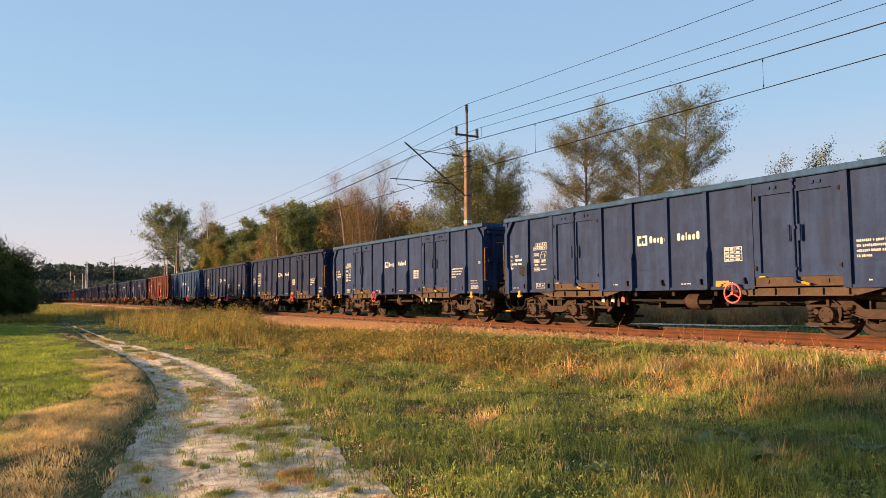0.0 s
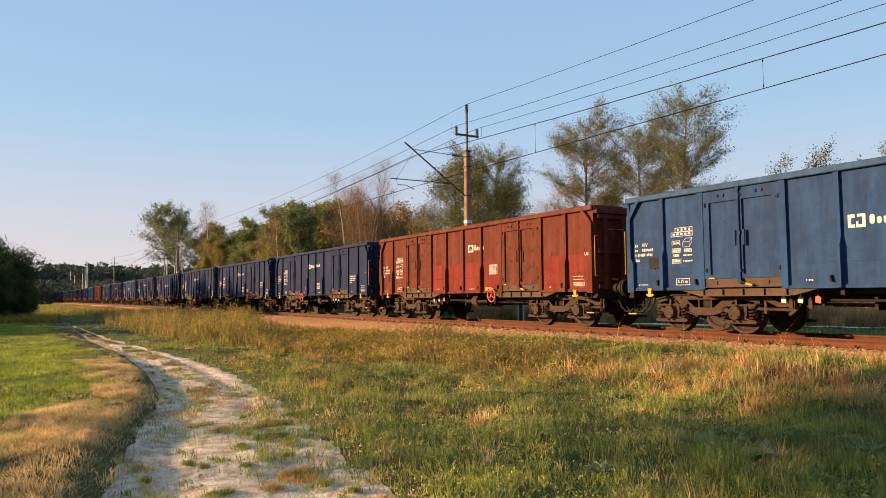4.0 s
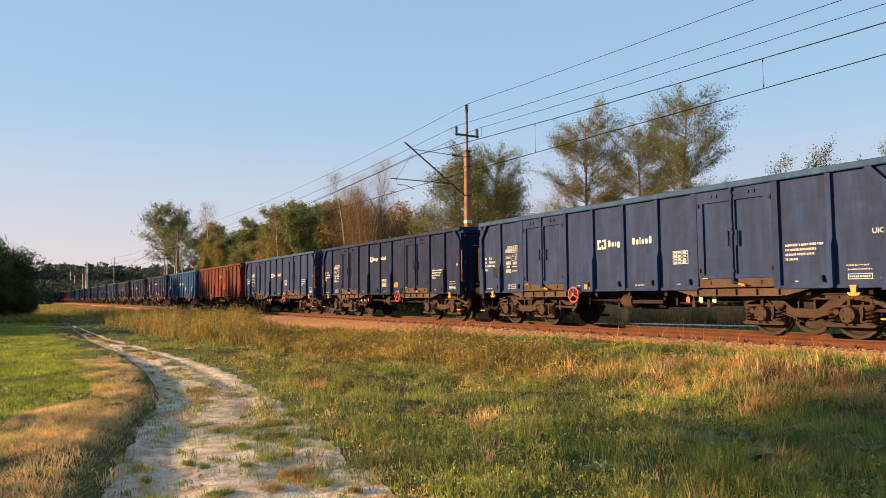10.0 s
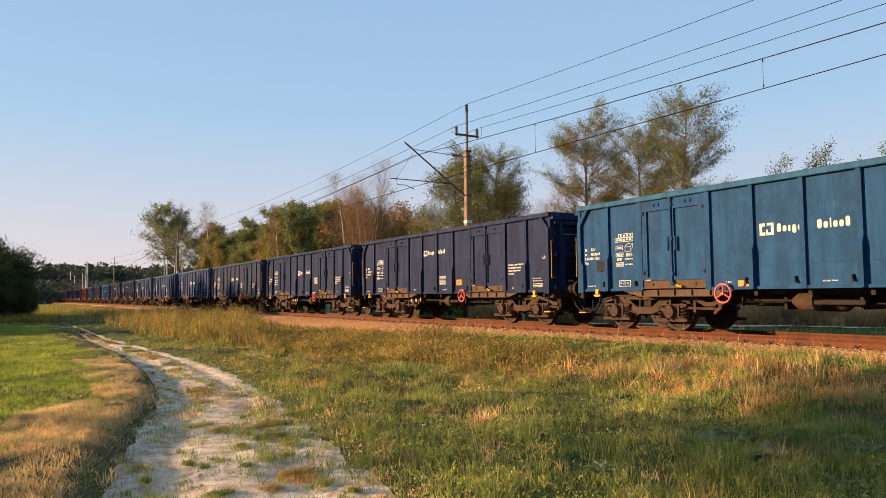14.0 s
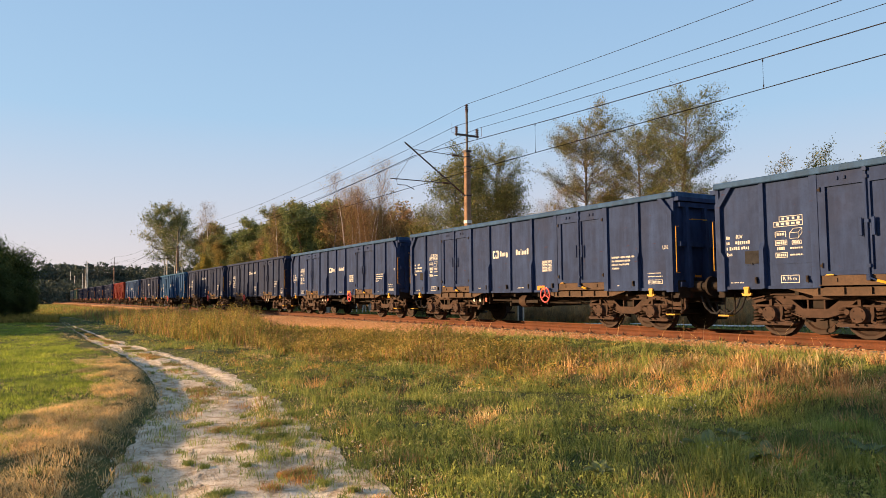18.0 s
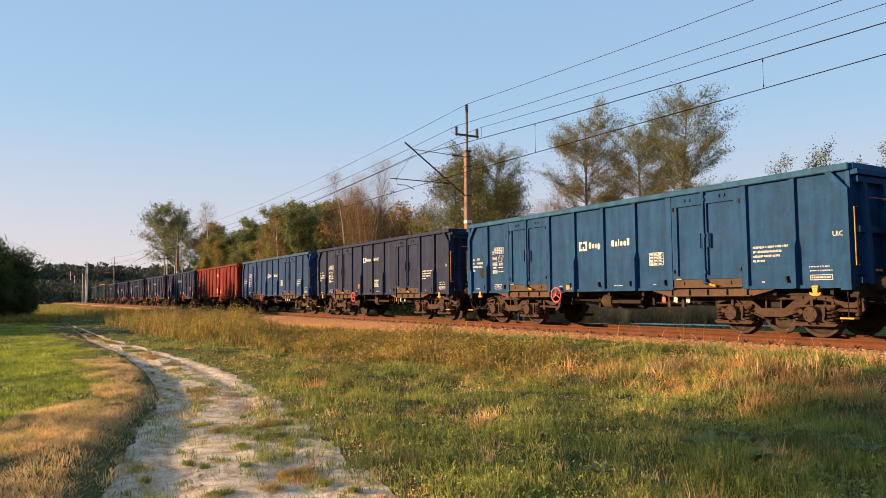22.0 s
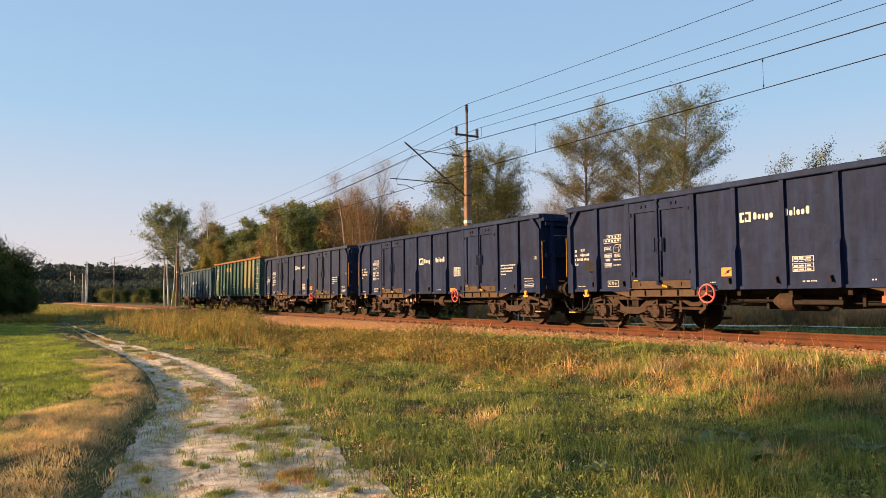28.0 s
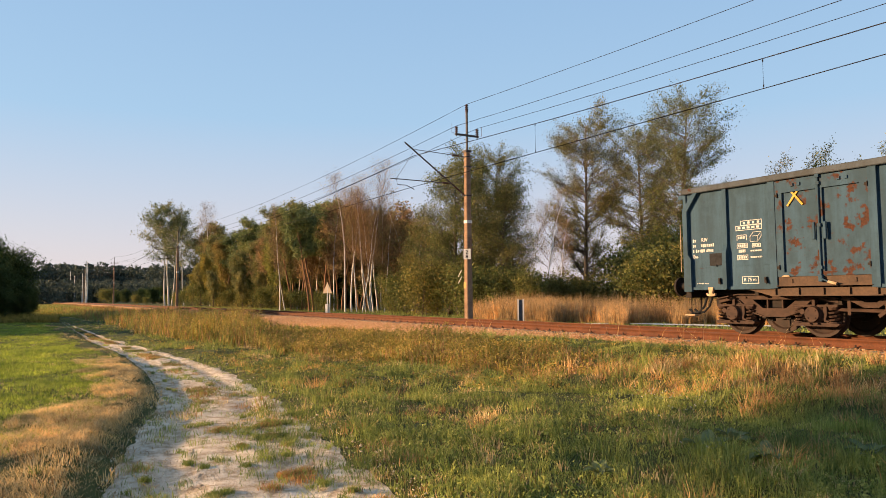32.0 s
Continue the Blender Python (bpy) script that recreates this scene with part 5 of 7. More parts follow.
CONCRETE = two_tone("aged_mast_concrete", (0.21, 0.125, 0.078), (0.34, 0.215, 0.135), 2.2, 0.9, 0, 0.3, 0.008, fine=1)
GALV = two_tone("dark_galvanised_steel", (0.05, 0.042, 0.040), (0.12, 0.095, 0.085), 7, 0.6, 0.4, 0.2, 0.004)
BROWN = two_tone("brown_porcelain", (0.05, 0.022, 0.014), (0.10, 0.05, 0.03), 9, 0.45, 0, 0.05)
WIRE = two_tone("weathered_wire", (0.012, 0.012, 0.016), (0.026, 0.024, 0.028), 2, 0.8, 0.0, 0.0, spec=0.05)
PLATE = two_tone("faded_white_paint", (0.55, 0.52, 0.46), (0.72, 0.69, 0.63), 5, 0.6, 0, 0.1, 0.004)


def insulator(bm, x, y, z, h):
    rod(bm, (x, y, z), (x, y, z + h), 0.03, 8)
    for i in range(4):
        zz = z + h * (0.2 + 0.22 * i)
        rod(bm, (x, y, zz), (x, y, zz + h * 0.12), 0.085, 10, 0.05)


def mast():
    """A square concrete line mast with its bracket and the arms for three feeder wires; its foot at the origin, the rails towards -y."""
    m = new("catenary_mast")
    bm = bmesh.new()
    a = [bm.verts.new((x * 0.15, y * 0.15, -0.3)) for x, y in ((-1, -1), (1, -1), (1, 1), (-1, 1))]
    b = [bm.verts.new((x * 0.11, y * 0.11, 7.55)) for x, y in ((-1, -1), (1, -1), (1, 1), (-1, 1))]
    for i in range(4):
        bm.faces.new((a[i], a[(i + 1) % 4], b[(i + 1) % 4], b[i]))
    bm.faces.new(b)
    bmesh.ops.bevel(bm, geom=[e for e in bm.edges if abs(e.verts[0].co.z - e.verts[1].co.z) > 1], offset=0.03, segments=1, affect='EDGES')
    part("column", bm, CONCRETE, m, "sunlit grey-brown concrete column")
    for z, h in ((7.48, 0.10), (6.80, 0.06), (5.50, 0.06), (7.25, 0.05)):
        bm = bmesh.new()
        box(bm, -0.145, 0.145, -0.145, 0.145, z, z + h)
        part("clamp", bm, GALV, m)
    bm = bmesh.new()
    box(bm, -0.133, 0.133, -0.133, 0.133, 4.29, 4.42)
    part("white_band", bm, PLATE, m, "white painted band")
    bm = bmesh.new()
    box(bm, -0.150, 0.03, -0.149, 0.147, 1.40, 1.68)
    part("yellow_stripe", bm, two_tone("old_yellow", (0.34, 0.20, 0.06), (0.46, 0.30, 0.09), 8, 0.7), m, "faded yellow patch")
    # top pole with cross-arm
    bm = bmesh.new()
    rod(bm, (0, 0, 7.4), (0, 0, 9.45), 0.055, 8)
    part("top_pole", bm, GALV, m)
    bm = bmesh.new()
    box(bm, -0.04, 0.04, -0.62, 0.62, 8.22, 8.30)
    for y in (-0.66, 0.66):
        rod(bm, (0, y * 1.2, 8.30), (0, y * 1.2, 8.72), 0.008, 5)
        rod(bm, (0, y, 8.30), (0, y * 1.2, 8.31), 0.008, 5)
    part("cross_arm", bm, GALV, m)
    for y, z, h in ((-0.55, 8.18, 0.42), (0.55, 8.18, 0.42), (0.0, 9.28, 0.40)):
        bm = bmesh.new()
        insulator(bm, 0.0 if y else 0.0, y, z, h)
        part("insulator", bm, BROWN, m, "brown insulator")
    # bracket over the rails
    bm = bmesh.new()
    rod(bm, (0, -0.12, 5.52), (0, -3.15, 7.62), 0.034, 8)
    part("bracket_tube", bm, GALV, m, "slanting bracket tube")
    bm = bmesh.new()
    rod(bm, (0, -0.14, 7.28), (0, -2.80, 7.36), 0.016, 6)
    part("stay_rod", bm, GALV, m)
    bm = bmesh.new()
    rod(bm, (0, -0.86, 6.02), (0, -3.85, 6.02), 0.022, 6)
    rod(bm, (0, -2.70, 7.28), (0, -3.55, 6.05), 0.008, 5)
    part("registration_tube", bm, GALV, m)
    bm = bmesh.new()
    pipe(bm, [(0, -3.55, 6.0), (0, -3.50, 5.78), (0, -3.10, 5.78), (0, -2.70, 5.63)], 0.018)
    part("registration_arm", bm, GALV, m)
    for p0, p1 in (((0, -0.35, 5.68), (0, -0.70, 5.92)), ((0, -0.45, 7.29), (0, -0.80, 7.30)), ((0, -1.0, 6.02), (0, -1.3, 6.02))):
        bm = bmesh.new()
        rod(bm, p0, p1, 0.04, 10)
        part("bracket_insulator", fixed(bm), BROWN, m)
    return tagged(m, "concrete catenary mast with steel bracket and insulators", "mast", "catenary masts along the track")


def mast_extras(m):
    """The kilometre plate and the signs of the nearest mast."""
    bm = bmesh.new()
    box(bm, -0.16, 0.16, -0.006, 0.0, 0, 0.46)
    p = part("kilometre_plate", bm, PLATE, m, "white kilometre plate with black figures")
    p.matrix_basis = pose(0.142, -0.142, 2.68, 0, 0, 45)
    for body, z in (("2", 0.24), ("8", 0.04)):
        t = put("figure", text_mesh(body, 0.24), BLACK, p, "", pose(-0.07, -0.010, z))
    bm = bmesh.new()
    for z0, d in ((0.0, 1), (0.30, -1)):
        rod(bm, (-0.15, 0, z0), (0.15, 0, z0 + 0.30 * 1), 0.02, 5)
    part("side_sign", bm, PLATE, m, "narrow pale slanted sign").matrix_basis = pose(-0.35, -0.22, 1.62)


def build_line():
    first = mast()
    spots = [(26.5, 2.7), (93.4, 2.7), (160, 2.75), (228, 2.7), (296, 2.7), (-40, 2.7)]
    masts = []
    for i, (s, off) in enumerate(spots):
        x, y, a = track(s, off)
        mt = pose(x, y, 0.42, 0, 0, -a)
        if i == 0:
            first.matrix_basis = mt
            masts.append(first)
        else:
            masts.append(copy_thing(first, mt))
    mast_extras(first)
    # slim pale poles farther along
    for px, dist, h, lean in ((152, 240, 12.8, 0), (154.5, 240, 12.4, -2.2), (124.5, 312, 12.2, 0), (132, 285, 9.6, 0), (146, 255, 9.6, 0), (108, 390, 9.0, 0), (88, 420, 9.0, 0)):
        x, y = ray_spot(px, dist)
        bm = bmesh.new()
        rod(bm, (0, 0, -0.5), (0, 0, h), 0.15, 8, 0.10)
        pole = new("line_pole")
        part("shaft", bm, PLATE, pole, "pale concrete shaft")
        bm = bmesh.new()
        box(bm, -0.05, 0.05, -0.9, 0.9, h - 0.7, h - 0.6)
        part("cross_arm", bm, GALV, pole)
        pole.matrix_basis = pose(x, y, float(ground_z(x, y)), 0, lean, 0)
        tagged(pole, "slim pale concrete pole far along the line", "pole", "distant poles")
    order = [5, 0, 1, 2, 3, 4]
    tops = [spots[i] for i in order]

    def span(name, rel_y, z, sag, r, seg=14, low=None):
        o = new(name)
        for (sa, oa), (sb, ob_) in zip(tops, tops[1:]):
            bm = bmesh.new()
            pts = []
            for k in range(seg + 1):
                u = k / seg
                s = sa + (sb - sa) * u
                x, y, _ = track(s, oa + (ob_ - oa) * u + rel_y)
                pts.append((x, y, z - sag * 4 * u * (1 - u)))
            pipe(bm, pts, r, 5)
            part("wire_span", bm, WIRE, o)
        return o
    for e in (-1, 1):
        tagged(span("contact_wire", -2.70 + 0.06 * e, 6.17 + 0.018 * e, 0.06, 0.0095), "dark copper contact wire over the rails", "wire", "overhead wires")
    tagged(span("messenger_wire", -2.76, 7.48, 0.92, 0.010), "sagging messenger cable beside its twin", "wire", "overhead wires")
    mess = span("messenger_wire", -2.66, 7.52, 0.92, 0.010)
    tagged(mess, "sagging messenger cable with droppers", "wire", "overhead wires")
    for (sa, oa), (sb, ob_) in zip(tops, tops[1:]):
        n = 8
        for k in range(1, n):
            u = k / n
            x, y, _ = track(sa + (sb - sa) * u, 0)
            zt = 7.50 - 0.92 * 4 * u * (1 - u)
            bm = bmesh.new()
            rod(bm, (x, y, 6.13), (x, y, zt), 0.004, 4)
            for zc in (6.19, zt - 0.04):
                rod(bm, (x, y, zc - 0.025), (x, y, zc + 0.025), 0.016, 5)
            part("dropper", bm, WIRE, mess)
    tagged(span("feeder_wire", -0.55, 9.05, 0.85, 0.009), "thin overhead feeder wire", "wire", "overhead wires")
    tagged(span("feeder_wire", 0.55, 9.05, 0.85, 0.009), "thin overhead feeder wire", "wire", "overhead wires")
    tagged(span("top_wire", 0.0, 10.1, 0.85, 0.009), "thin overhead top wire", "wire", "overhead wires")


def build_signs():
    s = new("warning_sign")
    bm = bmesh.new()
    rod(bm, (0, 0, -0.1), (0, 0, 1.75), 0.035, 8)
    rod(bm, (0.22, 0, -0.1), (0.22, 0, 1.3), 0.03, 8)
    part("post", bm, PLATE, s)
    bm = bmesh.new()
    plate(bm, [(-0.42, 1.32), (0.42, 1.32), (0.0, 2.05)], -0.015, 0.015)
    part("triangle_plate", bm, two_tone("dull_plate_back", (0.26, 0.20, 0.145), (0.36, 0.285, 0.21), 6, 0.7), s, "bare back of a triangular plate")
    bm = bmesh.new()
    box(bm, -0.12, 0.12, -0.10, 0.10, -0.1, 0.62, 0.02)
    part("marker_box", bm, PLATE, s)
    x, y, a = track(44.0, 3.0)
    s.matrix_basis = pose(x, y, 0.42, 0, 0, 25)
    tagged(s, "triangular sign on a post seen from behind", "sign")
    b = new("marker_post")
    bm = bmesh.new()
    box(bm, -0.10, 0.10, -0.10, 0.10, -0.1, 0.95, 0.02)
    part("post_body", bm, two_tone("dark_blue_post", (0.03, 0.035, 0.05), (0.06, 0.07, 0.09), 6, 0.6), b)
    for x0 in (-0.135, 0.075):
        bm = bmesh.new()
        box(bm, x0, x0 + 0.06, -0.13, -0.10, 0.0, 0.98)
        part("white_strip", bm, PLATE, b)
    b.matrix_basis = pose(*(-23.55, 17.75), 0.36, 0, 0, 50)
    tagged(b, "short dark marker post with white edges", "post")


# ---------- plants ----------
def foliage(name, a, b, c, rough=0.8, glow=0.35, vary=False):
    """Leaf or blade material: thin, light comes through it."""
    m = Mat(name, rough, 0, 0.25)
    g = m.t.nodes.new("ShaderNodeNewGeometry")
    col = m.ramp(g.outputs["Random Per Island"], (0.0, a), (0.5, b), (1.0, c))
    # patches of stronger and weaker growth, by the step and by the hand
    k = m.ramp(m.noise(0.9, 3, None, True), (0.36, (0.62, 0.66, 0.70)), (0.5, (0.95, 0.95, 0.9)), (0.64, (1.28, 1.2, 1.1)))
    q = m.ramp(m.noise(5.0, 3, None, True), (0.36, (0.55, 0.60, 0.65)), (0.52, (1.0, 1.0, 1.0)), (0.66, (1.3, 1.22, 1.1)))
    col = m.mix(1.0, m.mix(1.0, col, k, 'MULTIPLY'), q, 'MULTIPLY')
    if vary:                                     # each plant has its own hue
        oi = m.t.nodes.new("ShaderNodeObjectInfo")
        col = m.mix(1.0, col, m.ramp(oi.outputs["Random"], (0.0, (1.10, 1.24, 1.18)), (0.5, (1.32, 1.36, 1.25)), (0.85, (1.42, 1.34, 1.18)), (1.0, (1.55, 1.32, 1.12))), 'MULTIPLY')
    m.colour(col)
    tr = m.t.nodes.new("ShaderNodeBsdfTranslucent")
    m.link(col, tr.inputs["Color"])
    mx = m.t.nodes.new("ShaderNodeMixShader")
    mx.inputs[0].default_value = glow
    m.link(m.b.outputs[0], mx.inputs[1])
    m.link(tr.outputs[0], mx.inputs[2])
    m.link(mx.outputs[0], m.t.nodes["Material Output"].inputs["Surface"])
    return m.m


GREEN_GRASS = foliage("green_grass", (0.155, 0.208, 0.046), (0.282, 0.322, 0.080), (0.415, 0.43, 0.135), 0.8, 0.32)
DRY_GRASS = foliage("dry_grass", (0.52, 0.35, 0.15), (0.72, 0.52, 0.25), (0.86, 0.68, 0.39), 0.8, 0.30)
TURF = foliage("meadow_green", (0.19, 0.27, 0.034), (0.30, 0.385, 0.055), (0.44, 0.47, 0.10), 0.8, 0.45)
BROWN_GRASS = foliage("brown_grass", (0.27, 0.13, 0.055), (0.43, 0.24, 0.10), (0.56, 0.355, 0.165), 0.8, 0.3)
STRAW = foliage("bright_straw", (0.46, 0.23, 0.085), (0.64, 0.36, 0.15), (0.78, 0.50, 0.24), 0.8, 0.3)
WEED = foliage("tall_weeds", (0.185, 0.17, 0.034), (0.33, 0.265, 0.058), (0.53, 0.36, 0.115), 0.8, 0.35)
REED = foliage("dry_reeds", (0.413, 0.249, 0.112), (0.550, 0.361, 0.172), (0.654, 0.464, 0.258), 0.8, 0.4)


def blades(name, x, y, h, w, material, label, seed, lean=0.8, fine=None, out=None):
    """A stand of single bent blades; those that are not fine have one bend less."""
    r = np.random.default_rng(seed)
    n = len(x)
    lft, rgt = path_edges(x)
    z = ground_z(x, y) - 0.01 + 0.05 * ((y > lft + 0.05) & (y < rgt))
    a = r.uniform(0, math.tau, n)
    dx, dy = np.cos(a), np.sin(a)
    b = r.uniform(0, math.tau, n) if out is None else out + r.normal(0, 0.7, n)
    l = h * lean * r.uniform(0.1, 1.0, n)
    lx, ly = np.cos(b) * l, np.sin(b) * l
    fine = np.ones(n, bool) if fine is None else fine
    V, F, base = [], [], 0
    for sel, prof, f in ((fine, ((0, -1), (0, 1), (0.55, -0.7), (0.55, 0.7), (1, 0)), ((0, 1, 3), (0, 3, 2), (2, 3, 4))), (~fine, ((0, -1), (0, 1), (1, 0)), ((0, 1, 2),))):
        k = int(sel.sum())
        if not k:
            continue
        P = np.empty((k, len(prof), 3))
        for q, (t, side) in enumerate(prof):
            P[:, q, 0] = (x + dx * w * side + lx * t * t)[sel]
            P[:, q, 1] = (y + dy * w * side + ly * t * t)[sel]
            P[:, q, 2] = (z + h * t * (1 - 0.24 * lean * t))[sel]
        V.append(P.reshape(-1, 3))
        F.append((np.array(f)[None] + len(prof) * np.arange(k)[:, None, None]).reshape(-1, 3) + base)
        base += k * len(prof)
    o = put(name, tri_mesh(name, np.concatenate(V), np.concatenate(F)), material)
    return tagged(o, label, "grass", kind="stuff")


def scatter(n, r0, r1, a0, a1, seed, power=1.0):
    """Places round the camera's stand, thinning out with distance."""
    r = np.random.default_rng(seed)
    d = r0 * (r1 / r0) ** (r.random(n) ** power)
    a = np.radians(r.uniform(a0, a1, n))
    return -d * np.cos(a), d * np.sin(a), d, r


def build_grass():
    # every blade belongs to a tuft with a height, a lean and a colour of its own; a low layer lies between
    parts = {}

    def sow(tufts, per, seed, spread, low):
        cx, cy, cd, r = scatter(tufts, 3.2, 80, -9, 78, seed, 0.85)
        n = len(cx)
        rel = Y0 - 0.5 * BEND * np.maximum(-cx - BEND_FROM, 0) ** 2 - cy
        lft, rgt = path_edges(cx)
        n1 = wavy(cx, cy, 1.1, 2) + 0.6 * wavy(cx, cy, 2.9, 5)
        n2 = wavy(cx + 40, cy - 7, 0.7, 3) + 0.6 * wavy(cx, cy, 2.1, 8) + 0.4 * wavy(cx, cy, 5.2, 1)
        left, right = cy < lft + np.abs(r.normal(0, 0.06, n)), cy > rgt + 0.08 - np.abs(r.normal(0, 0.20, n))
        mid = ~left & ~right
        u = (cy - lft) / (rgt - lft)
        strip = np.exp(-((u - 0.48 - 0.08 * n2) / 0.13) ** 2) * smooth(7.5, 11, -cx)
        tufty = (n1 + 0.40 * (u > 0.68) + 0.4 * r.random(n) > 1.06) & (cx > -13)
        ok = (rel > 2.45 + 0.7 * smooth(15, 23, -cx) + 0.2 * n2) & (left | right | (mid & ((strip > 0.45 + 0.5 * r.random(n)) | tufty)))
        ok &= ~(left & (n1 + n2 > 1.3) & (r.random(n) < 0.6))           # worn places
        p = 0.26 + 0.50 * smooth(0.12, 0.72, n2)
        edge = lft - cy
        near_bank = smooth(-22, -14, cx)
        p = np.where(right & (cy < rgt + 1.6 + 0.5 * n1) & (cx < -7), 0.10 + 0.2 * smooth(0.4, 1.0, n2), p)
        p = np.where(left & (edge < 0.9 + 0.55 * n2 + 0.9 * smooth(-9, -5, cx)), 0.25 + 0.72 * near_bank, p)
        p = np.where(left & (edge >= 1.2) & (n2 < 0.8), 0.06, p)
        p = np.where((rel > 2.9) & (rel < 6.0), np.where(cx > -8.5, 0.20 + 0.5 * n2, 0.40 + 0.60 * n2) * np.where(rel < 4.3, 0.42, 1.0), p)
        p = np.where(rel <= 2.9, 0.22 + 0.3 * smooth(0.2, 0.8, n2), p)
        p = np.where(mid, 0.38, p)
        p = p * np.where((cx > -5.6) & (cy > rgt + 0.6) & (cy < 8.3), 0.4, 1.0)
        straw = np.exp(-((cx + 6.8) / 2.0) ** 2 - ((cy - 9.7) / 0.9) ** 2)
        russet = np.exp(-((cx + 13.5) / 4.0) ** 4 - ((cy - 8.9 + 0.12 * (cx + 13.5)) / 0.9) ** 2) * np.clip(0.75 + 0.5 * n2, 0, 1)
        p = p * np.where(right & (rel >= 2.9), 0.82, 1.0) + 0.7 * straw + 0.9 * russet
        dry = r.random(n) < p
        brown = dry & (r.random(n) < np.where((rel < 6.0) & (cx < -9), 0.62, np.where(left, 0.08, 0.34)))
        h = np.where(left, 0.06 + 0.02 * n1, 0.095 + 0.04 * n1)
        h = np.where(left & dry & (edge < 1.6), 0.105, h)
        h = np.where(rel < 6.0, 0.16 + 0.06 * n1, h)
        h = np.where(mid, 0.055, h) + 0.07 * straw + 0.08 * russet
        h = np.clip(h, 0.03, 0.4) * (0.40 + 1.5 * r.random(n) ** 2 if not low else 0.55)
        brown = brown | (dry & (r.random(n) < 0.55 * straw)) | (dry & (r.random(n) < russet))
        flat = np.where(left & dry & (edge < 2.4), 1.35, 0.75)
        size = spread * (0.6 + 0.8 * r.random(n)) * (0.6 + 0.055 * cd)
        keep = np.where(ok)[0]
        i = np.repeat(keep, per)
        k = len(i)
        ox, oy = r.normal(0, 1, k) * size[i], r.normal(0, 1, k) * size[i]
        x, y = cx[i] + ox, cy[i] + oy
        good = (Y0 - y > 2.4)
        hh = h[i] * r.uniform(0.55, 1.15, k)
        w = (0.0012 + 0.00025 * cd[i]) * r.uniform(0.7, 1.4, k) * np.where(cd[i] < 13, 1.0, 1.3)
        tone = np.where(brown[i], 2, np.where(dry[i], 1, 0))
        turn = np.where(left[i] & dry[i], r.uniform(0, math.tau, k), np.arctan2(oy, ox))      # the straw lies every way
        for t in (0, 1, 2):
            sel = good & (tone == t)
            parts.setdefault(t, []).append(np.stack([x, y, hh, w, cd[i], turn, flat[i]])[:, sel])
    sow(13500, 26, 11, 0.050, False)
    sow(15000, 13, 12, 0.15, True)
    for t, name, mat, lab in ((0, "green_grass", GREEN_GRASS, "short green meadow grass in tufts"), (1, "dry_grass", DRY_GRASS, "dry straw-coloured grass tufts"), (2, "brown_grass", BROWN_GRASS, "withered brown grass among the green")):
        x, y, h, w, d, out, flat = np.concatenate(parts[t], 1)
        blades(name, x, y, h, w, mat, lab, 3 + t, flat, d < 13, out)
    # tussocks that stand out of the verge, and the straw on the face of the bank
    cx, cy, cd, r = scatter(5200, 4.0, 42, 8, 76, 91, 0.9)
    rel = Y0 - 0.5 * BEND * np.maximum(-cx - BEND_FROM, 0) ** 2 - cy
    n1 = wavy(cx, cy, 1.3, 4) + 0.6 * wavy(cx, cy, 3.1, 7)
    face = np.exp(-((rel - 5.6 + 0.3 * wavy(cx, cy * 0.3, 0.8, 2)) / 0.65) ** 2)
    straw_face, russet_face = face * smooth(-10.5, -8.0, cx), face * (1 - smooth(-10.5, -8.5, cx)) * smooth(-21, -17, cx)
    keep = (cy > path_edges(cx)[1] + 0.3) & (rel > 3.0) & ((n1 + r.uniform(-0.6, 0.6, len(cx)) > 0.15) | (r.random(len(cx)) < face))
    tone = np.where(r.random(len(cx)) < 0.62 * straw_face, 1, np.where(r.random(len(cx)) < 0.75 * russet_face, 2, np.where(r.random(len(cx)) < 0.10, 1, 0)))
    for t, name, mat, lab in ((0, "green_tussocks", GREEN_GRASS, "green tussocks standing out of the verge"), (1, "straw_tussocks", STRAW, "bright straw tussocks on the bank"), (2, "russet_tussocks", BROWN_GRASS, "russet withered tussocks on the bank")):
        i = np.repeat(np.where(keep & (tone == t))[0], 56)
        k = len(i)
        size = (0.035 + 0.0035 * cd[i]) * (0.7 + 0.9 * np.repeat(r.random(k // 56), 56))
        ox, oy = r.normal(0, 1, k) * size, r.normal(0, 1, k) * size
        hh = np.repeat((0.13 + 0.20 * r.random(k // 56) ** 2) * (1.0, 1.05, 1.0)[t], 56) * r.uniform(0.5, 1.1, k)
        blades(name, cx[i] + ox, cy[i] + oy, hh, (0.0013 + 0.00027 * cd[i]) * r.uniform(0.7, 1.4, k), mat, lab, 93 + t, 0.7, cd[i] < 9, np.arctan2(oy, ox))
    # cut straw lying on the bank beside the track
    r = np.random.default_rng(23)
    k = 80000
    gx = -2.6 - 15.5 * r.random(k) ** 1.25
    lo = path_edges(gx)[0]
    wide = 0.9 + 1.5 * smooth(-10, -4.5, gx) + 0.35 * wavy(gx, gx * 0.3, 1.1, 2)
    gy = lo - 0.06 - wide * r.random(k) ** 0.8
    ok = wavy(gx, gy, 1.9, 5) + 0.6 * wavy(gx, gy, 4.7, 1) > -0.45 + 0.5 * r.random(k)
    m_ = int(ok.sum())
    blades("lying_straw", gx[ok], gy[ok], r.uniform(0.05, 0.12, m_), 0.0014 - 0.0002 * gx[ok], DRY_GRASS, "cut straw lying on the bank beside the track", 24, 1.25, np.zeros(m_, bool))
    r = np.random.default_rng(19)
    # tufts in the worn track
    cx, cy, cd, _ = scatter(820, 4.5, 30, -2, 60, 29, 0.9)
    lo, hi = path_edges(cx)
    keep = (cy > lo + 0.1) & (cy < hi - 0.1)
    cx, cy, cd = cx[keep], cy[keep], cd[keep]
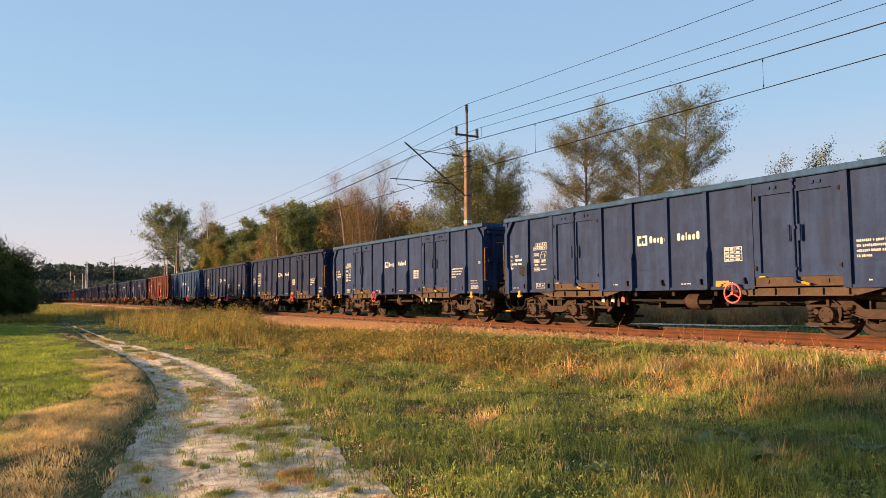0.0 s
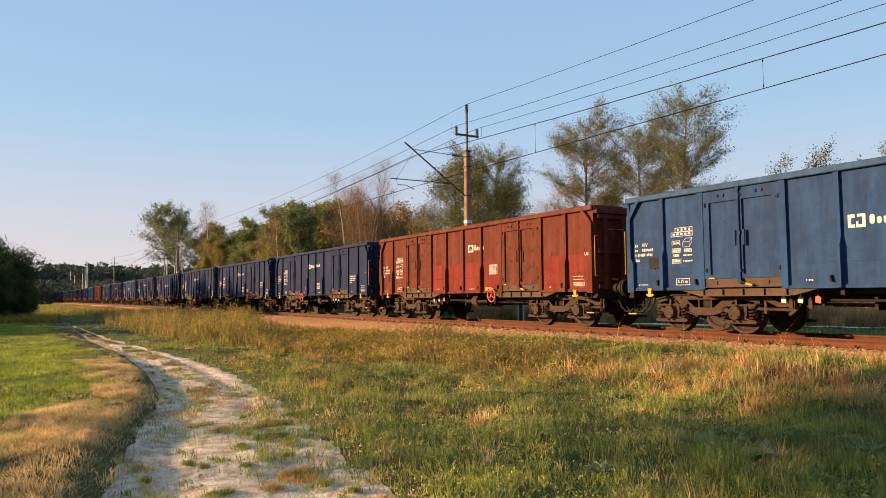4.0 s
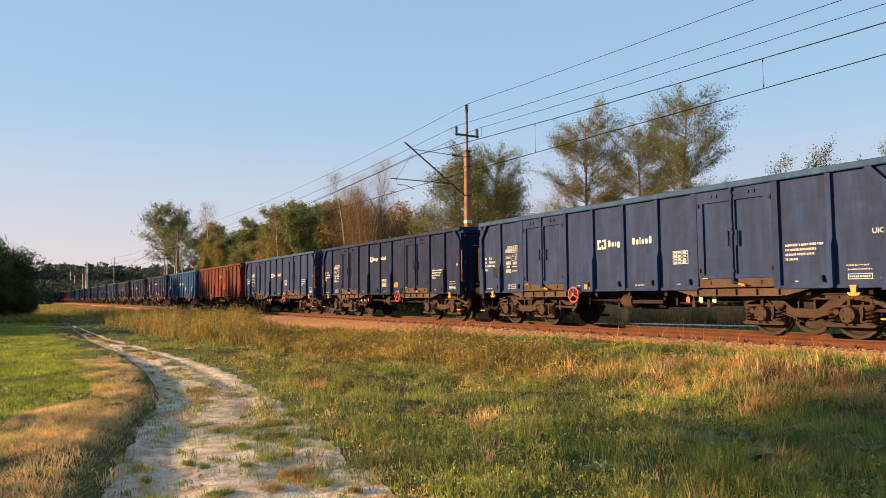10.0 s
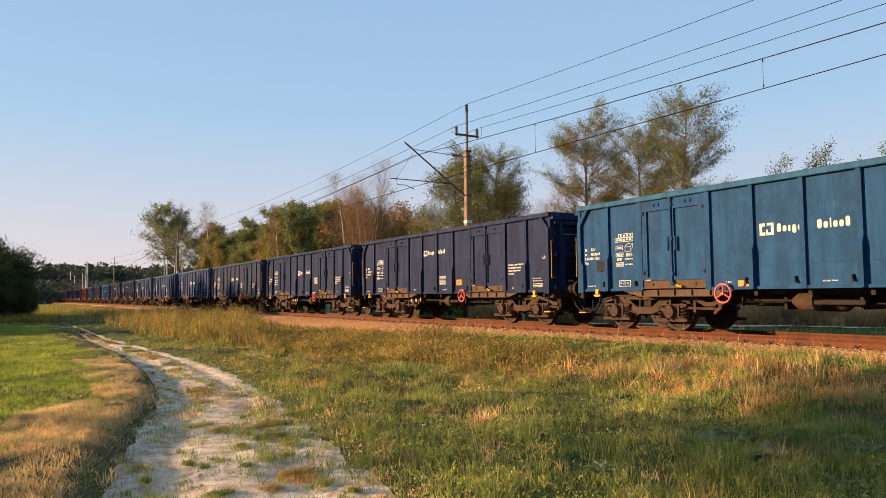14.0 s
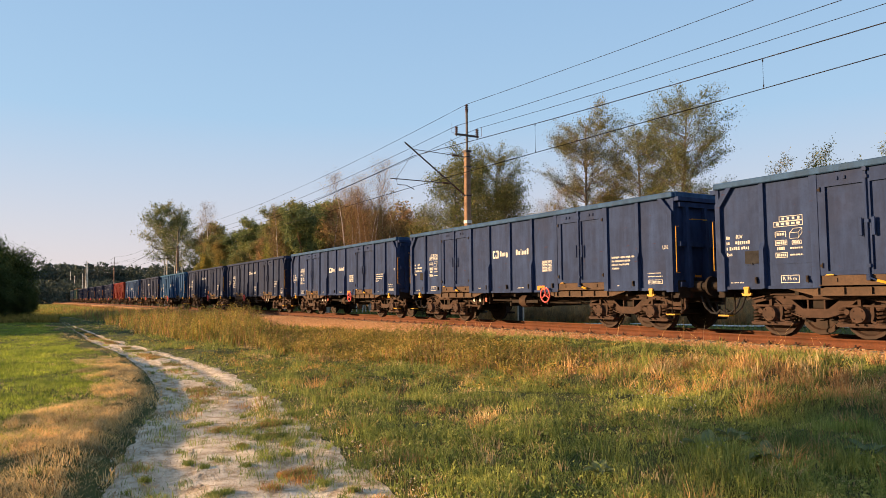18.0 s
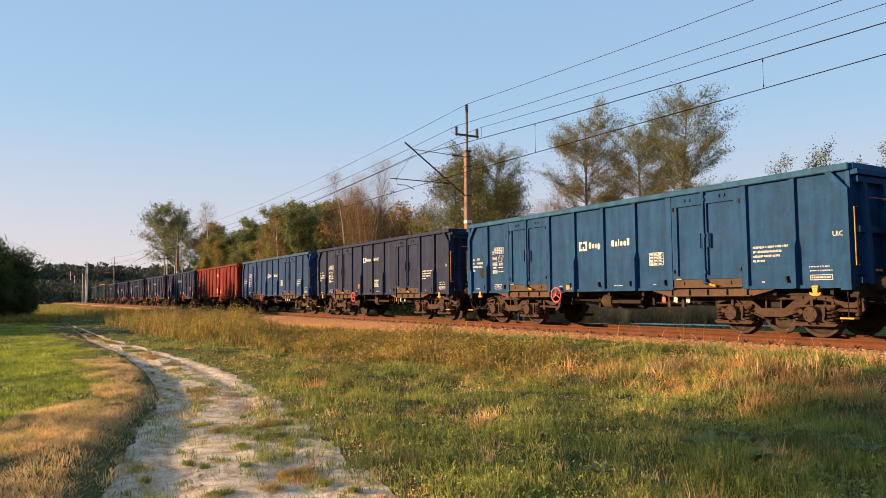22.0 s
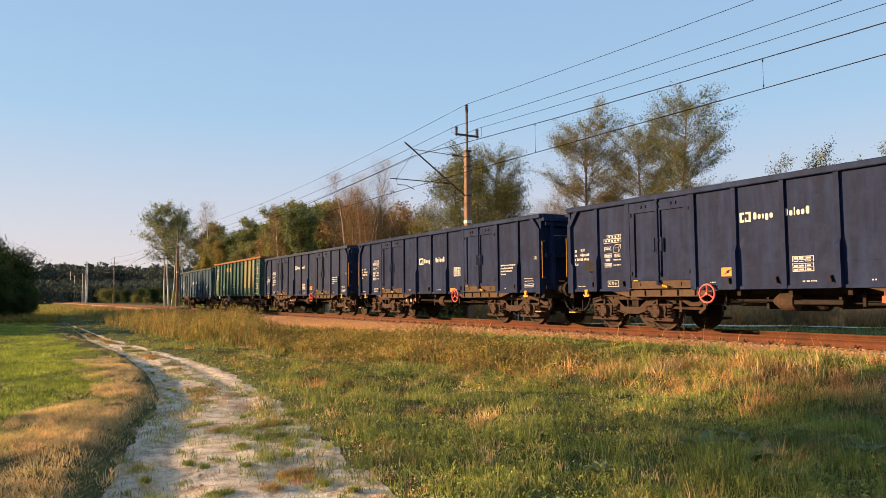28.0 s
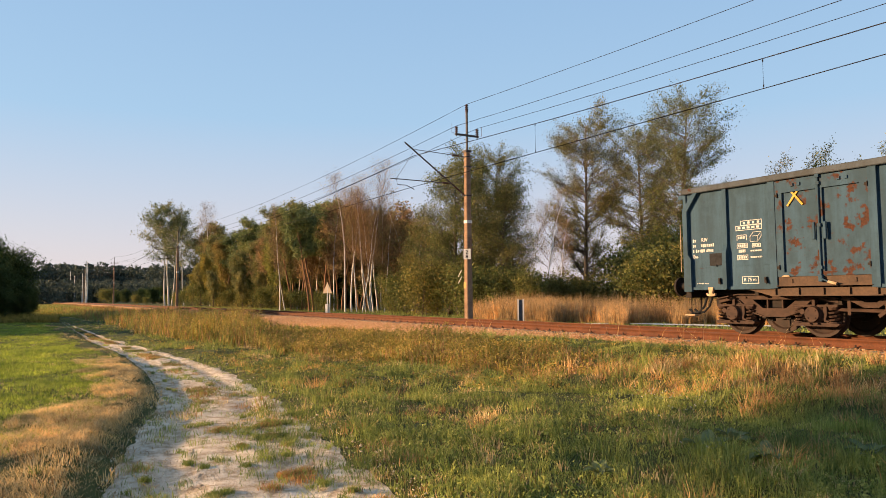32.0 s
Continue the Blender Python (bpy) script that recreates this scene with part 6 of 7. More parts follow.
    k = 46
    sz = np.repeat(0.02 + 0.11 * r.random(len(cx)) ** 2, k)
    x = np.repeat(cx, k) + r.normal(0, 1, len(cx) * k) * sz * 1.5
    y = np.repeat(cy, k) + r.normal(0, 1, len(cx) * k) * sz
    h = r.uniform(0.02, 0.07, len(x)) + sz * 0.35
    blades("track_tufts", x, y, h, 0.0015 + 0.00025 * np.repeat(cd, k), GREEN_GRASS, "green tufts growing in the worn track", 7, 0.9)
    # broad low patches of grass spreading over the near part of the track
    m_ = 50
    cx = -r.uniform(3.4, 9.5, m_)
    lo, hi = path_edges(cx)
    u = np.where(r.random(m_) < 0.45, r.normal(0.78, 0.10, m_), r.uniform(0.12, 0.80, m_))
    cy = lo + (hi - lo) * np.clip(u, 0.06, 1.02)
    k = 210
    sz = np.repeat(0.025 + 0.06 * r.random(m_) ** 1.5, k)
    x = np.repeat(cx, k) + r.normal(0, 1, m_ * k) * sz * 1.1
    y = np.repeat(cy, k) + r.normal(0, 1, m_ * k) * sz
    dry = np.repeat(r.random(m_), k) * 0.6 + 0.4 * r.random(m_ * k) > 0.66
    h = r.uniform(0.02, 0.06, m_ * k) + sz * 0.35
    for name, sel, mat, lab in (("track_patches", ~dry, GREEN_GRASS, "low green patches spreading over the track"), ("track_patches", dry, BROWN_GRASS, "withered low patches on the track")):
        blades(name, x[sel], y[sel], h[sel], np.full(int(sel.sum()), 0.0027), mat, lab, 41, 0.9)
    # low growth on the crown between the ruts
    k = 30000
    gx = -8.5 - 32 * r.random(k) ** 1.3
    lo, hi = path_edges(gx)
    gu = 0.49 + 0.04 * np.sin(gx * 0.7) + r.normal(0, 0.085, k)
    gy = lo + (hi - lo) * gu
    nn = wavy(gx, gy, 1.7, 3) + 0.6 * wavy(gx, gy, 4.3, 6)
    ok = nn + 0.5 * smooth(-12, -20, gx) > 0.22 + 0.4 * r.random(k)
    tone = r.random(k) + 0.3 * nn
    for name, sel, mat, lab in (("track_crown_grass", ok & (tone < 0.55), GREEN_GRASS, "short green growth between the ruts"), ("track_crown_stubble", ok & (tone >= 0.55), BROWN_GRASS, "brown stubble between the ruts")):
        m_ = int(sel.sum())
        blades(name, gx[sel], gy[sel], r.uniform(0.02, 0.065, m_), 0.0015 - 0.00035 * gx[sel], mat, lab, 27, 0.9, np.zeros(m_, bool))
    # close green turf of the meadow beside the track
    x, y, d, r = scatter(270000, 4.5, 100, -10, 14, 71, 0.8)
    n1 = wavy(x, y, 0.8, 6) + 0.6 * wavy(x, y, 2.2, 3)
    far_in = path_edges(x)[0] - y
    ok = (far_in > 0.7 + 0.35 * n1 + 0.5 * smooth(-9, -5, x)) & (r.random(len(x)) < 0.86 + 0.3 * n1)
    blades("meadow_turf", x[ok], y[ok], (0.078 + 0.024 * n1[ok]) * r.uniform(0.6, 1.3, int(ok.sum())), 0.0016 + 0.00042 * d[ok], TURF, "fresh green meadow turf beside the track", 17, 0.7, np.zeros(int(ok.sum()), bool))
    # tall weeds between the farm track and the rails
    x, y, d, r = scatter(125000, 10, 125, 1.5, 52, 21, 0.9)
    lo = np.interp(-x, [8, 13, 17, 20, 30, 60, 110], [8.3, 7.3, 6.4, 5.8, 4.5, 4.2, 3.8])
    hi = np.interp(-x, [8, 13, 20, 30, 45, 60, 120], [9.7, 10.3, 10.6, 10.8, 10.9, 11.5, 11.3])
    n1 = wavy(x, y, 0.9, 2) + 0.7 * wavy(x, y, 2.4, 5) + 0.4 * wavy(x, y, 5.0, 2)
    tall = 1 - smooth(0.27, 0.32, y / np.maximum(-x, 1.0))          # the high stand ends where the bank begins
    ok = (y > lo + 0.35 * n1) & (y < hi) & (r.random(len(x)) < smooth(8.5, 13, -x) * (0.55 + 0.45 * (n1 > -0.3)))
    h = np.where(tall > r.random(len(x)), (0.22 + 0.72 * smooth(18.5, 25, -x)) * (0.85 + 0.40 * n1), 0.30 + 0.14 * n1) * r.uniform(0.45, 1.2, len(x))
    h = np.clip(h, 0.08, 1.35) * (1 - 0.45 * smooth(55, 80, -x))
    c = r.random(len(x)) + 0.25 * wavy(x, y, 0.6, 9) + 0.24 * (1 - tall) * smooth(-0.6, 0.5, wavy(x, y, 1.1, 4))
    w = 0.0035 + 0.00042 * d
    for name, sel, mat, lab in (("tall_weeds", ok & (c < 0.40), WEED, "tall yellow-green weeds on the embankment"), ("green_weeds", ok & (c >= 0.40) & (c < 0.64), GREEN_GRASS, "green stalks among the weeds"),
                                ("dry_weeds", ok & (c >= 0.64), BROWN_GRASS, "tall withered stalks among the weeds")):
        blades(name, x[sel], y[sel], h[sel], w[sel], mat, lab, 5, 0.45, d[sel] < 28)
    # rough growth on the shoulder of the line farther off
    rs = np.random.default_rng(43)
    k = 26000
    fx = -40 - 210 * rs.random(k) ** 1.6
    fy = Y0 - 0.5 * BEND * (fx + BEND_FROM) ** 2 - rs.uniform(2.75, 4.4, k)
    nn = wavy(fx, fy, 0.35, 3) + 0.6 * wavy(fx, fy, 1.3, 5)
    hh = np.clip(0.30 + 0.22 * nn, 0.10, 0.55) * rs.uniform(0.5, 1.2, k)
    dull = nn + rs.normal(0, 0.35, k) > -0.15
    for name, sel, mat, lab in (("shoulder_grass", ~dull, WEED, "yellow-green growth on the shoulder of the line"), ("shoulder_stubble", dull, BROWN_GRASS, "russet withered growth on the shoulder of the line")):
        m_ = int(sel.sum())
        blades(name, fx[sel], fy[sel], hh[sel], 0.008 - 0.00028 * fx[sel], mat, lab, 18, 0.5, np.zeros(m_, bool))
    # dull growth on the far end of the meadow
    k = 14000
    gx = -67 - 150 * rs.random(k) ** 1.7
    gy = rs.uniform(-1.0, 1.0, k) * 5.0 + 4.0 - 0.012 * (gx + 67)
    gy = np.minimum(gy, Y0 - 0.5 * BEND * (gx + BEND_FROM) ** 2 - 4.2)
    nn = wavy(gx, gy, 0.3, 6) + 0.5 * wavy(gx, gy, 1.1, 2) + rs.normal(0, 0.3, k)
    hh = (0.34 + 0.14 * wavy(gx, gy, 0.5, 3)) * rs.uniform(0.4, 1.2, k)
    for name, sel, mat, lab in (("far_growth", nn > 0, WEED, "dull yellow-green growth at the meadow's end"), ("far_growth", nn <= 0, GREEN_GRASS, "green growth at the meadow's end")):
        m_ = int(sel.sum())
        blades(name, gx[sel], gy[sel], hh[sel], 0.006 - 0.00032 * gx[sel], mat, lab, 58, 0.5, np.zeros(m_, bool))
    # rank grass left standing before the dark bushes
    k = 16000
    gx, gy = -52.5 - 14 * rs.random(k) ** 1.4, rs.uniform(-4.5, 2.3, k)
    rank = gy < 2.3 - 0.12 * (gx + 52) ** 2 / 14 + 0.3 * wavy(gx, gy, 1.3, 3)
    gx, gy = gx[rank], gy[rank]
    k = len(gx)
    hh = (0.55 + 0.20 * wavy(gx, gy, 0.9, 4) + 0.12 * wavy(gx, gy, 3.1, 4)) * rs.uniform(0.4, 1.2, k)
    blades("rank_grass", gx, gy, hh, np.full(k, 0.020), WEED, "rank dark grass left standing before the bushes", 28, 0.5, np.zeros(k, bool))
    # leaves of the weeds, all up their stalks
    sel = ok & (c < 0.56) & (r.random(len(x)) < 0.8)
    rr = np.random.default_rng(51)
    C = np.stack([x[sel], y[sel], ground_z(x[sel], y[sel]) + h[sel] * rr.uniform(0.25, 0.95, int(sel.sum()))], -1)
    near_c = C[C[:, 0] > -45]
    tagged(put("weed_leaves", leaf_mesh_at(rr, near_c, 80000, 0.07, 0.030, 0.4), WEED), "small leaves of the tall weeds", "weeds", kind="stuff")
    # low broad leaves in the sward of the verge
    x, y, d, r = scatter(110000, 3.6, 30, 6, 76, 61, 0.85)
    lo = path_edges(x)[1]
    n3 = wavy(x, y, 1.6, 7) + 0.6 * wavy(x, y, 4.1, 3)
    ok = (y > lo + 0.15) & (Y0 - y > 2.8) & (n3 + r.uniform(-0.5, 0.5, len(x)) > 0.1)
    C = np.stack([x, y, ground_z(x, y) + r.uniform(0.02, 0.12, len(x))], -1)
    for name, s2, size, mat, lab in (("herb_leaves", ok & (d < 11), 0.016, GREEN_GRASS, "low broad herb leaves in the verge"), ("herb_leaves", ok & (d >= 11), 0.022, WEED, "low broad herb leaves farther up the verge")):
        k = int(s2.sum())
        tagged(put(name, leaf_mesh_at(r, C[s2], k, 0.012, size, 0.55), mat), lab, "herbs", kind="stuff")
    # a few long stalks that stand out by the ballast
    q = np.random.default_rng(77)
    sx, sy = q.uniform(-26, -5, 60), 11.35 + q.normal(0, 0.35, 60)
    blades("tall_stalks", sx, sy, q.uniform(0.35, 0.85, 60), np.full(60, 0.004), DRY_GRASS, "single long dry stalks beside the ballast", 78, 0.6)
    # reeds beyond the rails
    r = np.random.default_rng(8)
    n = 90000
    x = r.uniform(-31.5, 6, n)
    y = np.where(x > -20.5, np.maximum(strip_y(x) + 1.5, 20.4), 20.4) + 4.6 * r.random(n) ** 1.3
    n1 = wavy(x, y, 0.5, 2) + 0.5 * wavy(x, y, 1.7, 1) + 0.4 * wavy(x, y, 4.3, 3)
    ok = n1 > -0.6
    h = (1.2 + 0.32 * n1) * r.uniform(0.5, 1.2, n)
    blades("dry_reeds", x[ok], y[ok], h[ok], np.full(ok.sum(), 0.009), REED, "stand of golden dry reeds beyond the rails", 9, 0.35, np.zeros(int(ok.sum()), bool))
    n = 30000
    x, y = 8 - 118 * r.random(n) ** 1.3, r.uniform(17.2, 27.5, n)
    off = np.abs(y - strip_y(x) - 0.5)
    keep = (off > 0.55) | (x < -22)
    x, y = x[keep], y[keep]
    n = len(x)
    blades("verge_grass", x, y, 0.20 * r.uniform(0.4, 1.2, n), np.full(n, 0.016), GREEN_GRASS, "rough grass along the far side of the rails", 10, 0.8, np.zeros(n, bool))


def dock_leaf(length, curl):
    """One broad leaf, rising from the root and drooping at its tip, with a sunken midrib."""
    bm = bmesh.new()
    rows = []
    for i in range(7):
        t = i / 6
        half = 0.27 * length * math.sin(math.pi * min(0.97, 0.06 + 0.9 * t)) ** 0.8 * (1.1 - 0.35 * t)
        x, z = length * t, length * (0.75 * t - curl * t * t)
        wave = 0.03 * length * math.sin(9 * t)
        rows.append([bm.verts.new((x, y, z + e)) for y, e in ((-half, 0.10 * length + wave), (-half * 0.5, 0.04 * length), (0, 0), (half * 0.5, 0.04 * length), (half, 0.10 * length - wave))])
    for a, b in zip(rows, rows[1:]):
        for j in range(4):
            bm.faces.new((a[j], a[j + 1], b[j + 1], b[j]))
    for f in bm.faces:
        f.smooth = True
    return bm


def build_herbs():
    """A few large-leaved plants and small white flowers in the verge."""
    dock = foliage("dock_leaves", (0.13, 0.17, 0.075), (0.19, 0.23, 0.105), (0.25, 0.28, 0.13), 0.6, 0.25)
    ruddy = foliage("ruddy_leaves", (0.16, 0.17, 0.05), (0.28, 0.18, 0.06), (0.40, 0.19, 0.08), 0.6, 0.25)
    r = random.Random(66)
    leaves = [mesh_of(dock_leaf(0.24, c)) for c in (0.45, 0.65, 0.85)]
    for x, y, s, mat, lab in ((-4.46, 5.49, 1.0, dock, "broad-leaved grey-green dock plant in the verge"), (-3.94, 5.62, 0.95, dock, "broad-leaved grey-green dock plant in the verge"), (-4.68, 6.14, 0.8, dock, "broad-leaved grey-green dock plant in the verge"),
                              (-4.52, 4.20, 0.62, ruddy, "low rosette of green and ruddy leaves in the verge"), (-3.54, 6.47, 0.9, dock, "broad-leaved grey-green dock plant in the verge")):
        plant = new("dock_plant")
        for k in range(11):
            put("leaf", leaves[k % 3], mat, plant, "", pose(0, 0, 0.01, 0, r.uniform(-18, 12), 360 * k / 11 + r.uniform(-14, 14)))
        plant.matrix_basis = pose(x, y, float(ground_z(x, y)) + 0.015, 0, 0, r.uniform(0, 360)) @ Matrix.Diagonal((s, s, s, 1))
        tagged(plant, lab, "plant", "large-leaved plants in the verge")
    q = np.random.default_rng(88)
    n = 90
    x, y = q.normal(-6.25, 0.45, n), q.normal(7.05, 0.25, n)
    x[60:], y[60:] = q.uniform(-11, -3.5, 30), q.uniform(4.5, 8.5, 30)
    C = np.stack([x, y, ground_z(x, y) + q.uniform(0.12, 0.26, n)], -1)
    blades("flower_stems", x, y, C[:, 2] - ground_z(x, y), np.full(n, 0.0016), GREEN_GRASS, "thin stems of small white flowers", 89, 0.1)
    tagged(put("white_flowers", leaf_mesh_at(q, np.repeat(C, 5, 0), n * 5, 0.004, 0.006, 0.8), WHITE), "small white flowers scattered in the verge", "flowers", kind="stuff")


def build_pebbles():
    """Small pale stones on the track."""
    x, y, d, r = scatter(16000, 4, 26, -3, 62, 37, 0.9)
    lo, hi = path_edges(x)
    ok = (y > lo) & (y < hi + 0.25) & (wavy(x, y, 1.3, 4) + 0.5 * wavy(x, y, 3.3, 2) > -0.2)
    x, y, d = x[ok], y[ok], d[ok]
    n = len(x)
    base = np.array([(1, 0, 0), (-1, 0, 0), (0, 1, 0), (0, -1, 0), (0, 0, 0.7), (0, 0, -0.7)], float)
    size = (0.004 + 0.012 * r.random((n, 1, 1)) ** 3 + 0.0004 * d[:, None, None]) * r.uniform(0.6, 1.2, (n, 6, 1))
    c = np.stack([x, y, ground_z(x, y) + 0.045], -1)
    f = np.array([(0, 2, 4), (2, 1, 4), (1, 3, 4), (3, 0, 4), (2, 0, 5), (1, 2, 5), (3, 1, 5), (0, 3, 5)])
    F = (f[None] + 6 * np.arange(n)[:, None, None]).reshape(-1, 3)
    tagged(put("track_pebbles", tri_mesh("track_pebbles", (base[None] * size + c[:, None]).reshape(-1, 3), F), DIRT), "small pale pebbles on the farm track", "pebbles", kind="stuff")


def tube(V, F, a, b, ra, rb, n=5):
    d = b - a
    ln = np.linalg.norm(d)
    if ln < 1e-6:
        return
    d = d / ln
    u = np.cross(d, (0.31, 0.2, 0.93))
    u /= np.linalg.norm(u)
    v = np.cross(d, u)
    k = len(V)
    for p, r in ((a, ra), (b, rb)):
        for i in range(n):
            t = i * math.tau / n
            V.append(p + r * (math.cos(t) * u + math.sin(t) * v))
    for i in range(n):
        j = (i + 1) % n
        F.append((k + i, k + j, k + n + j, k + n + i))


def grow(rng, height, radius, first, limbs, rise, reach, twigs, lean=0.0, taper=0.85, stems=1, crown=None, limb=0.42, along=2, lift=0.06, top=0.97, sway=0.05):
    """A tree's trunk, its limbs with their twigs, and the points round which its leaves sit."""
    V, F, V2, F2, ends = [], [], [], [], []
    for st in range(stems):
        p = np.array([rng.normal(0, 0.25) if stems > 1 else 0, rng.normal(0, 0.25) if stems > 1 else 0, -0.2])
        d = np.array([rng.normal(0, 0.8 * sway + lean), rng.normal(0, 0.8 * sway + lean), 1.0])
        segs = 9
        pts = [p]
        for i in range(segs):
            d = d + np.array([rng.normal(0, sway), rng.normal(0, sway), 0.04])
            d /= np.linalg.norm(d)
            p = p + d * height / segs
            pts.append(p)
        rad = [radius * (1 - taper * i / segs) for i in range(segs + 1)]
        for i in range(segs):
            tube(V, F, pts[i], pts[i + 1], rad[i], rad[i + 1], 7)
        ends.append(pts[-1])
        for k in range(limbs):
            t = first + (top - first) * (k + rng.random()) / limbs
            i = min(int(t * segs), segs - 1)
            q = pts[i] + (pts[i + 1] - pts[i]) * (t * segs - i)
            a = rng.random() * math.tau
            tt = (t - first) / (1 - first)
            L = reach * (crown(tt) if crown else (0.35 + 0.9 * math.sin(math.pi * min(0.98, 0.18 + 0.8 * tt)))) * rng.uniform(0.7, 1.15)
            dd = np.array([math.cos(a), math.sin(a), rise + 0.5 * max(0.0, tt - 0.6) + rng.normal(0, 0.15)])
            dd /= np.linalg.norm(dd)
            r0 = max(0.012, rad[i] * limb * rng.uniform(0.7, 1.1))
            pp = q
            for s in range(4):
                dd = dd + np.array([rng.normal(0, 0.14), rng.normal(0, 0.14), lift + rng.normal(0, 0.08)])
                dd /= np.linalg.norm(dd)
                nx = pp + dd * L / 4
                tube(V2, F2, pp, nx, r0 * (1 - s * 0.22), r0 * (0.78 - s * 0.22), 4)
                if s > 0:
                    for w in range(max(1, round(twigs * min(1.0, L / reach)))):
                        e = dd + rng.normal(0, 0.6, 3)
                        e /= np.linalg.norm(e)
                        end = nx + e * L * rng.uniform(0.16, 0.36)
                        tube(V2, F2, pp + (nx - pp) * rng.random(), end, r0 * 0.28, r0 * 0.1, 3)
                        ends += [end] + [pp + (end - pp) * rng.uniform(0.3, 0.9) for _ in range(along - 1)]
                pp = nx
            ends += [pp, q + (pp - q) * rng.uniform(0.4, 0.9)]
    return V, F, V2, F2, np.array(ends)


def leaf_mesh_at(rng, centres, n, spread, size, flat=0.6):
    c = centres[rng.integers(0, len(centres), n)] + rng.normal(0, spread, (n, 3)) * (1, 1, 0.8)
    u = rng.normal(0, 1, (n, 3))
    u /= np.linalg.norm(u, axis=1)[:, None]
    v = np.cross(u, rng.normal(0, 1, (n, 3)))
    v /= np.linalg.norm(v, axis=1)[:, None]
    s = size * rng.uniform(0.6, 1.4, (n, 1))
    P = np.stack([c - u * s, c + u * s * 0.3 + v * s * flat * 1.3, c + u * s * 0.9 - v * s * flat * 0.9], 1)
    F = np.arange(3 * n).reshape(n, 3)
    return tri_mesh("crown", P.reshape(-1, 3), F)


def tree(name, seed, bark, leaves, label, height, radius, first, limbs, rise, reach, twigs, n_leaf, spread, leaf, twig_bark=None, **more):
    rng = np.random.default_rng(seed)
    V, F, V2, F2, ends = grow(rng, height, radius, first, limbs, rise, reach, twigs, **more)
    t = new(name)
    if not twig_bark:                                # one bark all over: limbs and trunk are one piece
        F, V = F + [tuple(i + len(V) for i in f) for f in F2], V + V2
    me = tri_mesh("trunk", np.array(V), np.array(F))
    me.shade_smooth()
    put("trunk", me, bark, t)
    if twig_bark:
        put("branchwork", tri_mesh("branchwork", np.array(V2), np.array(F2)), twig_bark, t, "thin dark russet branches")
    put("crown", leaf_mesh_at(rng, ends, n_leaf, spread, leaf), leaves, t)
    return tagged(t, label, "tree")


def bark_mat(name, a, b, scale=6, stretch=(1, 1, 0.25)):
    return two_tone(name, a, b, scale, 0.9, 0, 0.6, 0.02, stretch=stretch)


def birch_bark():
    m = Mat("birch_bark", 0.8, 0, 0.3)
    n = m.noise(5, 4, (1, 1, 3.0))
    k = m.noise(1.2, 3)
    col = m.ramp(n, (0.30, (0.10, 0.085, 0.07)), (0.42, (0.58, 0.54, 0.48)), (0.7, (0.74, 0.70, 0.64)))
    m.colour(m.mix(m.mask(k, 0.55, 0.75), col, (0.30, 0.22, 0.16)))
    return m.m


BARK = bark_mat("grey_brown_bark", (0.07, 0.052, 0.038), (0.17, 0.13, 0.095))
PINE_BARK = bark_mat("orange_pine_bark", (0.13, 0.065, 0.035), (0.30, 0.16, 0.085))
BIRCH = birch_bark()
TWIG = bark_mat("russet_twig_bark", (0.07, 0.035, 0.022), (0.16, 0.085, 0.055))
OLIVE = foliage("olive_leaves", (0.085, 0.104, 0.026), (0.160, 0.160, 0.041), (0.281, 0.216, 0.066), vary=True)
MIXED = foliage("autumn_mixed_leaves", (0.110, 0.128, 0.050), (0.182, 0.176, 0.068), (0.290, 0.218, 0.096), vary=True)
RUSSET = foliage("russet_twigs", (0.176, 0.115, 0.068), (0.257, 0.169, 0.095), (0.351, 0.243, 0.121), vary=True)
NEEDLE = foliage("pine_needles", (0.091, 0.120, 0.047), (0.163, 0.182, 0.068), (0.260, 0.254, 0.098), 0.7, 0.2, vary=True)
BROWNISH = foliage("olive_brown_leaves", (0.079, 0.094, 0.026), (0.134, 0.138, 0.041), (0.204, 0.174, 0.060), vary=True)
GOLD = foliage("yellow_green_leaves", (0.120, 0.138, 0.034), (0.192, 0.186, 0.046), (0.288, 0.234, 0.070), vary=True)
DEEP = foliage("deep_green_leaves", (0.026, 0.044, 0.015), (0.044, 0.066, 0.021), (0.072, 0.090, 0.030), vary=True)

ALDER = foliage("alder_leaves", (0.080, 0.089, 0.032), (0.140, 0.137, 0.050), (0.225, 0.190, 0.078), vary=True)
FOREST = foliage("dull_forest_leaves", (0.115, 0.132, 0.054), (0.203, 0.192, 0.078), (0.324, 0.257, 0.115), vary=True)
POPLAR = foliage("poplar_leaves", (0.085, 0.105, 0.050), (0.150, 0.165, 0.080), (0.230, 0.225, 0.115), vary=True)
# leaves paled towards blue-grey: the haze of distance is put into their colour
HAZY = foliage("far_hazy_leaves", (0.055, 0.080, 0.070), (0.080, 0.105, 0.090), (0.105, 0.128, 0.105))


def spread_copies(model, spots, group):
    """Copies of a tree. Each spot: x, y, scale and turn."""
    r = random.Random(3)
    for i, (x, y, s, a) in enumerate(spots):
        z = float(ground_z(x, y))
        m = pose(x, y, z, 0, 0, a) @ Matrix.Diagonal((s * r.uniform(0.9, 1.1), s * r.uniform(0.9, 1.1), s, 1))
        o = model if i == 0 else copy_thing(model, m)
        o.matrix_basis = m
        tagged(o, group=group)


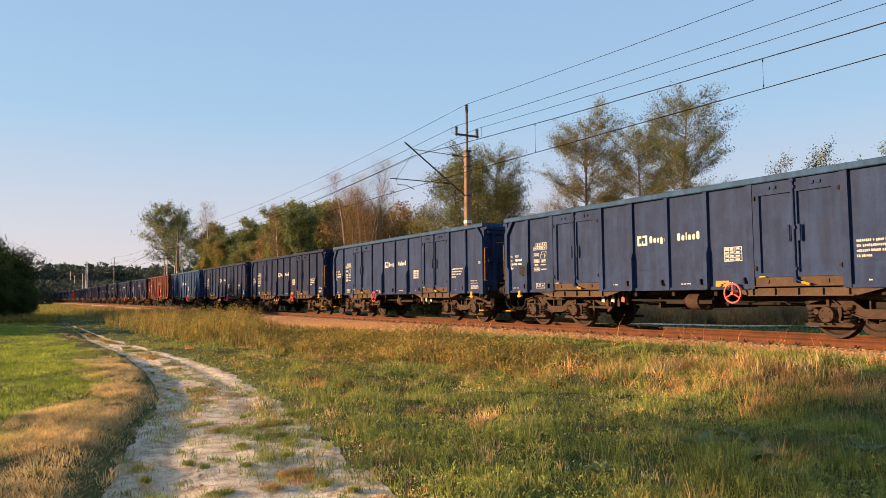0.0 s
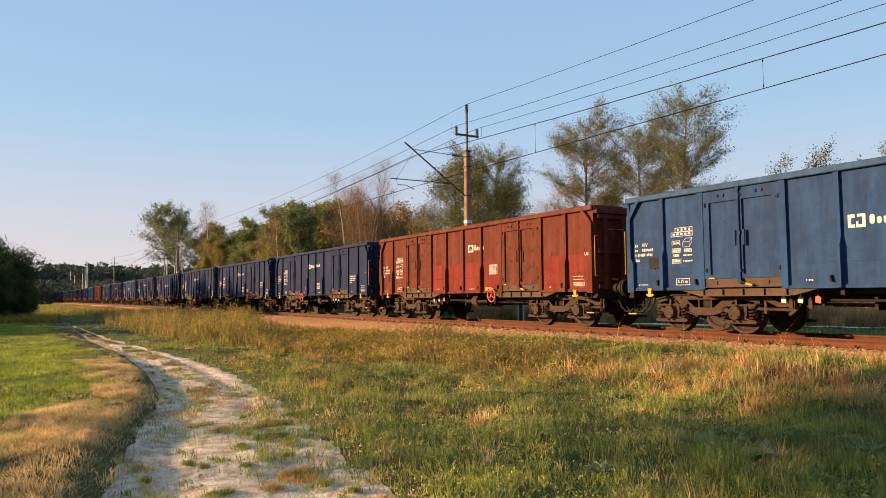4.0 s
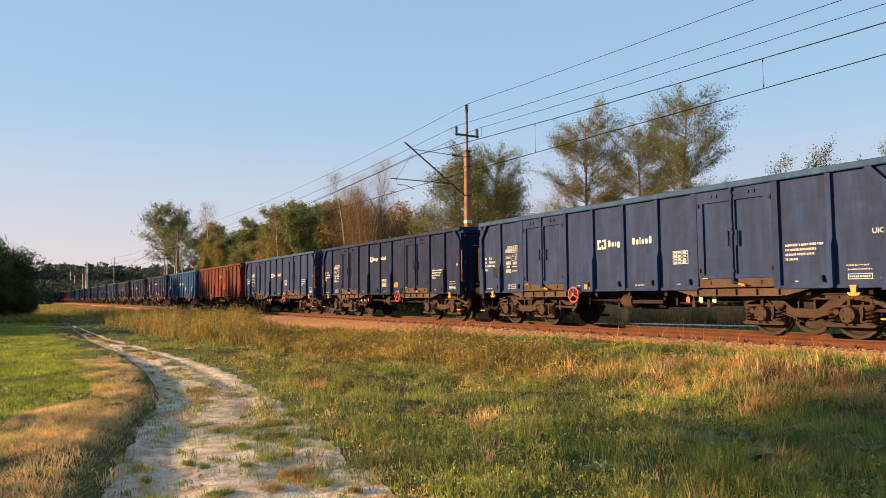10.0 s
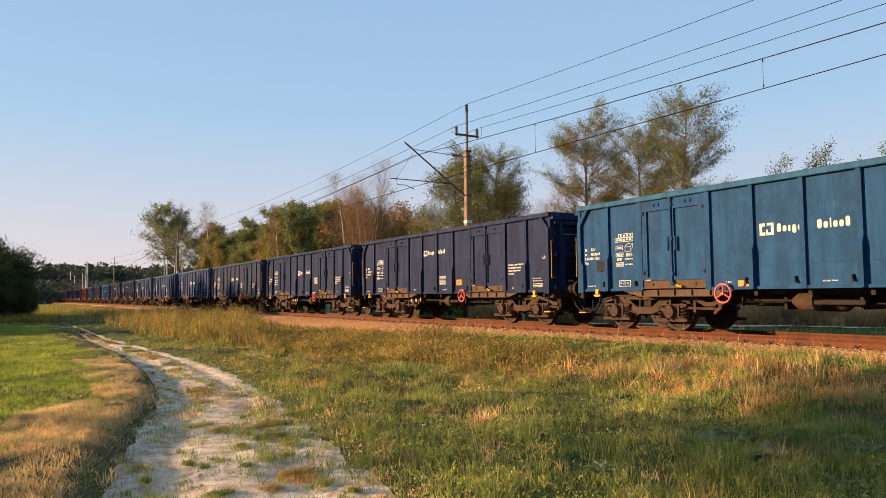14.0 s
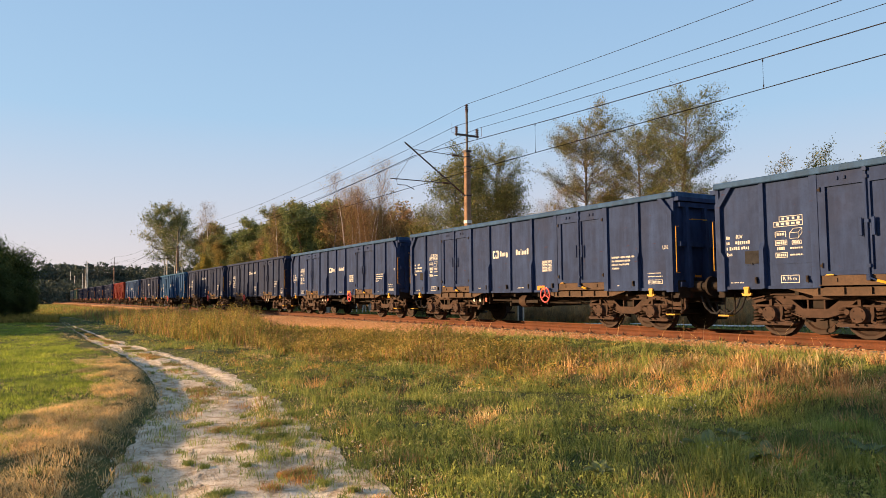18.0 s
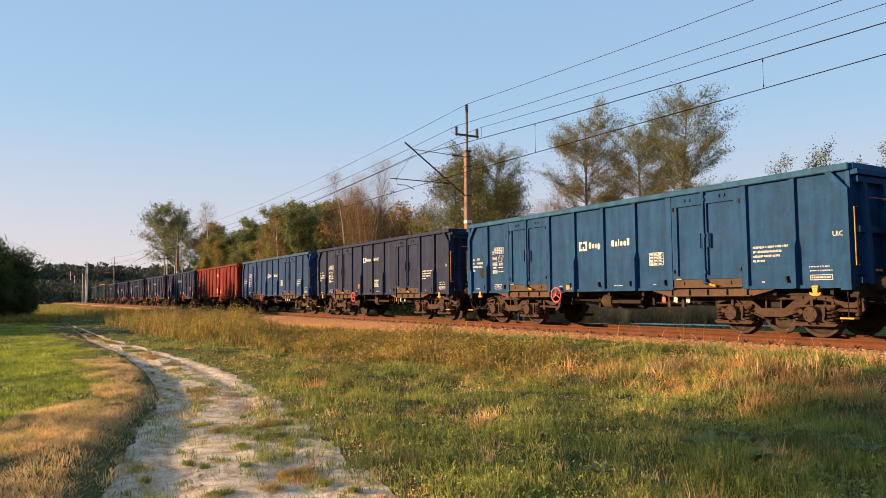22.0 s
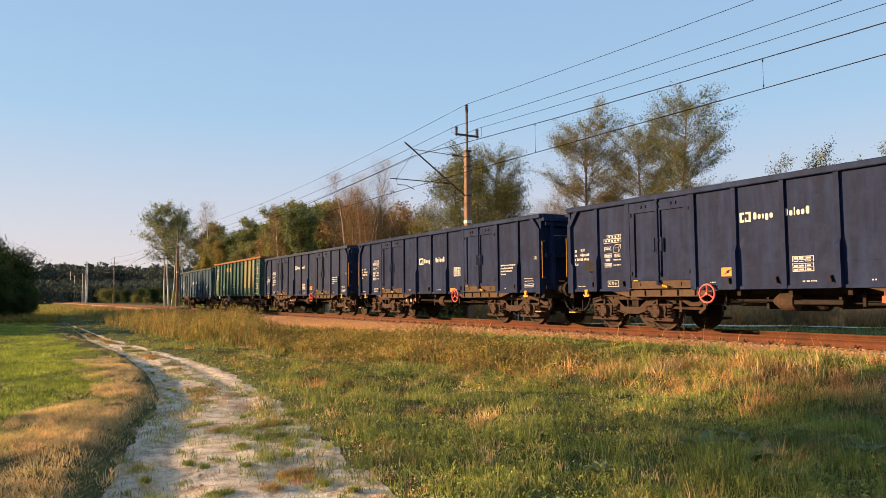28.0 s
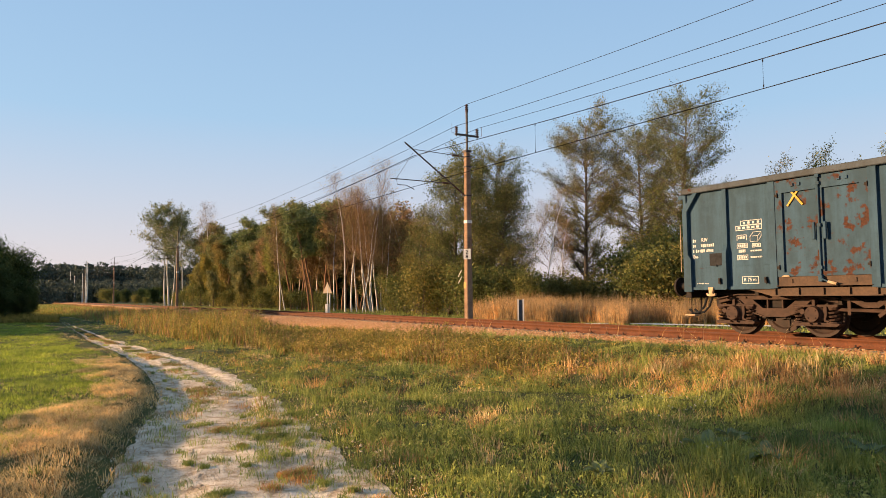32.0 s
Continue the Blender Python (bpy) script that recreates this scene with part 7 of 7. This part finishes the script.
def ray_spot(px, dist):
    """A place on the ground at that distance, in the direction of the picture's column px."""
    a = AZ + math.atan((px - 784) / 1257.35)
    return -dist * math.cos(a), dist * math.sin(a)
def build_trees():
    full = lambda tt: 0.75 + 0.9 * tt if tt < 0.35 else 0.2 + 1.05 * (1 - tt) ** 0.6
    spire = lambda tt: 0.55 + 1.6 * tt if tt < 0.3 else 0.12 + 1.1 * (1 - tt) ** 0.8
    alder = lambda tt: 0.60 + 0.45 * math.sin(math.pi / 2 * tt / 0.65) if tt < 0.65 else 0.34 + 0.71 * math.sqrt(1 - ((tt - 0.65) / 0.36) ** 2)
    tuft = lambda tt: 0.7 + 0.6 * tt if tt < 0.45 else 0.25 + 0.75 * math.sqrt(max(0.0, 1 - ((tt - 0.4) / 0.62) ** 2))
    rr = random.Random(12)
    # two tall alders and their neighbours beyond the reeds
    al = tree("alder_tree", 1, BARK, ALDER, "tall alder with sparse olive leaves and bare limbs", 16.8, 0.24, 0.08, 100, 0.42, 3.7, 8, 54000, 0.23, 0.058, crown=alder, limb=0.46, along=4, sway=0.02)
    spread_copies(al, [(*ray_spot(1036, 60), 0.94, 20)], "alders beyond the rails")
    al2 = tree("alder_tree", 2, BARK, ALDER, "tall alder with thick olive crown and bare twigs", 17.4, 0.25, 0.08, 104, 0.44, 3.8, 8, 58000, 0.23, 0.058, crown=alder, limb=0.46, along=4, sway=0.02)
    spread_copies(al2, [(*ray_spot(1206, 58), 0.93, 70), (*ray_spot(1138, 66), 0.92, 200), (*ray_spot(870, 48), 0.62, 120)], "alders beyond the rails")
    yg = tree("young_alder", 21, BARK, GOLD, "slim young alder with sparse yellow-green leaves", 13.0, 0.10, 0.25, 40, 0.9, 1.9, 4, 2400, 0.26, 0.07)
    spread_copies(yg, [(*ray_spot(1488, 60), 0.96, 20), (*ray_spot(1462, 62), 0.92, 150), (*ray_spot(1420, 58), 0.87, 90), (*ray_spot(1508, 62), 0.86, 240), (*ray_spot(1564, 60), 0.94, 300)], "young alders beyond the rails")
    # the leafy group behind the mast
    lm = tree("leafy_tree", 3, BARK, ALDER, "bushy leafy tree with dark olive crown", 10.6, 0.17, 0.03, 80, 0.45, 2.9, 4, 34000, 0.24, 0.050, crown=full, limb=0.36, along=3)
    spread_copies(lm, [(*ray_spot(842, 45), 1.0, 0), (*ray_spot(795, 47), 0.95, 140), (*ray_spot(890, 44), 0.80, 230), (*ray_spot(755, 52), 0.72, 60), (*ray_spot(912, 46), 0.45, 300),
                       (*ray_spot(1310, 56), 0.80, 40), (*ray_spot(1360, 62), 0.85, 90)], "leafy trees beyond the rails")
    # bare pale birches in front of the dark wood
    b1 = tree("birch_tree", 4, BIRCH, RUSSET, "slender white birch with thin russet twigs", 12.0, 0.080, 0.34, 44, 1.1, 1.6, 5, 7500, 0.26, 0.030, lean=0.03, twig_bark=TWIG)
    b2 = tree("birch_tree", 5, BIRCH, RUSSET, "leaning white birch with bare brown twigs", 10.5, 0.058, 0.38, 38, 1.2, 1.3, 5, 6000, 0.26, 0.030, lean=0.10, twig_bark=TWIG)
    sp1, sp2 = [], []
    for px, d, s in ((611, 58, 0.95), (622, 60, 0.98), (656, 60, 1.08), (495, 66, 0.84), (590, 64, 0.8), (716, 66, 0.8), (930, 52, 0.78), (940, 56, 0.75), (968, 53, 0.78), (990, 56, 0.6), (674, 70, 0.95), (560, 74, 0.9), (372, 112, 1.35)):
        sp1.append((*ray_spot(px, d), s, rr.uniform(0, 360)))
    for px, d, s in ((640, 57, 0.86), (648, 58, 0.95), (661, 57, 0.9), (655, 60, 1.0), (631, 59, 1.0), (505, 68, 0.75), (525, 72, 0.8), (680, 60, 0.75), (728, 60, 0.75), (668, 61, 0.9)):
        sp2.append((*ray_spot(px, d), s, rr.uniform(0, 360)))
    spread_copies(b1, sp1, "birches at the wood's edge")
    spread_copies(b2, sp2, "birches at the wood's edge")
    # pines
    pn = tree("pine_tree", 6, PINE_BARK, NEEDLE, "tall pine with orange trunk and dark needles", 10.7, 0.115, 0.52, 34, 0.35, 1.75, 4, 9500, 0.19, 0.085, taper=0.6, crown=tuft, along=3)
    sp = [(*ray_spot(px, d), s, rr.uniform(0, 360)) for px, d, s in
          ((430, 98, 1.0), (400, 104, 1.0), (462, 94, 1.05), (515, 74, 0.95), (535, 70, 0.95), (605, 68, 0.92), (645, 70, 0.92), (672, 72, 0.9), (555, 66, 0.90), (575, 68, 0.98), (590, 72, 1.0), (540, 74, 1.0), (520, 78, 1.05), (610, 72, 0.95), (562, 80, 1.1), (500, 84, 1.05), (480, 92, 1.1), (635, 74, 0.95), (660, 76, 0.95), (455, 100, 1.1),
           (690, 78, 0.85), (548, 64, 0.86), (428, 108, 1.1), (720, 80, 0.8), (340, 128, 1.15), (352, 124, 1.0))]
    spread_copies(pn, sp, "pines of the wood")
    # mixed wood behind
    mx = tree("mixed_tree", 7, BARK, MIXED, "broadleaf tree turning brown and gold", 10.2, 0.11, 0.36, 44, 0.9, 1.8, 4, 8500, 0.26, 0.105, crown=tuft, along=3, sway=0.07)
    gd = tree("mixed_tree", 8, BARK, GOLD, "broadleaf tree with yellow-green leaves", 10.2, 0.11, 0.24, 44, 1.1, 1.8, 4, 9500, 0.26, 0.10, crown=spire, along=3, sway=0.07)
    dp = tree("mixed_tree", 9, BARK, FOREST, "dense dull green broadleaf tree", 9.8, 0.12, 0.20, 44, 0.7, 2.1, 4, 11000, 0.28, 0.105, crown=full, along=3, sway=0.07)
    s1, s2, s3 = [], [], []
    for px, d, s, which in ((372, 118, 1.25, 0), (395, 112, 1.05, 2), (410, 108, 0.95, 1), (430, 100, 0.9, 0), (447, 96, 0.85, 1), (462, 92, 0.8, 0), (385, 104, 0.75, 1), (420, 96, 0.7, 0), (400, 122, 1.1, 2), (365, 126, 1.0, 1),
                            (480, 86, 1.0, 1), (500, 80, 1.0, 1), (515, 78, 0.7, 0), (530, 90, 1.1, 2), (585, 90, 1.05, 2), (640, 86, 1.05, 0), (680, 84, 1.0, 0), (700, 72, 0.85, 0), (725, 66, 0.8, 0), (735, 60, 0.66, 2),
                            (712, 58, 0.5, 1), (750, 72, 0.8, 0), (770, 60, 0.7, 2), (600, 100, 1.15, 2), (440, 118, 1.2, 2), (660, 94, 1.1, 0), (720, 90, 1.0, 2), (470, 105, 1.2, 1), (545, 100, 1.2, 2), (780, 80, 0.8, 0),
                            (355, 110, 0.6, 0), (378, 98, 0.5, 2), (345, 118, 0.7, 1), (500, 110, 1.1, 2), (620, 80, 0.8, 2), (570, 78, 0.8, 2), (650, 72, 0.55, 2), (690, 66, 0.45, 2), (430, 88, 0.45, 2), (460, 84, 0.4, 0), (388, 110, 1.0, 0), (402, 106, 0.9, 0), (418, 112, 1.1, 1), (437, 104, 1.0, 2), (455, 110, 1.15, 0), (488, 94, 1.0, 0), (508, 90, 0.95, 1), (525, 84, 0.9, 0), (556, 88, 1.0, 2), (612, 92, 1.0, 1), (628, 90, 1.0, 0), (668, 82, 0.85, 2), (705, 84, 0.9, 0), (742, 76, 0.75, 1), (760, 68, 0.7, 0)):
        (s1, s2, s3)[which].append((*ray_spot(px, d), s, rr.uniform(0, 360)))
    spread_copies(mx, s1, "trees of the mixed wood")
    spread_copies(gd, s2, "trees of the mixed wood")
    spread_copies(dp, s3, "trees of the mixed wood")
    sl = tree("slim_tree", 23, PINE_BARK, RUSSET, "slim young tree with brown bark and thin russet leaves", 9.5, 0.075, 0.30, 34, 1.1, 1.15, 3, 2200, 0.26, 0.11)
    sp = [(*ray_spot(372 + 17.5 * i + rr.uniform(-6, 6), (112 if i < 5 else 92 if i < 9 else 70) + rr.uniform(-7, 7)), rr.uniform(0.75, 1.1), rr.uniform(0, 360)) for i in range(22)]
    spread_copies(sl, sp, "slim trees of the wood")
    # the airy poplars at the wood's far corner
    po = tree("poplar_tree", 10, BIRCH, POPLAR, "airy poplar with pale trunk and loose grey-green leaves", 17.0, 0.14, 0.42, 30, 0.75, 3.3, 5, 8000, 0.26, 0.105, limb=0.3, along=3, sway=0.06)
    spread_copies(po, [(*ray_spot(292, 131), 1.0, 10), (*ray_spot(299, 134), 1.02, 130), (*ray_spot(304, 129), 0.88, 250), (*ray_spot(326, 136), 0.90, 60)], "poplars at the wood's corner")
    # bushes along the wood and behind the reeds
    bu = tree("bush", 13, BARK, BROWNISH, "dense bush with olive-brown leaves", 2.6, 0.04, 0.03, 16, 0.9, 1.5, 1, 5600, 0.30, 0.078, stems=3)
    sp = []
    for i in range(24):
        px = 1000 + i * 28
        sp.append((*ray_spot(px + rr.uniform(-8, 8), 40 + rr.uniform(-3, 9)), (rr.uniform(0.45, 0.75) if px < 1090 else rr.uniform(0.75, 1.3)), rr.uniform(0, 360)))
    for px, d, s in ((715, 53, 0.9), (740, 50, 0.9), (770, 46, 1.0), (810, 44, 1.1), (860, 42, 0.9), (900, 41, 0.9), (940, 41, 0.8), (975, 42, 0.8), (690, 56, 0.6), (450, 88, 0.8), (420, 96, 0.9), (400, 100, 1.0),
                     (370, 110, 1.1), (350, 118, 1.1), (480, 82, 0.8), (335, 122, 0.9), (385, 104, 0.8), (410, 94, 0.7), (435, 90, 0.7), (465, 82, 0.7), (500, 74, 0.6), (530, 70, 0.6), (560, 66, 0.55), (585, 64, 0.5), (320, 128, 0.7), (300, 138, 0.6), (262, 165, 0.5), (243, 180, 0.7), (189, 212, 1.25)):
        sp.append((*ray_spot(px, d), s, rr.uniform(0, 360)))
    spread_copies(bu, sp, "bushes beyond the rails")
    wi = tree("willow_bush", 16, BARK, GOLD, "broad willow bush with yellow-green leaves", 5.0, 0.05, 0.05, 22, 0.8, 2.0, 3, 15000, 0.22, 0.062, stems=5, along=3, sway=0.12)
    spread_copies(wi, [(*ray_spot(px, d), s, rr.uniform(0, 360)) for px, d, s in ((1128, 49, 0.72), (1165, 50, 1.0), (1212, 51, 1.1), (1258, 50, 1.08), (1305, 50, 0.95), (1360, 50, 0.85), (1430, 50, 0.8))], "willow bushes behind the reeds")
    sh = tree("bush", 14, BARK, DEEP, "dark green bush spreading over the meadow edge", 3.4, 0.06, 0.03, 26, 0.7, 1.6, 3, 40000, 0.20, 0.048, stems=3, along=3)
    sp = [(-65, -2.2, 1.10, 10), (-68, -0.6, 0.8, 80), (-57.5, -1.4, 0.58, 40), (-60, 0.0, 0.46, 130), (-56, -2.9, 0.72, 15), (-53.5, -5.0, 1.2, 75), (-70, -3.4, 1.6, 150), (-76, 0.6, 0.6, 200), (-61, -4.5, 1.5, 100), (-80, -1.5, 1.6, 220), (-58, -7.5, 1.6, 300),
          (*ray_spot(270, 175), 0.9, 30), (*ray_spot(222, 230), 1.0, 90), (*ray_spot(250, 220), 1.0, 150), (*ray_spot(206, 240), 0.9, 210), (*ray_spot(285, 190), 1.0, 330)]
    # the copse goes on beside the meadow and keeps the sun from it
    sp += [(-45 - 2.9 * i, -20.5 + rr.uniform(-1.2, 1.2), rr.uniform(1.2, 1.4), rr.uniform(0, 360)) for i in range(13)]
    # dark undergrowth in the depth of the wood
    sp += [(*ray_spot(462 + 19 * i + rr.uniform(-6, 6), rr.uniform(86, 104)), rr.uniform(0.9, 1.5), rr.uniform(0, 360)) for i in range(16)]
    spread_copies(sh, sp, "dark bushes at the meadow's edge")
    # trees off to the side of the stand, whose crowns shade the verge
    sd_ = tree("shade_tree", 15, BARK, OLIVE, "tall leafy tree at the meadow's side", 20.0, 0.22, 0.648, 70, 0.12, 1.6, 3, 40000, 0.25, 0.34, sway=0.0)
    spread_copies(sd_, [(-32.85, -49.72, 1.02, 30), (-35.12, -48.38, 1.012, 200), (-36.6, -47.35, 1.03, 110)], "trees at the meadow's side")


def build_distance():
    """Wooded ridge far behind, and a nearer belt of young trees."""
    rng = np.random.default_rng(31)
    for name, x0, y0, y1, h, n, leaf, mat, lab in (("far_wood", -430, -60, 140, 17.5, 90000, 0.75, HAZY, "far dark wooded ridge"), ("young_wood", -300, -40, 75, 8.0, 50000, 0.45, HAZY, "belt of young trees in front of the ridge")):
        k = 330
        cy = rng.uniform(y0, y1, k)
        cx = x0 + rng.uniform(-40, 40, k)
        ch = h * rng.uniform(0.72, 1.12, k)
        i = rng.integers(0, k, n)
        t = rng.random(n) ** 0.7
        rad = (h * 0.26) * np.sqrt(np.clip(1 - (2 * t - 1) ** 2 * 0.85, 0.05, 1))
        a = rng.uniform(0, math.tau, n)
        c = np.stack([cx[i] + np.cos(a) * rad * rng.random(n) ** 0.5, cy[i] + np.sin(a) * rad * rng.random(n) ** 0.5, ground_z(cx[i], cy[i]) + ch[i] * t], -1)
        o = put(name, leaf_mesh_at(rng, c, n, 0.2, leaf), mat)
        tagged(o, lab, "woods", kind="stuff")


def motions():
    """The train's run, and the turning of its wheels."""
    times = [i * 1.0 for i in range(33)]
    wheels = []
    for w, s0 in PATHS:
        rows = []
        for t in times:
            x, y, a = track(s0 - run(t))
            rows.append((t, pose(x, y, RAIL, 0, 0, -a)))
        walk(w, rows)
        wheels += [o for o in w.children_recursive if o.name.startswith("wheelset")]
    spin = [(i / FPS, pose(0, 0, 0, 0, math.degrees(run(i / FPS) / 0.46) % 360.0, 0)) for i in range(32 * FPS + 1)]
    walk(wheels[0], spin)
    keys = wheels[0].animation_data
    for o in wheels[1:]:
        o.rotation_mode = "QUATERNION"
        d = o.animation_data_create()
        d.action = keys.action
        d.action_slot = keys.action_slot


build_ground()
build_path()
build_railway()
build_line()
build_signs()
build_train()
build_trees()
build_distance()
build_grass()
build_herbs()
build_pebbles()
motions()
